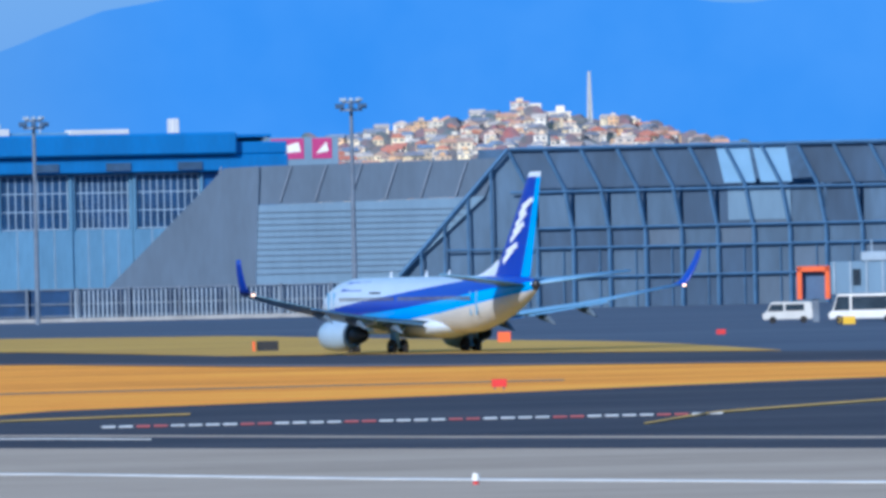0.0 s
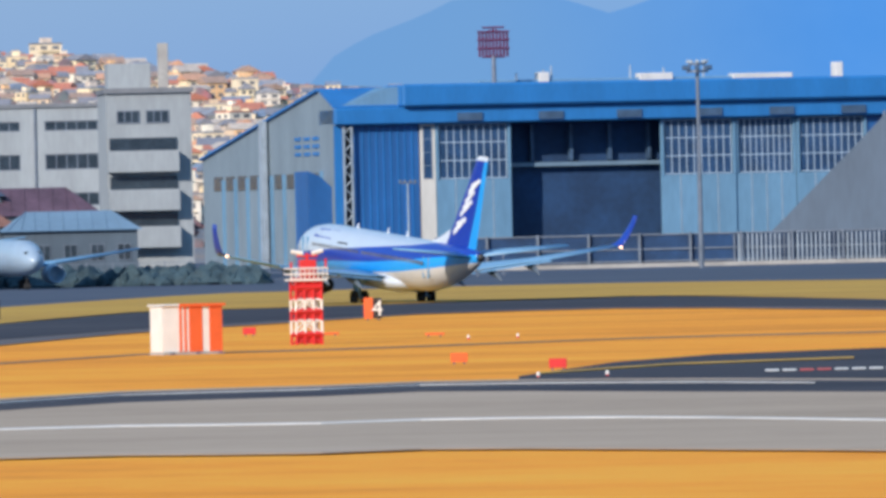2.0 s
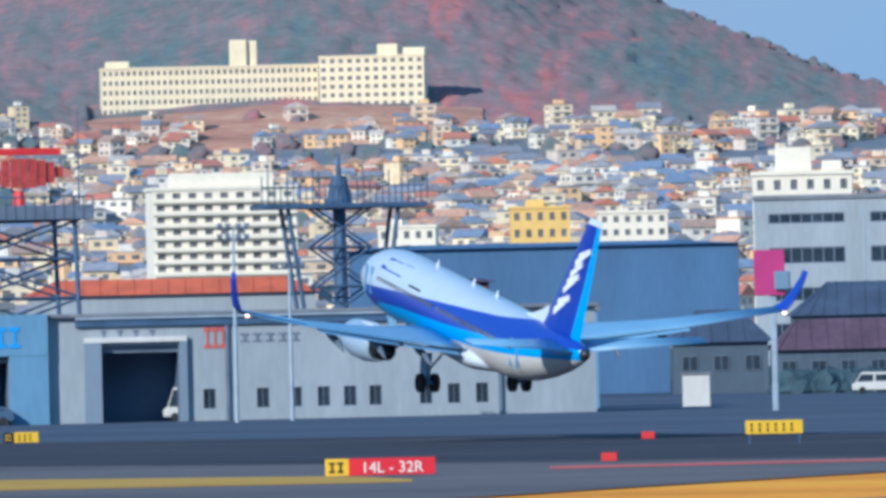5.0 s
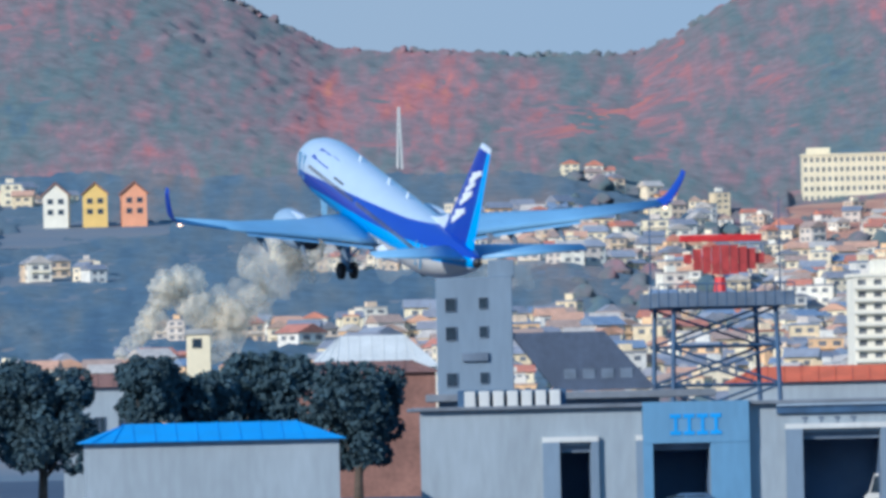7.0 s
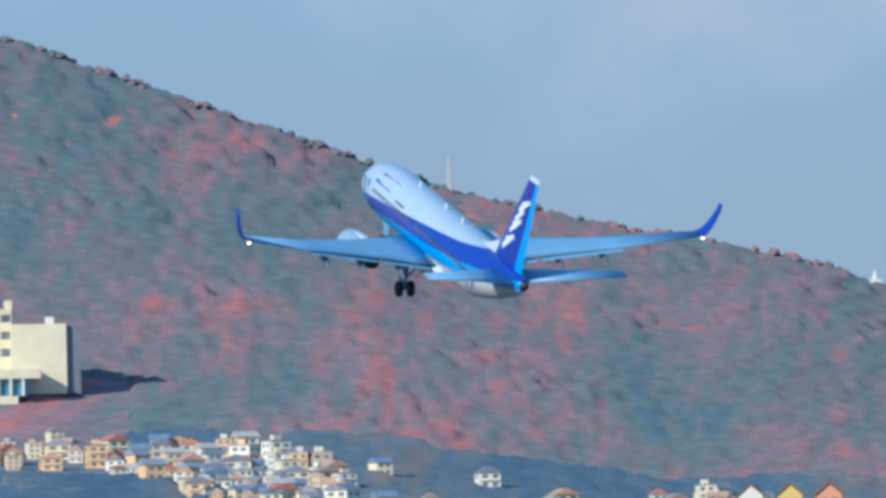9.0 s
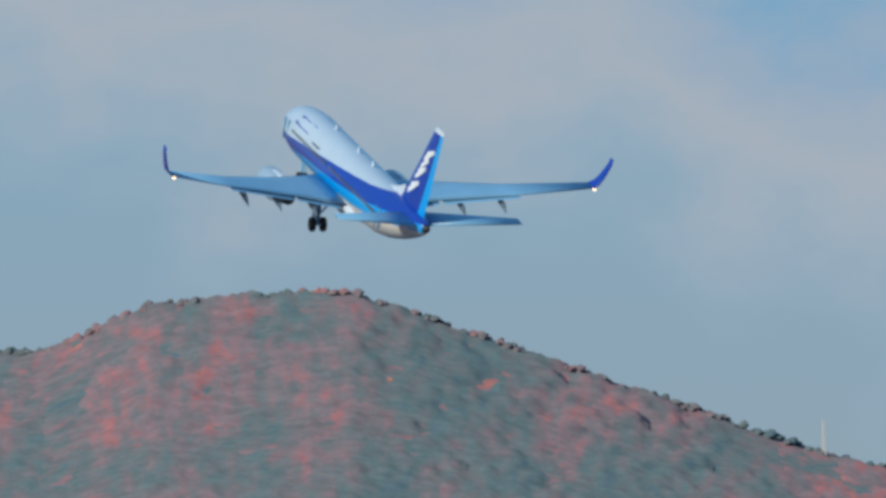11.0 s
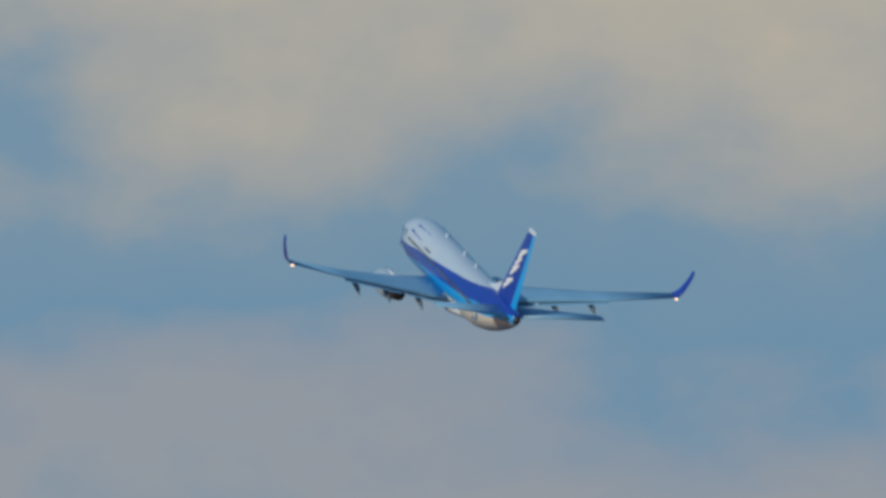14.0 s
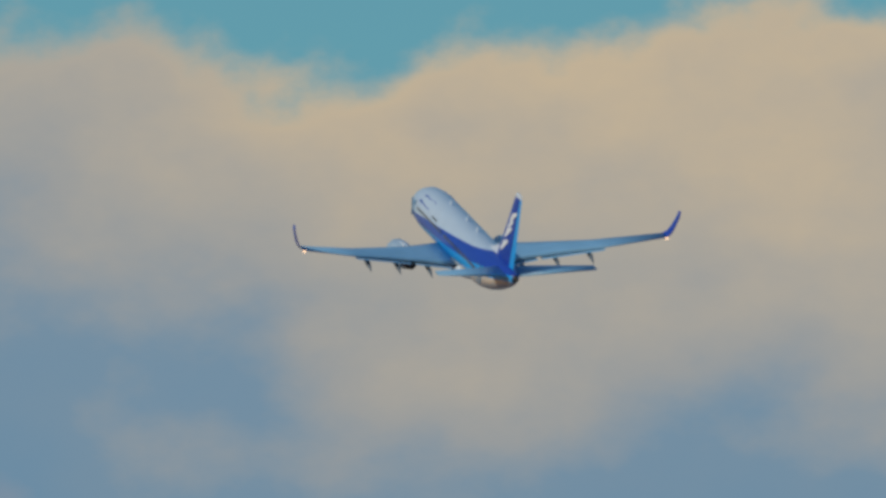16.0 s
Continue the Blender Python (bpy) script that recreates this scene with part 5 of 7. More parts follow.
def tower():
    """Banded lattice tower with a platform."""
    t = empty("lattice_tower", facing(-4.05, 590, 0, 12), "red and white banded lattice tower with platform and lamps", "tower")

    def stick(name, p, q, thick, m, sides=4):
        bm = bmesh.new()
        rod(bm, p, q, thick, sides=sides)
        part(name, bm, m, t)

    bands = ((0, 0.55, RED), (0.55, 1.25, SIGN_WHITE), (1.25, 1.75, RED), (1.75, 2.35, SIGN_WHITE), (2.35, 3.0, RED), (3.0, 3.35, RED))
    for z0, z1, m in bands:
        for x, y in ((-0.68, 0), (0.68, 0), (-0.68, 1.3), (0.68, 1.3), (-0.22, 0), (0.25, 0)):
            stick("post", (x, y, z0), (x, y, z1), 0.075, m, 6)
        for y in (0, 1.3):
            stick("brace", (-0.68, y, z0), (0.1, y, z1), 0.05, m)
            stick("brace", (0.68, y, z0), (-0.1, y, z1), 0.05, m)
            stick("cross_bar", (-0.7, y, z1), (0.7, y, z1), 0.07 if m is SIGN_WHITE else 0.16, m)
        if m is RED:
            part("band_plate", box(-0.7, 0.7, 0.1, 0.16, z0 + 0.05, z1), m, t)
    part("platform", box(-0.95, 0.98, -0.25, 1.5, 3.35, 3.45), SIGN_WHITE, t, "white platform")
    for i in range(9):
        x = -0.95 + i * 0.24
        stick("baluster", (x, -0.25, 3.4), (x, -0.25, 4.0), 0.03, SIGN_WHITE)
    for z in (3.7, 4.0):
        stick("rail", (-0.97, -0.25, z), (1.0, -0.25, z), 0.045, SIGN_WHITE)
        stick("rail", (-0.97, 1.5, z), (1.0, 1.5, z), 0.045, SIGN_WHITE)
    part("cabinet", box(-0.35, 0.45, 0.0, 0.8, 3.45, 4.45, bevel=0.03), RED, t, "red cabinet")
    bm = bmesh.new()
    rod(bm, (-0.9, 0, 4.0), (-0.9, 0, 4.35), 0.06)
    rod(bm, (0.95, 0, 4.0), (0.95, 0, 4.5), 0.06)
    rod(bm, (0, 0.2, 4.4), (0, 0.2, 4.8), 0.08)
    rod(bm, (-0.55, 0.2, 4.65), (0.55, 0.2, 4.65), 0.07)
    part("top_frame", bm, RED, t)
    for s in (-1, 1):
        bm = bmesh.new()
        rod(bm, (s * 0.25, 0.2, 4.78), (s * 0.85, 0.2, 4.92), 0.13, 0.11, 10)
        part("horn", bm, SIGN_WHITE, t, "white slanted lamp")


def text_mesh(word, size, thick):
    cu = bpy.data.curves.new("sign_text", "FONT")
    cu.body, cu.size, cu.extrude, cu.align_x = word, size, thick, "CENTER"
    ob = new("sign_text_temp", cu)
    dg = bpy.context.evaluated_depsgraph_get()
    me = bpy.data.meshes.new_from_object(ob.evaluated_get(dg))
    bpy.data.objects.remove(ob)
    return me


def digit(word, parent, x, z, size, y, mat):
    me = text_mesh(word, size, 0.012)
    me.materials.clear()
    me.materials.append(mat)
    return part("writing", me, mat, parent, "painted characters", at=Matrix.Translation((x, y, z)) @ Matrix.Rotation(radians(90), 4, "X"))


def number_sign(azimuth, d, word, orange):
    s = empty("distance_sign", facing(azimuth, d), f"black distance board with a white {word}" + (" and an orange end" if orange else ""), "sign", "runway boards")
    part("board", box(-0.55 if not orange else 0.02, 0.55, 0, 0.3, 0.12, 1.45, bevel=0.03), SIGN_BLACK, s)
    if orange:
        part("end_panel", box(-0.6, 0.0, -0.02, 0.5, 0.12, 1.47, bevel=0.03), ORANGE, s, "bright orange panel")
    digit(word, s, 0.28 if orange else 0, 0.3, 1.45, -0.02, SIGN_WHITE)
    for x in (-0.4, 0.3):
        part("leg", box(x, x + 0.1, 0.05, 0.2, 0, 0.12), STEEL_DARK, s)


def guidance_sign(azimuth, d, width, height, mat, label, marks=6, word=None, turn=0, black_end=0.0, lift=0.15):
    s = empty("guidance_sign", facing(azimuth, d, 0, turn), label, "sign", "taxiway signs")
    part("panel", box(-width / 2, width / 2, 0, 0.25, lift, lift + height, bevel=0.02), mat, s)
    n_ = max(2, int(width / 1.2))
    for i in range(n_):
        x = -width / 2 + 0.15 + (width - 0.4) * i / (n_ - 1)
        part("leg", box(x, x + 0.1, 0.05, 0.15, 0, lift), STEEL_DARK, s)
    if black_end:
        e = part("end_panel", box(-width / 2 - black_end, -width / 2 - 0.004, 0, 0.25, 0.15, 0.15 + height, bevel=0.02), SIGN_BLACK if mat is SIGN_YELLOW else SIGN_YELLOW, s, "contrasting end panel")
        bars(e, -width / 2 - black_end + 0.15, 0.3, black_end - 0.3, height - 0.3, 2, -0.01, SIGN_YELLOW if mat is SIGN_YELLOW else SIGN_BLACK)
    if word:
        digit(word, s, 0, 0.15 + height * 0.16, height * 0.92, -0.02, SIGN_WHITE)
    elif marks:
        bars(s, -width / 2 + 0.25, lift + height * 0.22, width - 0.5, height * 0.56, marks, -0.005, SIGN_BLACK, fill=0.3)
    return s


def marker(azimuth, d, w, h, mat, label, name="marker_board"):
    m = empty(name, facing(azimuth, d), label, "marker", "airfield markers")
    part("board", box(-w / 2, w / 2, 0, 0.2, 0.1, 0.1 + h, bevel=0.02), mat, m)
    for x in (-w * 0.35, w * 0.25):
        part("foot", box(x, x + 0.08, 0.05, 0.15, 0, 0.1), STEEL_DARK, m)


def edge_light(azimuth, d, size=0.3):
    m = empty("edge_light", facing(azimuth, d), "small white runway edge light on a red base", "light", "edge lights")
    bm = bmesh.new()
    rod(bm, (0, 0, 0), (0, 0, size * 0.6), size * 0.35, size * 0.25, 10)
    part("base", bm, RED, m, "red base")
    bm = bmesh.new()
    rod(bm, (0, 0, size * 0.6), (0, 0, size * 1.3), size * 0.42, size * 0.28, 10)
    part("lens", bm, SIGN_WHITE, m, "white lens")


hangar()
noise_barrier()
blast_fence()
floodlight(-0.45, 1290, 25.3)
floodlight(-2.06, 1350, 24.8)
slim_pole(-3.54, 1500, 11.5, 1)
radar_cage()
billboard()
shelter()
tower()
number_sign(-3.73, 731, "4", True)
number_sign(-5.66, 772, "3", False)
marker(-0.90, 835, 1.6, 0.75, SIGN_BLACK, "low black board with an orange end beside the runway")
marker(-0.97, 834.6, 0.2, 0.75, ORANGE, "orange end board beside the runway")
marker(0.30, 872, 1.0, 0.8, ORANGE, "bright orange marker box on the grass")
for a_, d_ in ((-3.30, 497), (-6.46, 521), (-7.19, 658), (-9.3, 535), (0.27, 560), (-2.8, 470), (-4.35, 640), (-9.1, 640), (-12.9, 690), (1.4, 905)):
    marker(a_, d_, 0.75, 0.4, RED if d_ != 497 else ORANGE, "low red marker board beside the runway")
for a_, d_ in ((-3.42, 618), (-3.95, 632)):
    marker(a_, d_, 1.1, 0.12, ORANGE, "flat orange plate lying in the grass", "ground_plate")
marker(-7.44, 309, 0.55, 0.22, SIGN_WHITE, "white and red approach marker beside the runway")
for a_, d_ in ((0.14, 317), (-5.72, 285), (-7.70, 316), (-2.9, 447), (-2.55, 447), (-3.0, 600), (-3.25, 598)):
    edge_light(a_, d_, 0.3 if d_ < 400 else 0.2)
guidance_sign(-8.46, 600, 3.05, 0.72, SIGN_YELLOW, "yellow taxiway guidance sign with black bars", 6, lift=0.6)
guidance_sign(-12.25, 700, 1.5, 0.65, SIGN_YELLOW, "short yellow taxiway sign with black end", 3, black_end=0.7)
guidance_sign(-10.40, 497, 3.8, 0.75, SIGN_RED, "red runway holding sign with white lettering", 0, "14L - 32R", black_end=1.05)
guidance_sign(2.05, 990, 1.1, 0.7, SIGN_YELLOW, "short yellow sign with black end", 0, black_end=0.5)



# ---- north side: works buildings, radar towers, town landmarks ----
def box_wall(parent, name, x0, x1, y, z1, holes, mat, label="", thick=0.4, z0=0.0):
    """A wall that faces -y with rectangular openings (x0, x1, z0, z1)."""
    bm = bmesh.new()
    xs = sorted({x0, x1, *[h[0] for h in holes], *[h[1] for h in holes]})
    zs = sorted({z0, z1, *[h[2] for h in holes], *[h[3] for h in holes]})
    grid = {}

    def corner(i, j, back):
        if (i, j, back) not in grid:
            grid[i, j, back] = bm.verts.new((xs[i], y + (thick if back else 0), zs[j]))
        return grid[i, j, back]

    cells = [[True] * (len(zs) - 1) for _ in range(len(xs) - 1)]
    for i in range(len(xs) - 1):
        for j in range(len(zs) - 1):
            cx, cz = (xs[i] + xs[i + 1]) / 2, (zs[j] + zs[j + 1]) / 2
            cells[i][j] = not any(h[0] < cx < h[1] and h[2] < cz < h[3] for h in holes)

    def solid(i, j):
        return 0 <= i < len(xs) - 1 and 0 <= j < len(zs) - 1 and cells[i][j]

    for i in range(len(xs) - 1):
        for j in range(len(zs) - 1):
            if not cells[i][j]:
                continue
            for back in (0, 1):
                f = [corner(i, j, back), corner(i + 1, j, back), corner(i + 1, j + 1, back), corner(i, j + 1, back)]
                bm.faces.new(f[::-1] if back else f)
            for di, dj, a, b in ((-1, 0, (i, j + 1), (i, j)), (1, 0, (i + 1, j), (i + 1, j + 1)), (0, -1, (i, j), (i + 1, j)), (0, 1, (i + 1, j + 1), (i, j + 1))):
                if not solid(i + di, j + dj):
                    bm.faces.new((corner(*b, 0), corner(*a, 0), corner(*a, 1), corner(*b, 1)))
    bmesh.ops.recalc_face_normals(bm, faces=list(bm.faces))
    return part(name, bm, mat, parent, label)


def long_works():
    d = 1330
    k = d / 20000
    b = empty("works_building", facing(-6.88, d, 0, -3), "long four-storey pale grey works building with ribbon windows", "building")
    X = lambda u: (u - 991) * k
    zr = 21.1
    holes, wins = [], []
    for i in range(7):
        u = 440 + i * 180
        for z0, z1 in ((18.3, 19.5), (13.6, 15.5), (9.2, 10.8), (4.8, 6.6)):
            if i == 5 and z0 < 10:
                continue
            holes.append((X(u), X(u + 135), z0, z1))
    box_wall(b, "wall", X(415), X(1680), 0, zr, holes, CREAM_WALL, "weathered pale grey rendered wall")
    for h in holes:
        window(b, h[0], h[2], h[1] - h[0], h[3] - h[2], 0.3, 7, 1, STEEL, depth=0.2)
    part("core", box(X(415) + 0.1, X(1680) - 0.1, 0.4, 16, 0, zr - 0.1), INSIDE_SHADE, b)
    part("parapet", box(X(413), X(1682), -0.25, 16.3, zr, zr + 0.55, bevel=0.05), ROOF_GREY, b, "dark roof edge")
    part("parapet", box(X(765), X(955), -0.4, 0, zr - 0.1, zr + 0.75), WHITE_WALL, b, "pale parapet section")
    for u in (770, 948, 1316, 1500):
        part("downpipe", box(X(u), X(u) + 0.25, -0.25, 0, 0, zr), STEEL, b)
    for u in (608, 1130):
        part("joint", box(X(u), X(u) + 0.12, -0.06, 0, 0, zr), STEEL_PALE, b)
    for u0, u1, h, m in ((682, 768, 6.2, WHITE_WALL), (800, 850, 3.0, CREAM_WALL), (860, 960, 2.5, STEEL_DARK), (970, 1060, 1.9, STEEL), (1120, 1250, 4.1, CREAM_WALL), (1251, 1430, 4.6, ROOF_GREY)):
        part("rooftop_unit", box(X(u0), X(u1), 2, 8, zr + 0.55, zr + 0.55 + h, bevel=0.06), m, b, "rooftop plant room")
    # darker block painted as the plant room's shaded right side
    part("shade_side", box(X(768.5), X(793), 2.4, 8, zr + 0.55, zr + 6.7), CREAM_WALL, b)
    part("hatch", box(X(745), X(755), 1.9, 2, zr + 5.3, zr + 6.1), GLASS, b)
    rnd = random.Random(8)
    for i in range(14):
        x = X(800 + i * 25 + rnd.uniform(-8, 8))
        part("roof_vent", box(x, x + rnd.uniform(0.3, 1.0), 1.2, 2, zr + 0.55, zr + 0.9 + rnd.uniform(0.3, 1.3)), STEEL, b)


def balcony_block():
    b = empty("balcony_block", facing(-4.86, 1300, 0, 4), "cream four-storey block with open balconies beside the hangar", "building")
    part("body", box(-4.3, 5.6, 2.0, 17, 0, 22.0), CREAM_WALL, b)
    part("roof_slab", box(-4.5, 5.9, 1.6, 17.3, 22.0, 22.6), ROOF_GREY, b)
    for z in (4.0, 8.3, 12.8):
        part("balcony", box(-4.3, 4.0, 0, 2.0, z, z + 2.5, bevel=0.05), CREAM_WALL, b, "pale solid balcony front")
        part("recess", box(-4.0, 3.8, 1.75, 2.0, z + 2.5, z + 4.0), GLASS, b, "dark glazed recess")
    for u in (-3.1, 0.3):
        window(b, u, 18.5, 2.7, 1.5, 2.0, 3, 1, STEEL)
    part("rooftop_unit", box(-3.8, 1.2, 5, 11, 22.6, 25.5, bevel=0.05), CREAM_WALL, b)
    part("chimney", box(2.0, 3.2, 4, 5, 22.6, 27.8, bevel=0.04), CONCRETE, b)


def hip_roof_hall(name, azimuth, d, width, depth, wall_h, roof_h, wall, roof, label, turn=0, ridge_side=True, windows=0):
    h = empty(name, facing(azimuth, d, 0, turn), label, "building", "low halls")
    part("wall", box(-width / 2, width / 2, 0, depth, 0, wall_h), wall, h)
    bm = bmesh.new()
    e = 0.6
    a = [bm.verts.new(p) for p in ((-width / 2 - e, -e, wall_h), (width / 2 + e, -e, wall_h), (width / 2 + e, depth + e, wall_h), (-width / 2 - e, depth + e, wall_h))]
    t = [bm.verts.new(p) for p in ((-width / 2 + depth * 0.3, depth / 2, wall_h + roof_h), (width / 2 - depth * 0.3, depth / 2, wall_h + roof_h))]
    for f in ((a[0], a[1], t[1], t[0]), (a[1], a[2], t[1]), (a[2], a[3], t[0], t[1]), (a[3], a[0], t[0]), (a[3], a[2], a[1], a[0])):
        bm.faces.new(f)
    r = part("roof", bm, roof, h)
    for i in range(int(width / 1.6)):
        x = -width / 2 + 0.4 + i * 1.6
        rb = bmesh.new()
        x2 = min(max(x, -width / 2 + depth * 0.3), width / 2 - depth * 0.3)
        rod(rb, (x, -e + 0.02, wall_h + 0.05), (x2, depth / 2, wall_h + roof_h + 0.03), 0.05, sides=4)
        part("roof_seam", rb, roof, r)
    for i in range(windows):
        x = -width / 2 + width * (i + 0.25) / windows
        window(h, x, wall_h * 0.45, width / windows * 0.5, wall_h * 0.3, 0, 2, 1, STEEL)
    return h


def door_building():
    d = 868
    k = d / 20000
    b = empty("maintenance_building", facing(-11.1, d, 0, 5), "long cream maintenance building with two open vehicle doors", "building")
    X = lambda u: (u - 612) * k
    Z = lambda v: (754 - v) * k
    holes = [(X(345), X(483), 0, Z(618)), (X(80), X(180), 0, Z(632)), (X(-85), X(-30), 0, Z(632))]
    small = [(X(u), X(u + 22), Z(732), Z(697)) for u in (525, 620, 678, 728, 775, 820, 910, 960, 1010)] + [(X(1110), X(1132), Z(645), Z(615)), (X(1178), X(1196), Z(645), Z(615))]
    box_wall(b, "wall", X(-330), X(1225), 0, Z(566), holes + small, CREAM_WALL, "cream weathered wall with stains")
    for h in small:
        window(b, h[0], h[2], h[1] - h[0], h[3] - h[2], 0.3, 2, 1, STEEL, depth=0.2)
    for h in holes:
        part("door_recess", box(h[0] - 0.3, h[1] + 0.3, 6, 6.3, 0, h[3] + 0.2), INSIDE_SHADE, b)
        part("door_jamb", box(h[0] - 1.3, h[0], -0.5, 0, 0, h[3] + 0.3), PALE_BLOCK, b, "pale door surround")
        part("door_jamb", box(h[1], h[1] + 0.6, -0.5, 0, 0, h[3] + 0.3), PALE_BLOCK, b, "pale door surround")
        part("door_head", box(h[0] - 1.3, h[1] + 0.6, -0.5, 0, h[3] + 0.3, h[3] + 0.7), WHITE_WALL, b)
        part("inner_side", box(h[0] - 0.3, h[0], 0.4, 6, 0, h[3] + 0.2), INSIDE_SHADE, b)
        part("inner_side", box(h[1], h[1] + 0.3, 0.4, 6, 0, h[3] + 0.2), INSIDE_SHADE, b)
        part("shutter_roll", box(h[0], h[1], 0.5, 1.2, h[3] - 0.5, h[3]), STEEL, b)
    part("roof", box(X(-330) - 0.3, X(1225) + 0.3, -0.6, 18, Z(566), Z(559), bevel=0.05), ROOF_GREY, b, "flat grey roof")
    part("eave_louvre", box(X(300), X(1020), -0.35, 0, Z(583), Z(567)), STEEL_DARK, b, "dark louvre strip under the eave")
    part("gutter", box(X(300), X(1050), -0.55, -0.35, Z(570), Z(562)), STEEL_PALE, b)
    part("core", box(X(490), X(1225) - 0.3, 1.0, 17, 0, Z(567)), INSIDE_SHADE, b)
    gate = part("gate_block", box(X(62), X(79), -0.9, 0, 0, Z(560)), PALE_WALL, b, "projecting pale gate frame")
    part("gate_block", box(X(181), X(250), -0.9, 0, 0, Z(560)), PALE_WALL, b, "projecting pale gate frame")
    head = part("gate_head", box(X(62), X(250), -0.95, -0.05, Z(631), Z(558)), PALE_WALL, b)
    bars(head, X(110), Z(617), X(205) - X(110), Z(580) - Z(617), 4, -0.96, ROOF_BLUE, "lettering", "blue sign lettering as plain bars", 0.82)
    bars(b, X(345), Z(608), X(460) - X(345), Z(590) - Z(608), 4, -0.02, STEEL, fill=0.35)
    bars(b, X(528), Z(625), X(570) - X(528), Z(588) - Z(625), 3, -0.02, LINE_RED, "lettering", "faded red emblem as plain bars", 0.8)
    bars(b, X(592), Z(615), X(705) - X(592), Z(600) - Z(615), 5, -0.02, STEEL, fill=0.7)
    for u in (565, 1050):
        part("downpipe", box(X(u), X(u) + 0.25, -0.3, 0, 0, Z(566)), STEEL, b)
    # low wing to the west with its row of roof units
    for i in range(7):
        x = X(-250 + i * 25)
        part("roof_unit", box(x, x + 0.8, -0.4, 0.6, Z(560), Z(532), bevel=0.05), WHITE_WALL, b, "white roof unit")
    part("unit_backing", box(X(-262), X(-70), 0.62, 0.9, Z(560), Z(530)), STEEL_DARK, b)


def control_block():
    d = 905
    k = d / 20000
    b = empty("control_block", facing(-13.5, d, 0, 0), "white windowed tower block with a dark sloping side roof", "building")
    part("tower_wall", box(-3.2, 2.9, 0, 6, 0, 18.9, bevel=0.05), PALE_BLOCK, b, "pale tower walls")
    part("upper_cabin", box(1.0, 3.1, 0.4, 6, 18.9, 20.3, bevel=0.05), PALE_BLOCK, b)
    for z in (7.4, 10.2, 13.9, 16.2):
        window(b, -2.5, z, 0.9, 1.1, 0, 1, 1, STEEL)
        window(b, 0.2, z + 0.2, 0.7, 0.9, 0, 1, 1, STEEL)
    part("ledge", box(-1.2, 0.9, -0.3, 0, 12.2, 12.9, bevel=0.04), STEEL, b)
    bm = prism([(2.9, 0), (14.5, 0), (14.5, 9.6), (2.9, 9.6)], 0.5, 8)
    part("side_wing", bm, PALE_BLOCK, b)
    bm = bmesh.new()
    v = [bm.verts.new(p) for p in ((2.6, 0.2, 14.4), (10.2, 0.2, 14.4), (14.3, -0.4, 9.7), (6.2, -0.4, 9.7), (2.6, 7, 14.4), (10.2, 7, 14.4), (14.3, 7, 9.7), (6.2, 7, 9.7))]
    for f in ((0, 1, 2, 3), (1, 5, 6, 2), (4, 7, 6, 5), (0, 4, 5, 1), (3, 2, 6, 7), (0, 3, 7, 4)):
        bm.faces.new([v[i] for i in f])
    bmesh.ops.recalc_face_normals(bm, faces=list(bm.faces))
    roof = part("slope_roof", bm, ROOF_DARK, b, "dark blue-grey sloping roof with skylights")
    for i in range(4):
        x = 5.4 + i * 1.5
        part("skylight", box(x + 1.5, x + 2.5, -0.32, 0.1, 10.6, 11.4), STEEL, roof)
    part("low_roof", box(-4.2, 19, -1.2, 9, 9.0, 9.6, bevel=0.05), ROOF_GREY, b, "grey low roof")


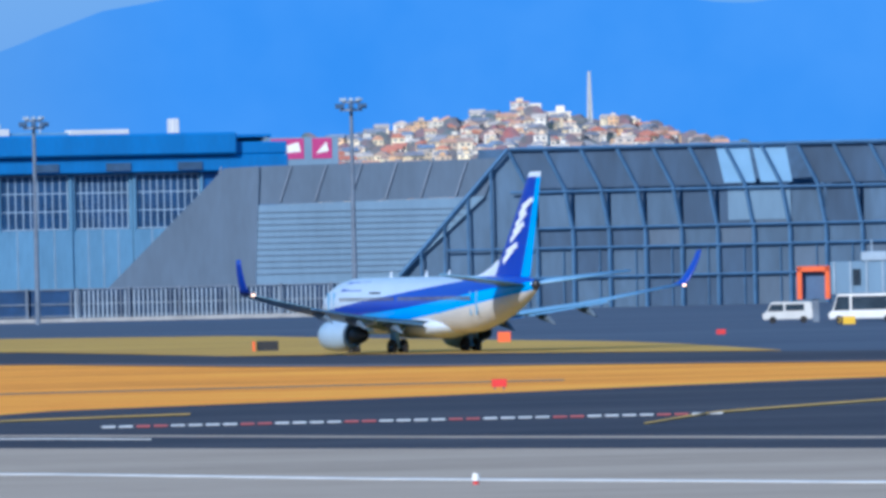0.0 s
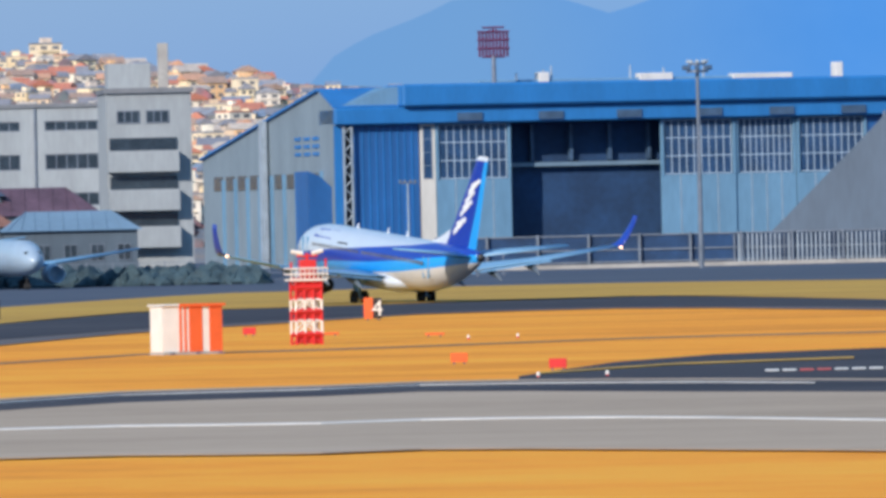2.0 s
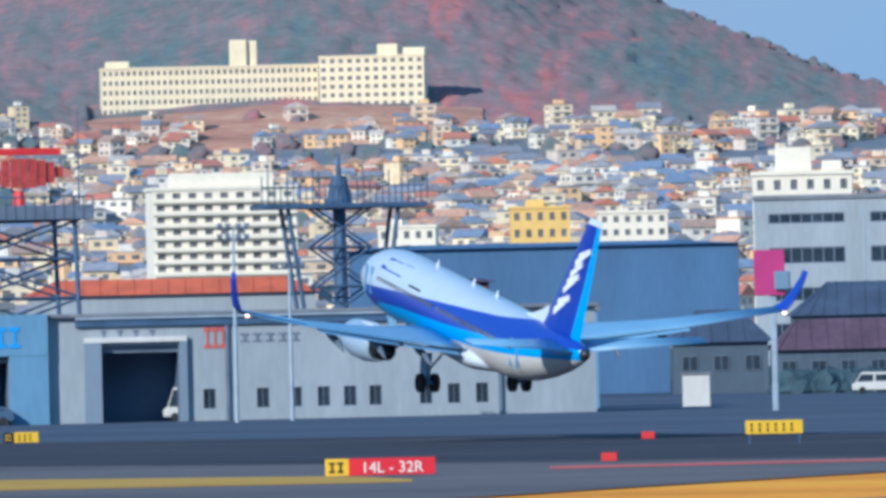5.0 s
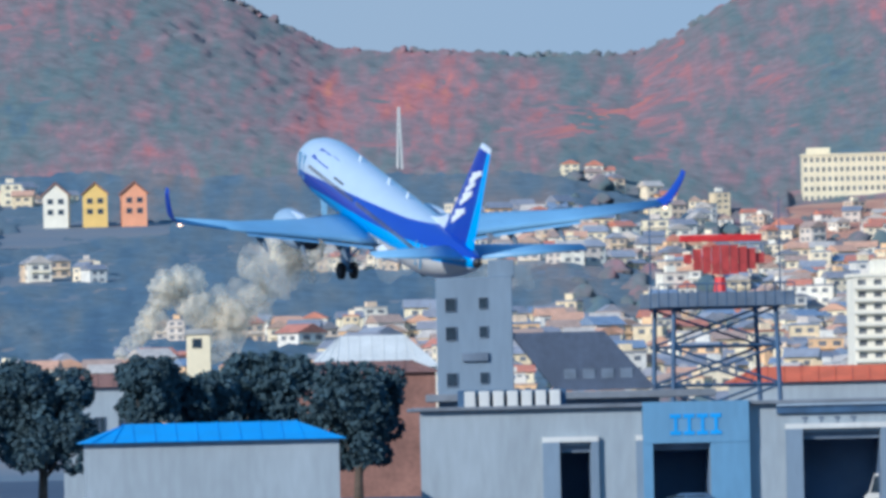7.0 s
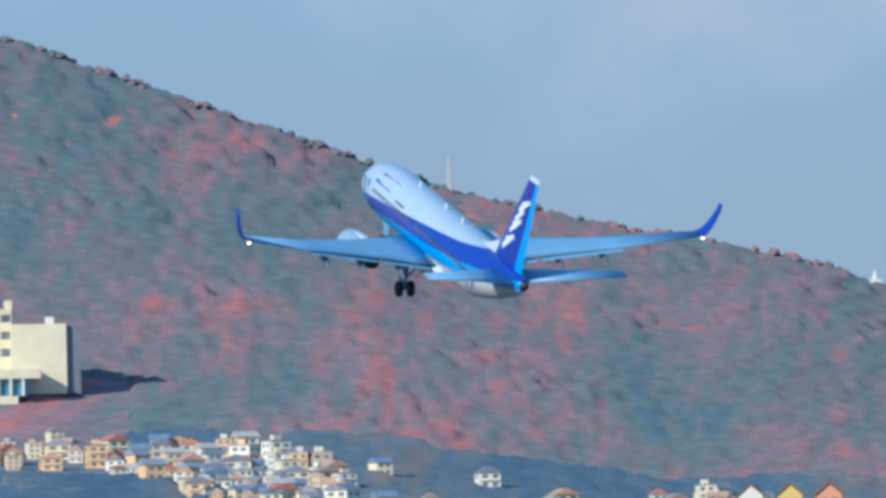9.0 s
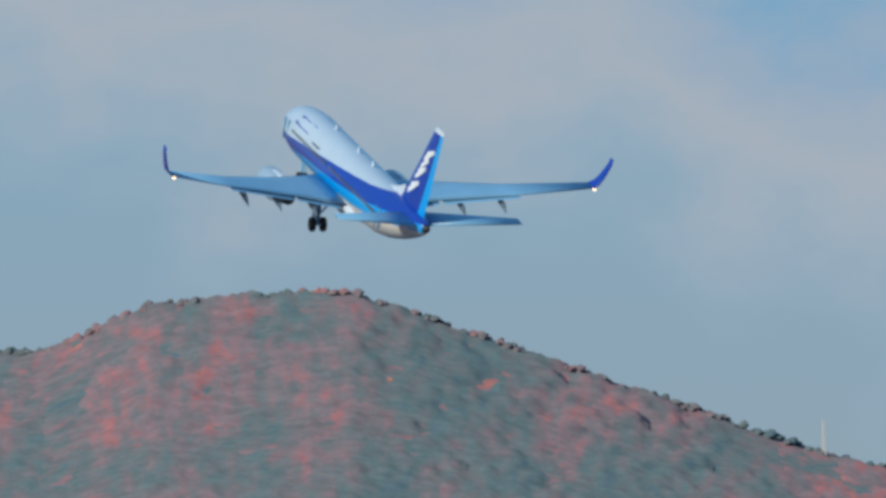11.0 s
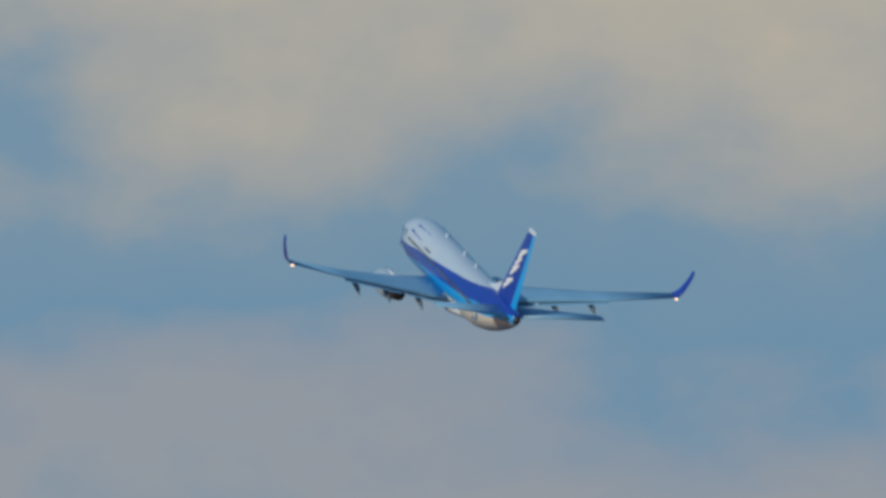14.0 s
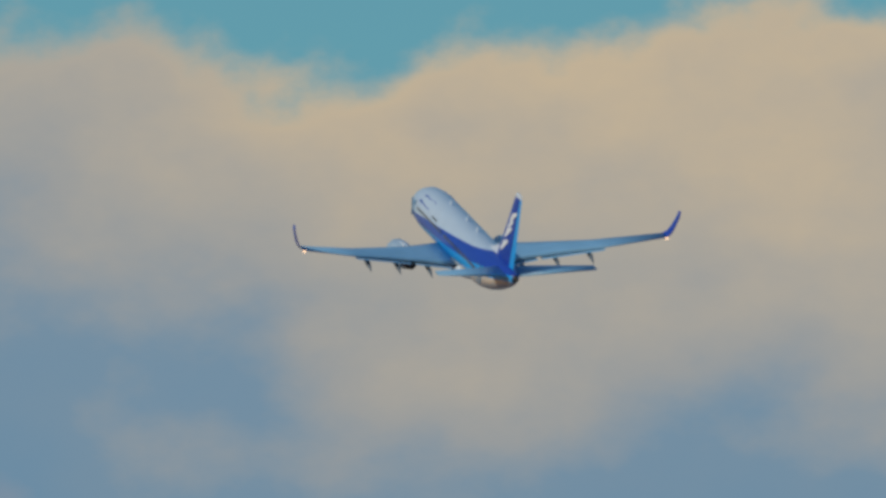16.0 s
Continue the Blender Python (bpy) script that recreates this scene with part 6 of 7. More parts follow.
def radar_tower(azimuth, d, base, red):
    t = empty("radar_tower", facing(azimuth, d, 0, 10), ("red rotating radar on a steel lattice tower" if red else "dark circular navigation antenna on a lattice tower"), "radar tower", "radar towers")
    w = 5.0 if red else 2.6
    legs = [(-w, 0), (w, 0), (-w, 2 * w), (w, 2 * w)] if red else [(-w, 0), (w, 0), (-w, 4), (w, 4)]

    def bar(name, p, q, thick, end=None, sides=4):
        bm = bmesh.new()
        rod(bm, p, q, thick, end, sides)
        part(name, bm, STEEL_DARK, t)

    if not red:
        bar("column", (0, 2, 0), (0, 2, base), 0.8, 0.6, 8)
    for x, y in legs:
        bar("leg", (x, y, 0), (x * (0.9 if red else 2.0), y, base), 0.22, None, 6)
    n_ = 5
    for i in range(n_):
        z0, z1 = base * i / n_, base * (i + 1) / n_
        for y in (legs[0][1], legs[2][1]):
            bar("brace", (-w, y, z0), (w, y, z1), 0.11)
            bar("brace", (w, y, z0), (-w, y, z1), 0.11)
            bar("cross_beam", (-w, y, z1), (w, y, z1), 0.13)
    r = 6.0 if red else 7.8
    deck = part("deck", box(-r, r, -1, 9 if red else 6, base, base + (1.3 if red else 0.45), bevel=0.05), STEEL if red else STEEL_DARK, t, "platform deck")
    m = 14 if red else 26
    for i in range(m + 1):
        x = -r + 2 * r * i / m
        bar("aerial_rod", (x, -1, base), (x, -1, base + (2.0 if red else 3.0 + 0.9 * math.sin(i * 1.7))), 0.06)
    bar("hand_rail", (-r, -1, base + 2.0), (r, -1, base + 2.0), 0.06)
    if red:
        bm = bmesh.new()
        rod(bm, (0, 2, base + 1.3), (0, 2, base + 2.6), 0.6, 0.45, 8)
        part("pedestal", bm, RED, t, "red pedestal")
        red_mesh = material("red_mesh", (0.42, 0.05, 0.045), 0.6, vary=0.25, size=1.5)
        for i in range(9):
            x = -3.2 + i * 0.8
            dz = 2.0 * math.sqrt(max(0.05, 1 - (x / 3.4) ** 2))
            part("reflector_panel", box(x, x + 0.72, 1.2 + 0.06 * x * x, 1.5 + 0.06 * x * x, base + 4.3 - dz * 0.75, base + 4.3 + dz * 0.55), red_mesh, t, "curved red radar reflector panel")
        part("top_beam", box(-3.6, 3.6, 1.0, 1.7, base + 5.7, base + 6.3, bevel=0.05), RED, t, "red top antenna bar")
        for x in (-6, 5.5):
            bm = bmesh.new()
            rod(bm, (x, 3, base), (x, 3, base + 9.5), 0.09, 0.04, 6)
            part("lightning_rod", bm, STEEL_DARK, t)
    else:
        bm = bmesh.new()
        rod(bm, (0, 2, base + 0.4), (0, 2, base + 3.0), 1.3, 0.7, 12)
        rod(bm, (0, 2, base + 3.0), (0, 2, base + 5.2), 0.3, 0.1, 8)
        part("antenna_cone", bm, STEEL_DARK, t)


def slab_block(name, azimuth, d, z, width, depth, height, floors, bays, wall, label, turn=0.0, ratio=0.55, extras=(), balcony=False, below=14):
    """A block whose front has rows of windows."""
    b = empty(name, facing(azimuth, d, z, turn), label, "building")
    fh, bw = height / floors, width / bays
    holes = []
    for f in range(floors):
        for i in range(bays):
            x = -width / 2 + bw * (i + (1 - ratio) / 2)
            holes.append((x, x + bw * ratio, fh * f + fh * 0.32, fh * f + fh * 0.78))
    box_wall(b, "wall", -width / 2, width / 2, 0, height, holes, wall, "", 0.5, -below)
    part("core", box(-width / 2 + 0.02, width / 2 - 0.02, 0.5, depth, -below, height - 0.02), wall, b)
    for h in holes:
        part("window", box(h[0] - 0.02, h[1] + 0.02, 0.30, 0.42, h[2] - 0.02, h[3] + 0.02), FAR_GLASS, b)
    part("roof_edge", box(-width / 2 - 0.3, width / 2 + 0.3, -0.3, depth + 0.3, height, height + 0.6), wall, b)
    if balcony:
        for f in range(floors):
            part("balcony", box(-width / 2, width / 2, -1.0, 0, fh * f - 0.1, fh * f + fh * 0.24), wall, b, "solid balcony band")
    for x0, x1, h in extras:
        part("roof_block", box(x0, x1, 2, depth * 0.7, height + 0.6, height + 0.6 + h, bevel=0.1), wall, b, "roof block")
    return b


SUNNY_CREAM = material("sunny_cream_render", (0.80, 0.70, 0.48), 0.85, vary=0.06, size=0.2, fine=1)
PALE_CREAM = material("pale_cream_render", (0.80, 0.74, 0.60), 0.85, vary=0.06, size=0.2, fine=1)
YELLOW_WALL = material("yellow_render", (0.78, 0.52, 0.16), 0.85, vary=0.08, size=0.3)
SALMON = material("salmon_render", (0.80, 0.36, 0.20), 0.85, vary=0.08, size=0.3)
TEAL_GLASS = material("teal_glass", (0.12, 0.30, 0.42), 0.12, vary=0.25, size=0.2, fine=1)


def hotel():
    d, z = 3935, 84.0
    b = slab_block("hillside_hotel", -11.28, d, z, 75.5, 16, 16.8, 5, 36, SUNNY_CREAM, "long cream hotel with many small windows on the hillside", 3, 0.5, ((-36, -28, 2.2), (7.5, 13, 9.0), (14.2, 16.6, 8.6)))
    slab_block("hotel_wing", -10.46, d - 4, z + 1.5, 36.5, 18, 17.8, 6, 12, SUNNY_CREAM, "cream hotel wing with larger windows on the hillside", -4, 0.5, ((2, 9, 3.8), (11, 18.5, 2.4)))


def hotel_lawn():
    """Bare red-brown bank and lawn that drop away before the hotel."""
    bm = bmesh.new()
    rows = []
    for i in range(25):
        a = -12.0 + 2.1 * i / 24
        drop = 10 * noise.noise((a * 3.0, 0.5, 0.0))
        rows.append([bm.verts.new(spot(a, d, land(a, d) + (1.3 if 0 < k < 6 else -1.5))) for k, d in enumerate([3820 + drop, 3826 + drop, 3845, 3865, 3885, 3905, 3930])])
    for p, q in zip(rows, rows[1:]):
        for k in range(6):
            bm.faces.new((p[k], q[k], q[k + 1], p[k + 1]))
    earth = ground_material("red_bank", (0.34, 0.17, 0.13), (0.50, 0.26, 0.18), (0.60, 0.42, 0.28), 0.05, 0.4)
    tagged(part("hotel_bank", bm, earth, smooth=True), "red-brown bank with dry lawn before the hotel", "ground", kind="structure")


def modern_hall():
    b = empty("glass_office", facing(-20.42, 3950, 143, 6), "curved glass office block with pale floor bands and red panels", "building")
    for f in range(5):
        z = f * 6.6
        x0 = -31.5 + (5 - f) * 1.3
        x1 = 31.5 - max(0, (2 - f)) * 9.0
        part("glazing", box(x0 + 0.5, x1 - 0.5, 0.8, 18, z + 1.5, z + 6.6), TEAL_GLASS, b, "blue-green glazing")
        part("floor_band", box(x0, x1, 0, 18.5, z, z + 1.5, bevel=0.1), PALE_CREAM, b, "pale floor band")
        n_ = int((x1 - x0) / 4.4)
        for i in range(n_):
            x = x0 + 2 + i * 4.4
            part("mullion", box(x, x + 0.5, 0.5, 0.8, z + 1.5, z + 6.6), STEEL_PALE if (i + f) % 3 else PALE_CREAM, b)
    for x, f in ((-26, 3), (-28.5, 2), (-26.5, 1), (3, 2), (-11, 1), (-5, 1), (-5.5, 0)):
        part("red_panel", box(x, x + 2.6, 0.3, 0.8, f * 6.6 + 1.6, f * 6.6 + 6.5), RED, b, "red facade panel")
    part("roof_band", box(-31.5, 32, 0, 18.5, 33, 38.5, bevel=0.15), PALE_CREAM, b, "deep pale roof band")
    rnd = random.Random(4)
    for i in range(9):
        x = -22 + i * 3.6
        part("roof_unit", box(x, x + rnd.uniform(1, 2.4), 3, 6, 38.5, 38.5 + rnd.uniform(0.8, 2.0), bevel=0.1), WHITE_WALL, b)
    part("base", box(-30, 22, 0.9, 18, -25, 0), PALE_CREAM, b)
    slab_block("terrace_block", -19.6, 3950, 146, 35, 14, 18, 3, 9, SUNNY_CREAM, "cream terraced block with ribbon windows on the hillside", 3, 0.86, ((-12, -10.8, 2), (-9, -7.8, 2), (-6, -4.8, 2), (-3, -1.8, 2), (11, 13, 2.5), (15.5, 18, 3)))
    e = empty("terrace_hall", facing(-19.2, 3948, 144.5, 3), "blank cream hall on the hillside terrace", "building")
    part("wall", box(-10.5, 9, 0, 14, -10, 14.5), SUNNY_CREAM, e)
    part("roof_unit", box(2, 5, 3, 6, 14.5, 17, bevel=0.1), PALE_CREAM, e)
    # grey end block paints the hall's shaded right end
    part("side_wall", box(9.02, 14, 2, 12, -10, 14), ROOF_GREY, e)
    t = empty("terrace_deck", facing(-19.9, 3930, 135.5, 3), "long cream retaining terrace with a colonnade", "terrace")
    part("deck", box(-50, 48, 0, 30, 4, 7.5, bevel=0.1), SUNNY_CREAM, t)
    part("lower_wall", box(-50, 40, 0.5, 30, -14, -2), SUNNY_CREAM, t)
    part("shadow_gap", box(-50, 44, 2, 30, -2, 4), TEAL_GLASS, t, "recessed glazing")
    for i in range(22):
        x = -49 + i * 4.3
        part("column", box(x, x + 0.9, 0.2, 1.2, -2, 4), PALE_CREAM, t)


def tree(azimuth, d, height, width, seed, narrow=False):
    rnd = random.Random(seed)
    t = empty("broadleaf_tree", facing(azimuth, d), "dense dark evergreen tree behind the low roofs", "tree", "trees behind the roofs")
    bm = bmesh.new()
    rod(bm, (0, 0, 0), (0.2, 0, height * 0.45), 0.45, 0.28, 8)
    for i in range(6):
        a = i * 1.05
        rod(bm, (0.1, 0, height * (0.25 + 0.03 * i)), (math.cos(a) * width * 0.3, math.sin(a) * width * 0.3, height * (0.5 + 0.05 * i)), 0.16, 0.05, 5)
    part("trunk", bm, material("bark", (0.09, 0.07, 0.055), 0.9, vary=0.3, size=2), t)
    tpl = bmesh.new()
    v4 = [tpl.verts.new(p) for p in ((-0.5, 0, -0.3), (0.5, 0.1, -0.25), (0.4, -0.1, 0.35), (-0.45, 0.05, 0.3))]
    tpl.faces.new(v4)
    tv, tf, tm = template_of(tpl)
    co, cnt = [], 0
    centres = [(rnd.gauss(0, 0.24) * width, rnd.gauss(0, 0.24) * width, height * (0.36 + 0.55 * rnd.random() ** 0.8)) for _ in range(60)]
    for cx, cy, cz in centres:
        h = (cz / height - 0.55) / 0.5
        lim = width * 0.5 * math.sqrt(max(0.05, 1 - h * h)) * (0.8 if narrow else 1)
        r = math.hypot(cx, cy)
        if r > lim:
            cx, cy = cx * lim / r, cy * lim / r
        rad = width * rnd.uniform(0.12, 0.2)
        for _ in range(170):
            q = Vector((rnd.gauss(0, 1), rnd.gauss(0, 1), rnd.gauss(0, 1))).normalized() * rad * rnd.uniform(0.7, 1.05)
            turn = Euler((rnd.uniform(-1, 1), rnd.uniform(-1, 1), rnd.uniform(0, 6.28))).to_matrix()
            s = rnd.uniform(0.32, 0.62)
            for p in tv:
                co.append(tuple(turn @ (Vector(p) * s) + q + Vector((cx, cy, cz))))
            cnt += 1
    me = bpy.data.meshes.new("crown")
    me.from_pydata(co, [], [(4 * i, 4 * i + 1, 4 * i + 2, 4 * i + 3) for i in range(cnt)])
    me.materials.append(EVERGREEN)
    part("crown", me, EVERGREEN, t, "dense dark green crown")


# leaf green lifted and blued: distance haze put into the colour
EVERGREEN = material("hazed_evergreen", (0.034, 0.068, 0.088), 0.8, vary=0.3, size=0.5, fine=3)


def smoke_material(alpha):
    m = bpy.data.materials.new("smoke_vapour")
    m.use_nodes = True
    n, l = m.node_tree.nodes, m.node_tree.links
    n.remove(n["Principled BSDF"])
    soft, front, clear, both, out = [n.new("ShaderNodeBsdfTranslucent"), n.new("ShaderNodeBsdfDiffuse"), n.new("ShaderNodeBsdfTransparent"), n.new("ShaderNodeMixShader"), n.new("ShaderNodeMixShader")]
    soft.inputs["Color"].default_value = front.inputs["Color"].default_value = (0.95, 0.88, 0.74, 1)
    l.new(soft.outputs[0], both.inputs[1])
    l.new(front.outputs[0], both.inputs[2])
    co = n.new("ShaderNodeTexCoord")
    t = n.new("ShaderNodeTexNoise")
    t.inputs["Scale"].default_value, t.inputs["Detail"].default_value = 0.35, 4
    l.new(co.outputs["Object"], t.inputs["Vector"])
    r = n.new("ShaderNodeMapRange")
    r.inputs["From Min"].default_value, r.inputs["From Max"].default_value = 0.38, 0.65
    r.inputs["To Min"].default_value, r.inputs["To Max"].default_value = alpha * 0.3, alpha
    l.new(t.outputs["Fac"], r.inputs["Value"])
    l.new(r.outputs["Result"], out.inputs[0])
    l.new(clear.outputs[0], out.inputs[1])
    l.new(both.outputs[0], out.inputs[2])
    l.new(out.outputs[0], n["Material Output"].inputs["Surface"])
    return m


def smoke():
    """Vapour that curls up from the stack and thins out down wind, in puffs."""
    rnd = random.Random(21)
    s = empty("smoke_plume", facing(-15.05, 1260, 14), "pale vapour plume curling from a chimney", "smoke")
    mats = [smoke_material(a) for a in (0.5, 0.32, 0.15)]
    path = [(-6, 2.5), (-3.5, 3.5), (-1.8, 5.5), (-1.2, 8.0), (0, 9.8), (2.2, 9.2), (4.2, 6.8), (6.3, 5.2), (8.2, 6.2), (10.2, 9.0), (12.0, 11.5), (14.5, 12.8), (18, 13.5), (22, 14.5), (27, 14), (33, 12), (38, 9.5)]
    puffs = []
    for i, (x, z) in enumerate(path):
        n_ = 3 if i < 8 else 2 if i < 12 else 1
        for j in range(n_):
            u = i + j / n_
            a, b = path[min(i, len(path) - 1)], path[min(i + 1, len(path) - 1)]
            f = j / n_
            r = 0.7 + 0.22 * u
            puffs.append((a[0] + (b[0] - a[0]) * f + rnd.gauss(0, r * 0.35), rnd.gauss(0, 1.5), a[1] + (b[1] - a[1]) * f + rnd.gauss(0, r * 0.35), r * rnd.uniform(0.6, 1.1), 0 if u < 8 else 1 if u < 11 else 2))
    out = []
    for x, y, z, r, k in puffs:
        bm = bmesh.new()
        bmesh.ops.create_icosphere(bm, subdivisions=3, radius=r)
        for v in bm.verts:
            v.co *= 1 + 0.9 * noise.noise(v.co * (1.7 / r) + Vector((x, z, 0)))
        p = part("puff", bm, mats[k], s, at=pose(x, y, z), smooth=True)
        out.append((p, x, y, z, k))
    return out


def parked_jet():
    j = empty("parked_jet", facing(-5.62, 1195, 0, -76), "white parked jet with a red tail fin on the apron", "aircraft")
    st = [(16.2, 3.0, 0.1), (15.6, 3.05, 0.8), (14.4, 3.2, 1.35), (12, 3.4, 1.8), (8, 3.4, 1.88), (-6, 3.4, 1.88), (-10, 3.7, 1.5), (-14, 4.4, 0.7), (-16, 4.8, 0.2)]
    part("fuselage", loft([ring(x, 0, z, r, r * 1.04, 24) for x, z, r in st]), COWL_PAINT, j, smooth=True)
    part("fin", panel([(5.0, -9.8, -14.9, 0, 0.4), (12.4, -15.2, -17.0, 0, 0.2)], True), SIGN_RED, j, "red tail fin")
    for s in (1, -1):
        part("wing", panel([(s * 1.5, 5.0, -3.2, 2.3, 0.9), (s * 6, 2.2, -3.4, 2.8, 0.5), (s * 17, -4.5, -6.0, 4.1, 0.2)]), SKY_TINTED_GREY, j, smooth=True)
        part("tailplane", panel([(s * 0.4, -12, -15.3, 4.9, 0.4), (s * 7, -15.4, -16.8, 5.6, 0.15)]), SKY_TINTED_GREY, j)
        part("engine", loft([ring(x, s * 4.8, 1.6, r, r, 20) for x, r in ((4.9, 0.7), (6.3, 0.8), (6.4, 0.95), (5, 1.08), (3, 0.9), (2.2, 0.6))]), COWL_PAINT, j, smooth=True)
        bm = bmesh.new()
        rod(bm, (-0.3, s * 2.8, 0.5), (-0.3, s * 2.8, 2.4), 0.14)
        rod(bm, (-0.3, s * 2.8 - 0.5, 0.55), (-0.3, s * 2.8 + 0.5, 0.55), 0.55, sides=14)
        part("main_gear", bm, RUBBER, j)
    bm = bmesh.new()
    rod(bm, (12.2, 0, 0.3), (12.2, 0, 2), 0.1)
    rod(bm, (12.2, -0.3, 0.35), (12.2, 0.3, 0.35), 0.35, sides=12)
    part("nose_gear", bm, RUBBER, j)
    part("cockpit_window", box(14.6, 15.1, -0.9, 0.9, 3.75, 4.1, bevel=0.05), GLASS, j, "dark cockpit glazing")


def vehicle(azimuth, d, kind, turn, paint, label):
    v = empty("service_van" if kind == "van" else "truck" if kind == "truck" else "car", facing(azimuth, d, 0.04, turn), label, kind, "apron vehicles")
    L, H_, W = {"van": (4.6, 1.95, 1.8), "truck": (6.2, 2.6, 2.2), "car": (4.3, 1.45, 1.7)}[kind]
    out = [(-L / 2, 0.35), (L / 2, 0.35), (L / 2, 0.95), (L / 2 - (0.3 if kind != "car" else 1.0), 1.05), (L / 2 - (0.8 if kind != "car" else 1.5), H_), (-L / 2 + (0.1 if kind != "car" else 0.7), H_), (-L / 2, 1.0)]
    bm = prism(out, 0, W)
    bmesh.ops.bevel(bm, geom=list(bm.edges), offset=0.07, segments=2, affect="EDGES")
    body = part("body", bm, paint, v)
    part("windscreen", prism([(L / 2 - 0.42, 1.12), (L / 2 - 0.80, H_ - 0.18), (L / 2 - 1.9, H_ - 0.18), (L / 2 - 1.9, 1.12)], -0.02, W + 0.02), GLASS, body, "dark side and front glass")
    part("side_window", box(-L / 2 + 0.8, L / 2 - 2.1, -0.02, W + 0.02, 1.15, H_ - 0.2), GLASS, body)
    for x in (-L / 2 + 0.85, L / 2 - 0.9):
        for y in (0.08, W - 0.08):
            bm = bmesh.new()
            rod(bm, (x, y - 0.1, 0.33), (x, y + 0.1, 0.33), 0.33, sides=14)
            part("wheel", bm, RUBBER, v)
    for y in (0.2, W - 0.45):
        part("headlight", box(L / 2 - 0.03, L / 2 + 0.03, y, y + 0.25, 0.65, 0.85), SIGN_WHITE, v)


def boarding_bridge():
    b = empty("boarding_bridge", facing(1.79, 1050, 0, 0), "white boarding bridge with an orange mouth frame", "boarding bridge")
    bm = bmesh.new()
    cuboid(bm, 0, 0.45, 0, 1.5, 2.2, 5.2)
    cuboid(bm, 2.6, 3.05, 0, 1.5, 2.2, 5.2)
    cuboid(bm, 0, 3.05, 0, 1.5, 4.75, 5.25)
    part("mouth_frame", bm, ORANGE, b, "orange mouth frame")
    part("mouth_inside", box(0.45, 2.6, 0.8, 1.4, 2.2, 4.75), INSIDE_SHADE, b)
    part("tunnel", box(3.1, 24, 0.2, 3.0, 2.6, 5.6, bevel=0.05), GREY_PALE, b, "pale corrugated tunnel")
    for i in range(14):
        x = 3.4 + i * 1.5
        part("rib", box(x, x + 0.15, 0.1, 0.2, 2.6, 5.6), STEEL_PALE, b)
    for x in (5.2, 9.4):
        part("tunnel_window", box(x, x + 0.7, 0.08, 0.18, 3.4, 4.9), GLASS, b)
        bm = bmesh.new()
        rod(bm, (x + 1.8, 1, 5.6), (x + 1.8, 1, 7.6), 0.12, 0.06)
        part("mast", bm, STEEL_PALE, b)
    part("rotunda", box(6.0, 8.5, 0.0, 3.2, 5.6, 6.5, bevel=0.1), STEEL_PALE, b)
    for x in (1.4, 9, 18):
        part("support", box(x, x + 0.6, 1, 1.8, 0, 2.6), STEEL, b)


def shrub_row():
    rnd = random.Random(31)
    bm = bmesh.new()
    bmesh.ops.create_icosphere(bm, subdivisions=2, radius=0.5)
    for v in bm.verts:
        v.co *= 1 + 0.8 * noise.noise(v.co * 5.1)
    tv, tf, tm = template_of(bm)
    for lo, hi, dist, m, label in ((-8.4, -6.2, 1048, EVERGREEN, "low dark hedge in front of the sheds"), (-10, -4.3, 1217, EVERGREEN, "low dark hedge along the apron edge"), (-7.2, -6.4, 1036, material("red_shrub", (0.20, 0.05, 0.05), 0.9, vary=0.4, size=1), "low red shrubs along the apron edge")):
        places = []
        for i in range(1200 if m is EVERGREEN else 160):
            a = rnd.uniform(lo, hi)
            p = spot(a, dist + rnd.uniform(-6, 6), 0.3)
            s = rnd.uniform(1.4, 3.4)
            places.append((p.x, p.y, p.z, rnd.uniform(0, 6), s, s, s * rnd.uniform(0.7, 1.3)))
        co, k, nv = scatter("", tv, tf, tm, None, places, "", "")
        joined("shrubs", co, (tf, k, nv), tm, [m], label, "shrubs")


def mesh_fence():
    f = empty("boundary_fence", facing(-6.2, 1226, 0, 0), "grey wire boundary fence with posts behind the apron", "fence")
    for i in range(46):
        x = -62 + i * 2.9
        part("post", box(x, x + 0.12, 0, 0.12, 0, 2.6), STEEL, f)
    for z in (0.3, 1.0, 1.7, 2.4):
        part("wire", box(-62, 69, 0.03, 0.09, z, z + 0.05), STEEL, f)


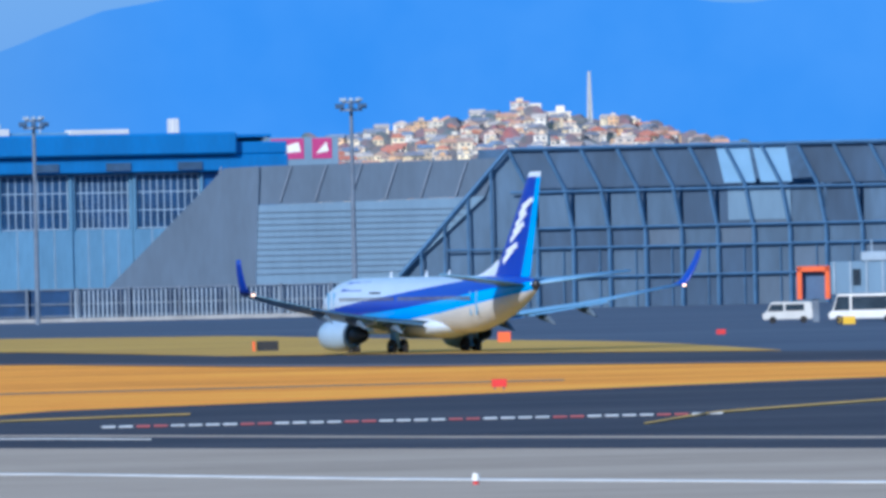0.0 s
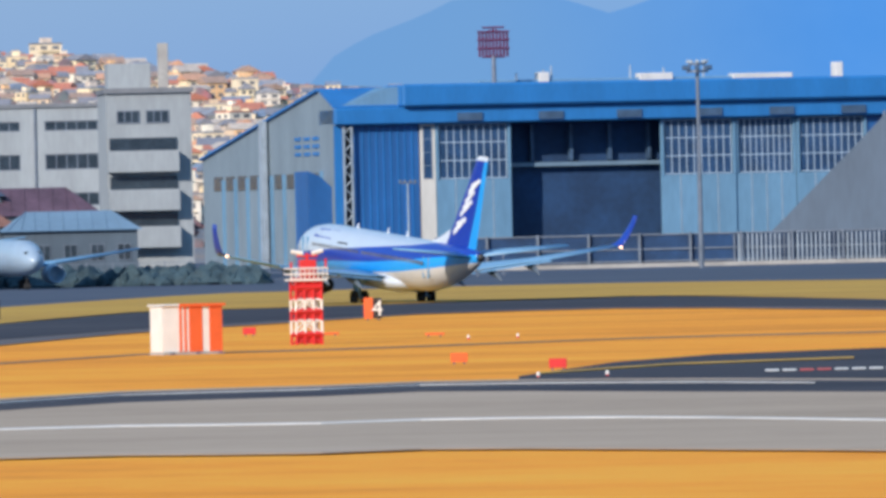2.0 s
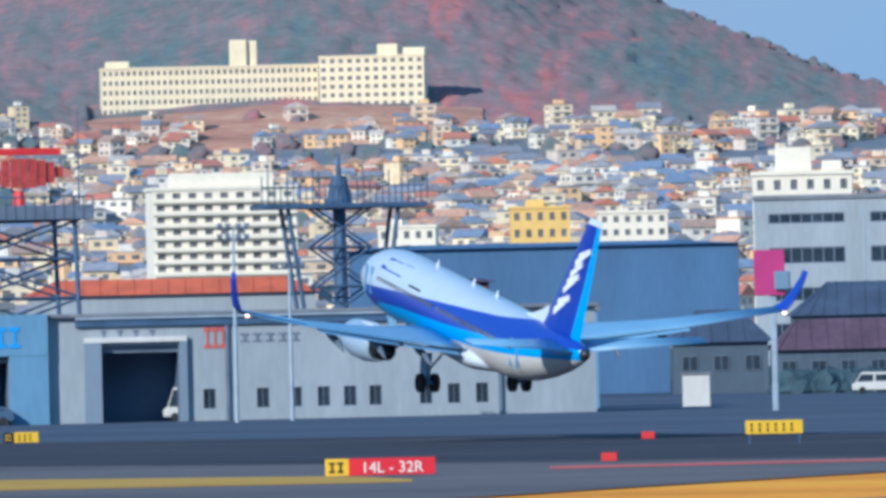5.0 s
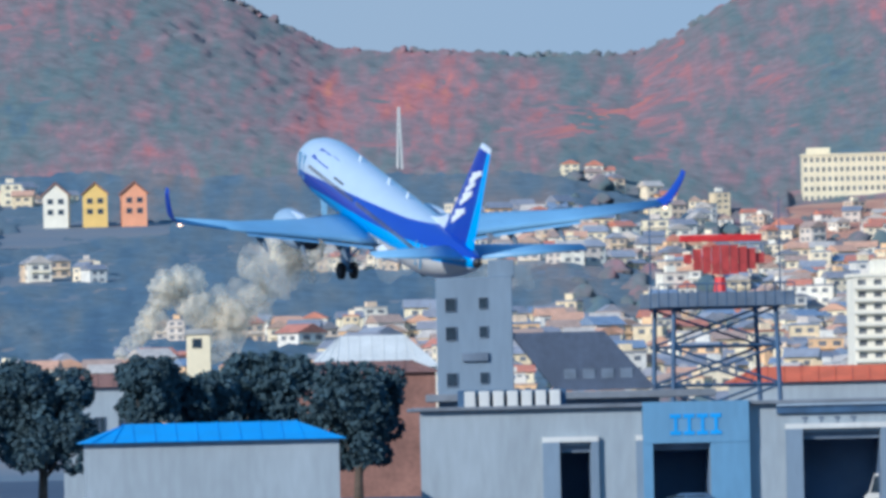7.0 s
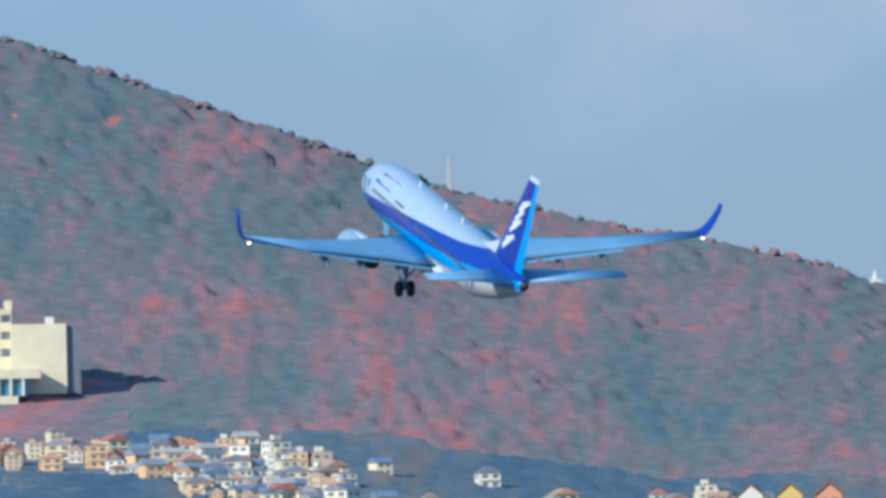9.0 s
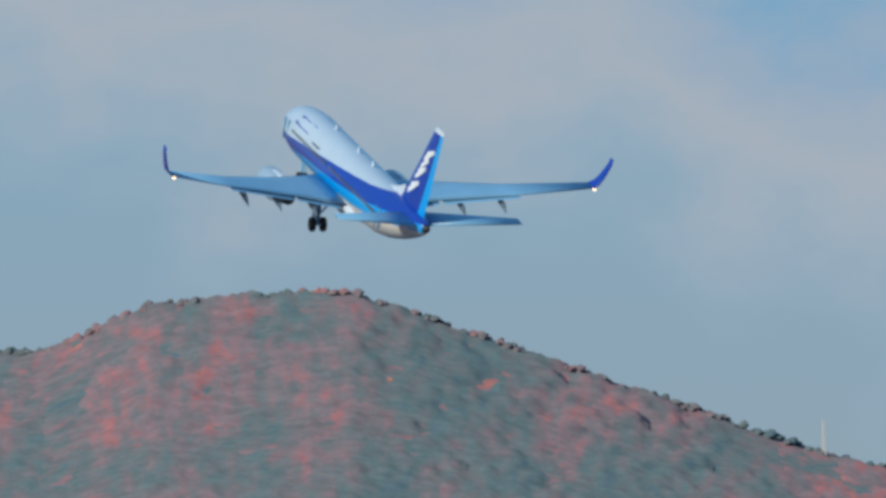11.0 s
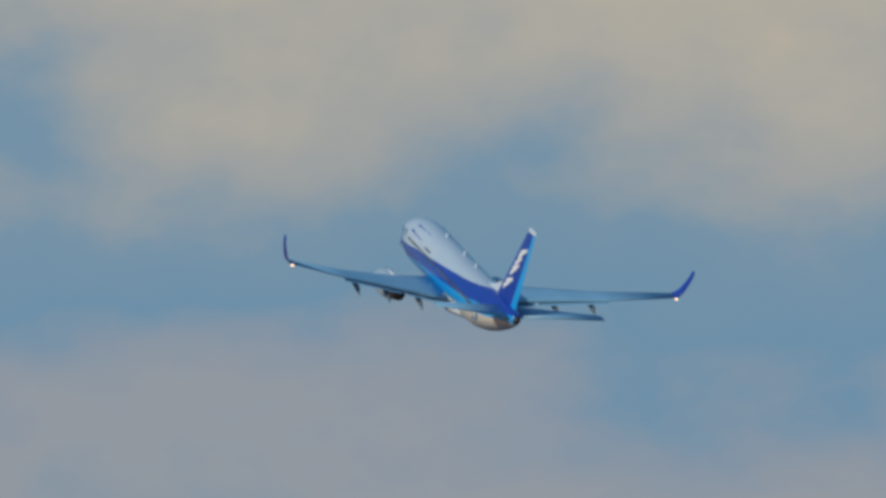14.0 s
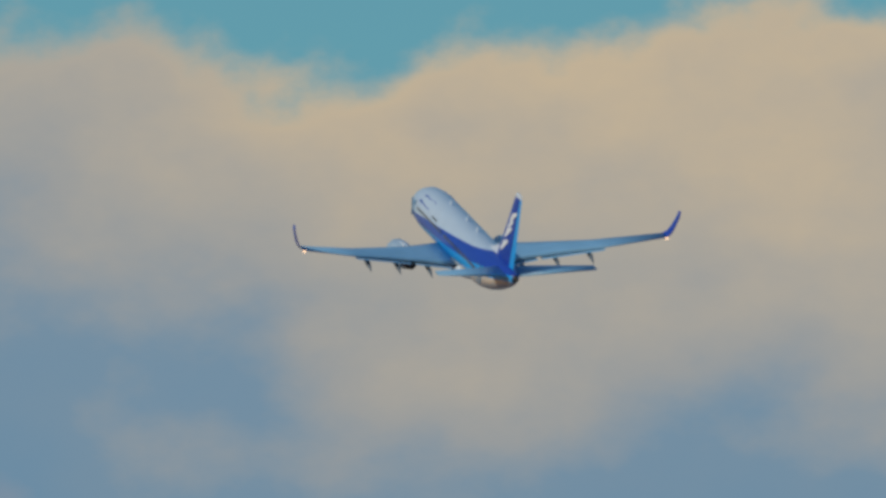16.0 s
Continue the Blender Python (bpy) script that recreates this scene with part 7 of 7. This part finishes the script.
def hill_landmarks():
    for i, (w, az) in enumerate(((PALE_CREAM, -15.62), (YELLOW_WALL, -15.42), (SALMON, -15.22))):
        h = empty("gabled_house", facing(az, 3640, 79, 4 * i - 4), ("white", "yellow", "salmon")[i] + " gabled house in a row of three on the hillside", "house", "row of three houses")
        part("wall", prism([(-4, -8), (4, -8), (4, 7.6), (0, 11), (-4, 7.6)], 0, 9), w, h)
        bm = prism([(-4.6, 7.2), (0, 11.15), (4.6, 7.2), (4.6, 7.7), (0, 11.7), (-4.6, 7.7)], -0.6, 9.6)
        part("roof", bm, ROOF_RUST, h)
        for x in (-2.6, 0.8):
            for z in (1.2, 4.6):
                window(h, x, z, 1.8, 1.7, 0, 2, 1, STEEL)
    s = empty("summit_shrine", facing(-14.87, 4640, 193, 0), "small white building with a cupola on the ridge", "building")
    part("hall", box(-1, 11, 0, 8, -8, 1.2), WHITE_WALL, s)
    part("cupola", box(-9.5, -4.5, 0, 5, -6, 3.6, bevel=0.2), WHITE_WALL, s)
    bm = bmesh.new()
    rod(bm, (-7.2, 2.5, 3.6), (-7.2, 2.5, 7.4), 1.6, 0.5, 10)
    part("spire", bm, WHITE_WALL, s)
    part("roof", box(-1.4, 11.4, -0.4, 8.4, 1.2, 1.8), WHITE_WALL, s)
    for az, d, z, h in ((-17.11, 4640, 232, 19), (-13.87, 3900, 103, 17), (0.76, 3880, 52, 19), (-8.65, 4350, 80, 24)):
        m = empty("radio_mast", facing(az, d, z), "slender pale lattice radio mast on the hill", "mast", "hill masts")
        bm = bmesh.new()
        for x, y in ((-0.9, 0), (0.9, 0), (0, 1.5)):
            rod(bm, (x, y, -8), (x * 0.3, y * 0.3, h), 0.45, 0.2, 5)
        for i in range(7):
            zz = h * i / 7
            rod(bm, (-0.9 + 0.09 * i, 0, zz), (0.9 - 0.09 * i, 0, zz + h / 7), 0.24, sides=4)
        part("lattice", bm, WHITE_WALL, m)
    slab_block("hilltop_block", 0.50, 3890, 50, 22, 12, 7, 2, 8, PALE_CREAM, "pale apartment block on top of the town hill", 0, 0.5, ((-3, 1, 3), (6, 9, 2)))


STEEL_BLUE = material("steel_blue_cladding", (0.065, 0.145, 0.28), 0.6, vary=0.12, size=0.2, fine=2, streak=True)
ROOF_PLUM = material("roof_plum", (0.10, 0.06, 0.09), 0.75, vary=0.25, size=0.3, fine=2)
long_works()
balcony_block()
hip_roof_hall("roofed_hall", -6.35, 1258, 33, 15, 10.3, 4.0, HALL_WALL, ROOF_DARK, "low hall with a dark blue-grey hipped roof", 2, windows=9)
hip_roof_hall("roofed_hall", -6.05, 1236, 22, 10, 6.8, 2.5, HALL_WALL, ROOF_RUST, "low hall with a rust-brown roof", 2)
hip_roof_hall("roofed_hall", -7.35, 1080, 14.3, 9, 6.4, 1.8, HALL_WALL, ROOF_DARK, "low cream building with dark roof and round windows", -3, windows=5)
hip_roof_hall("roofed_hall", -6.86, 1085, 8.8, 6, 9.3, 1.0, HALL_WALL, ROOF_BLUE, "small hall with a bright blue roof", 0)
hip_roof_hall("roofed_hall", -8.0, 1075, 17, 8, 4.0, 2.9, HALL_WALL, ROOF_PLUM, "low pale shed with a brown roof", 3, windows=6)
hip_roof_hall("roofed_hall", -8.72, 1075, 9, 8, 4.9, 3.1, HALL_WALL, ROOF_DARK, "low pale shed with a dark roof", 3, windows=3)
hip_roof_hall("roofed_hall", -5.25, 1246, 15, 9, 6.2, 2.2, HALL_WALL, GREY_PALE, "low shed with a pale grey roof beside the hangar", 2, windows=5)
hip_roof_hall("roofed_hall", -7.55, 1268, 36, 14, 7.4, 3.8, HALL_WALL, ROOF_DARK, "long low shed with a dark blue roof before the works", 1, windows=10)
hip_roof_hall("roofed_hall", -5.55, 1268, 20, 12, 8.0, 3.2, HALL_WALL, ROOF_PLUM, "low shed with a dark brown roof before the works", 1, windows=6)
hip_roof_hall("warehouse", -9.6, 1110, 38, 20, 14.6, 0.5, STEEL_BLUE, STEEL_BLUE, "large dark blue warehouse with a shallow roof", 2)
hip_roof_hall("warehouse", -9.95, 905, 1.9, 4, 10.4, 0.3, ROOF_PLUM, ROOF_PLUM, "small brown stair tower behind the sheds", 2)
hip_roof_hall("blue_roof_hall", -14.85, 850, 19, 10, 6.3, 1.4, CREAM_WALL, ROOF_BLUE, "long hall with a bright blue roof", 2)
hip_roof_hall("red_roof_hall", -11.5, 1060, 27, 9, 10.6, 1.5, CREAM_WALL, material("orange_roof", (0.62, 0.13, 0.05), 0.7, vary=0.15, size=0.4), "long hall with an orange-red roof", 0, windows=12)
hip_roof_hall("red_roof_hall", -16.1, 1150, 6, 8, 11.7, 1.5, CREAM_WALL, ROOF_RUST, "pale hall with a red roof behind trees", 0, windows=3)
hip_roof_hall("red_roof_hall", -15.42, 1150, 7.5, 8, 12.0, 1.4, CREAM_WALL, ROOF_RUST, "pale hall with a red roof behind trees", 0, windows=3)
hip_roof_hall("red_roof_hall", -14.15, 1180, 18, 8, 13.0, 1.3, ROOF_RUST, ROOF_RUST, "red-brown works hall beside the chimney", 0)
hip_roof_hall("white_roof_hall", -14.03, 1500, 17, 14, 15.5, 4.4, PALE_CREAM, WHITE_WALL, "white-roofed hall catching the sun", 0)
door_building()
control_block()
radar_tower(-12.24, 985, 17.0, True)
radar_tower(-10.62, 1050, 18.2, False)
slab_block("apartment_block", -11.22, 2000, 15.5, 25.5, 14, 17.2, 8, 9, PALE_CREAM, "pale cream eight-storey apartment block", 6, 0.5, ((-9, 9, 2.4),), True, 18)
slab_block("yellow_block", -9.62, 2500, 26, 13, 10, 7.5, 2, 5, YELLOW_WALL, "small yellow town building with square windows", 3, 0.45, ((-3, 1, 1.5),), False, 24)
slab_block("stepped_block", -8.29, 1700, 22.5, 15, 10, 6.5, 2, 6, PALE_CREAM, "white stepped town building above the works roof", 0, 0.4, ((-4, 1.5, 3.6), (3, 6, 1.5)), False, 22)
slab_block("town_block", -9.15, 2300, 22, 14, 10, 8, 3, 6, PALE_CREAM, "pale town block with small windows", 3, 0.45, (), False, 22)
slab_block("town_block", -10.3, 2350, 22, 12, 10, 6.5, 2, 5, PALE_CREAM, "pale town block with small windows", -4, 0.45, ((-4, -1, 1.2),), False, 22)
hotel()
hotel_lawn()
modern_hall()
hill_landmarks()
for i_, (a_, d_, h_, w_) in enumerate(((-16.50, 910, 13.0, 9.6), (-15.72, 915, 13.2, 8.0), (-15.18, 930, 14.0, 5.4), (-14.86, 935, 12.4, 6.4), (-14.56, 940, 14.4, 7.4), (-14.12, 935, 12.4, 8.0))):
    tree(a_, d_, h_, w_, 40 + i_, i_ == 2)
chimney = empty("chimney_stack", facing(-14.91, 1200), "pale square works chimney behind the trees", "chimney")
part("shaft", box(-1.3, 1.3, 0, 2.6, 0, 17.6, bevel=0.1), SUNNY_CREAM, chimney)
part("cap", box(-1.45, 1.45, -0.15, 2.75, 17.6, 18.2, bevel=0.05), CONCRETE, chimney)
part("flue", box(-0.7, 0.3, -0.08, 0, 16.2, 17.2), GLASS, chimney)
puffs = smoke()
parked_jet()
pink = empty("magenta_board", facing(-8.45, 842), "magenta board on a pale pole", "sign board")
part("pole", box(-0.22, 0.22, 0.2, 0.6, 0, 9.2, bevel=0.04), STEEL_PALE, pink)
part("board", box(-1.4, 0.9, 0, 0.2, 8.6, 12.0, bevel=0.04), PINK, pink, "magenta board")
part("lamp_head", box(0.1, 1.3, -0.4, 0.0, 9.0, 10.4, bevel=0.1), GREY_PALE, pink)
shed = empty("pale_shed", facing(-9.53, 912, 0, 3), "pale two-storey shed with small windows", "building")
part("wall", box(-3.6, 3.0, 0, 8, 0, 7.9), PALE_WALL, shed)
part("roof", box(-3.8, 3.2, -0.2, 8.2, 7.9, 8.2), ROOF_GREY, shed)
for x_ in (-1.6, 0.6):
    for z_ in (1.6, 4.6):
        window(shed, x_, z_, 0.9, 1.4, 0, 1, 1, STEEL)
hut = empty("small_hut", facing(-8.85, 905, 0, 0), "small pale utility hut beside the apron", "hut")
part("wall", box(-1.1, 1.1, 0, 2, 0, 2.6, bevel=0.04), WHITE_WALL, hut)
part("roof", box(-1.25, 1.25, -0.15, 2.15, 2.6, 2.75), ROOF_GREY, hut)
slim_pole(-11.18, 842, 14.5)
slim_pole(-10.9, 850, 11.5, 1)
vehicle(-7.93, 1018, "van", 180, WHITE_WALL, "white service van parked on the apron")
vehicle(-7.68, 1018, "van", 180, SIGN_WHITE, "white service van with glass sides on the apron")
vehicle(-11.35, 872, "truck", 180, WHITE_WALL, "white truck in front of an open vehicle door")
vehicle(-11.98, 872, "car", 180, STEEL_DARK, "dark car parked beside the building wall")
vehicle(-12.45, 866, "car", 180, STEEL_DARK, "dark car parked in an open doorway")
vehicle(1.74, 1045, "van", 180, WHITE_WALL, "white baggage tug near the boarding bridge")
vehicle(2.12, 1035, "truck", 180, SIGN_WHITE, "white truck near the boarding bridge")
vehicle(-4.55, 1250, "car", 0, STEEL_DARK, "dark car driving on the apron")
boarding_bridge()
shrub_row()
mesh_fence()



# ---- what moves ----
# seconds, place of the main wheels on the runway's plane, heading, nose up, right wing down
FLIGHT = [
    (0.0, -0.89, 789.78, -0.04, 26.91, 0.05, 0.02),
    (0.5, -13.40, 813.06, -0.17, 27.55, 0.08, 0.08),
    (1.0, -26.74, 812.15, 0.09, 26.40, 3.66, -0.02),
    (1.5, -40.89, 841.86, 0.06, 28.09, 3.46, -0.01),
    (2.0, -55.59, 874.29, 0.02, 28.75, 4.64, 0.05),
    (2.5, -68.06, 864.96, 0.08, 29.57, 5.17, -0.00),
    (3.0, -73.72, 766.91, 0.14, 29.14, 7.01, -0.01),
    (3.5, -78.73, 688.78, 0.23, 29.61, 7.97, 0.01),
    (4.0, -87.87, 658.71, 1.05, 30.15, 9.62, 0.76),
    (4.5, -103.48, 675.44, 2.12, 31.24, 10.93, 1.41),
    (5.0, -117.18, 684.98, 3.58, 32.48, 11.91, 0.89),
    (5.2, -122.51, 687.88, 4.37, 32.81, 12.44, 0.57),
    (7.5, -193.88, 763.13, 21.86, 35.34, 17.32, -1.39),
    (8.0, -205.60, 763.42, 26.68, 36.40, 16.91, -1.64),
    (8.5, -223.34, 790.29, 32.51, 35.70, 17.87, -0.19),
    (9.0, -235.75, 794.06, 38.64, 36.90, 19.28, -0.24),
    (9.5, -248.46, 799.41, 45.03, 37.94, 20.34, -0.71),
    (10.0, -263.82, 813.04, 52.72, 38.52, 21.56, -0.61),
    (10.2, -269.91, 818.88, 56.05, 38.99, 21.80, -0.60),
    (12.5, -302.74, 880.10, 82.79, 36.91, 22.45, 6.53),
    (13.0, -309.51, 889.56, 90.28, 36.85, 22.72, 6.79),
    (13.5, -317.94, 906.49, 97.31, 36.46, 23.38, 6.29),
    (14.0, -326.27, 917.48, 104.34, 36.51, 22.63, 4.51),
    (14.5, -333.91, 933.05, 115.34, 36.49, 22.58, 2.68),
    (15.0, -343.58, 943.00, 122.68, 36.93, 22.70, 0.66),
    (15.5, -354.51, 958.66, 131.02, 37.13, 23.08, -1.16),
    (16.0, -365.72, 974.12, 138.24, 37.23, 23.44, -2.96),
]


def attitude(x, y, z, heading, up, bank):
    return Matrix.Translation((x, y, z)) @ Matrix.Rotation(radians(heading + 90), 4, "Z") @ Matrix.Rotation(radians(-up), 4, "Y") @ Matrix.Rotation(radians(bank), 4, "X")


def motions():
    walk(airliner, [(t, attitude(*p)) for t, *p in FLIGHT])
    # the gear folds once the climb is steady
    for gear, x, y, z, rx, ry in ((gear_left, -0.3, 2.86, 2.2, -82, 0), (gear_right, -0.3, -2.86, 2.2, 82, 0), (gear_nose, 12.3, 0, 1.8, 0, -85)):
        down, half, up = pose(x, y, z), pose(x, y, z, rx * 0.55, ry * 0.55), pose(x, y, z, rx, ry)
        low = pose(x, y, z - 0.62)
        walk(gear, [(0, down), (3.6, down), (4.4, low), (10.8, low), (12.3, half), (13.4, up), (16, up)])
    # the wings bend up as they take the weight
    for wing, side in wings:
        walk(wing, [(t, pose(0, 0, 0, -side * a)) for t, a in ((0, 2.3), (2.0, 2.1), (3.0, 1.4), (4.0, 0.6), (5.0, 0.0), (16, 0.0))])
    # vapour drifts slowly down wind
    for p, x, y, z, k in puffs:
        drift = 0.12 + 0.16 * k
        walk(p, [(0, pose(x - 8 * drift, y, z - 0.05 * k)), (16, pose(x + 8 * drift, y, z + 0.25 * k))])


motions()
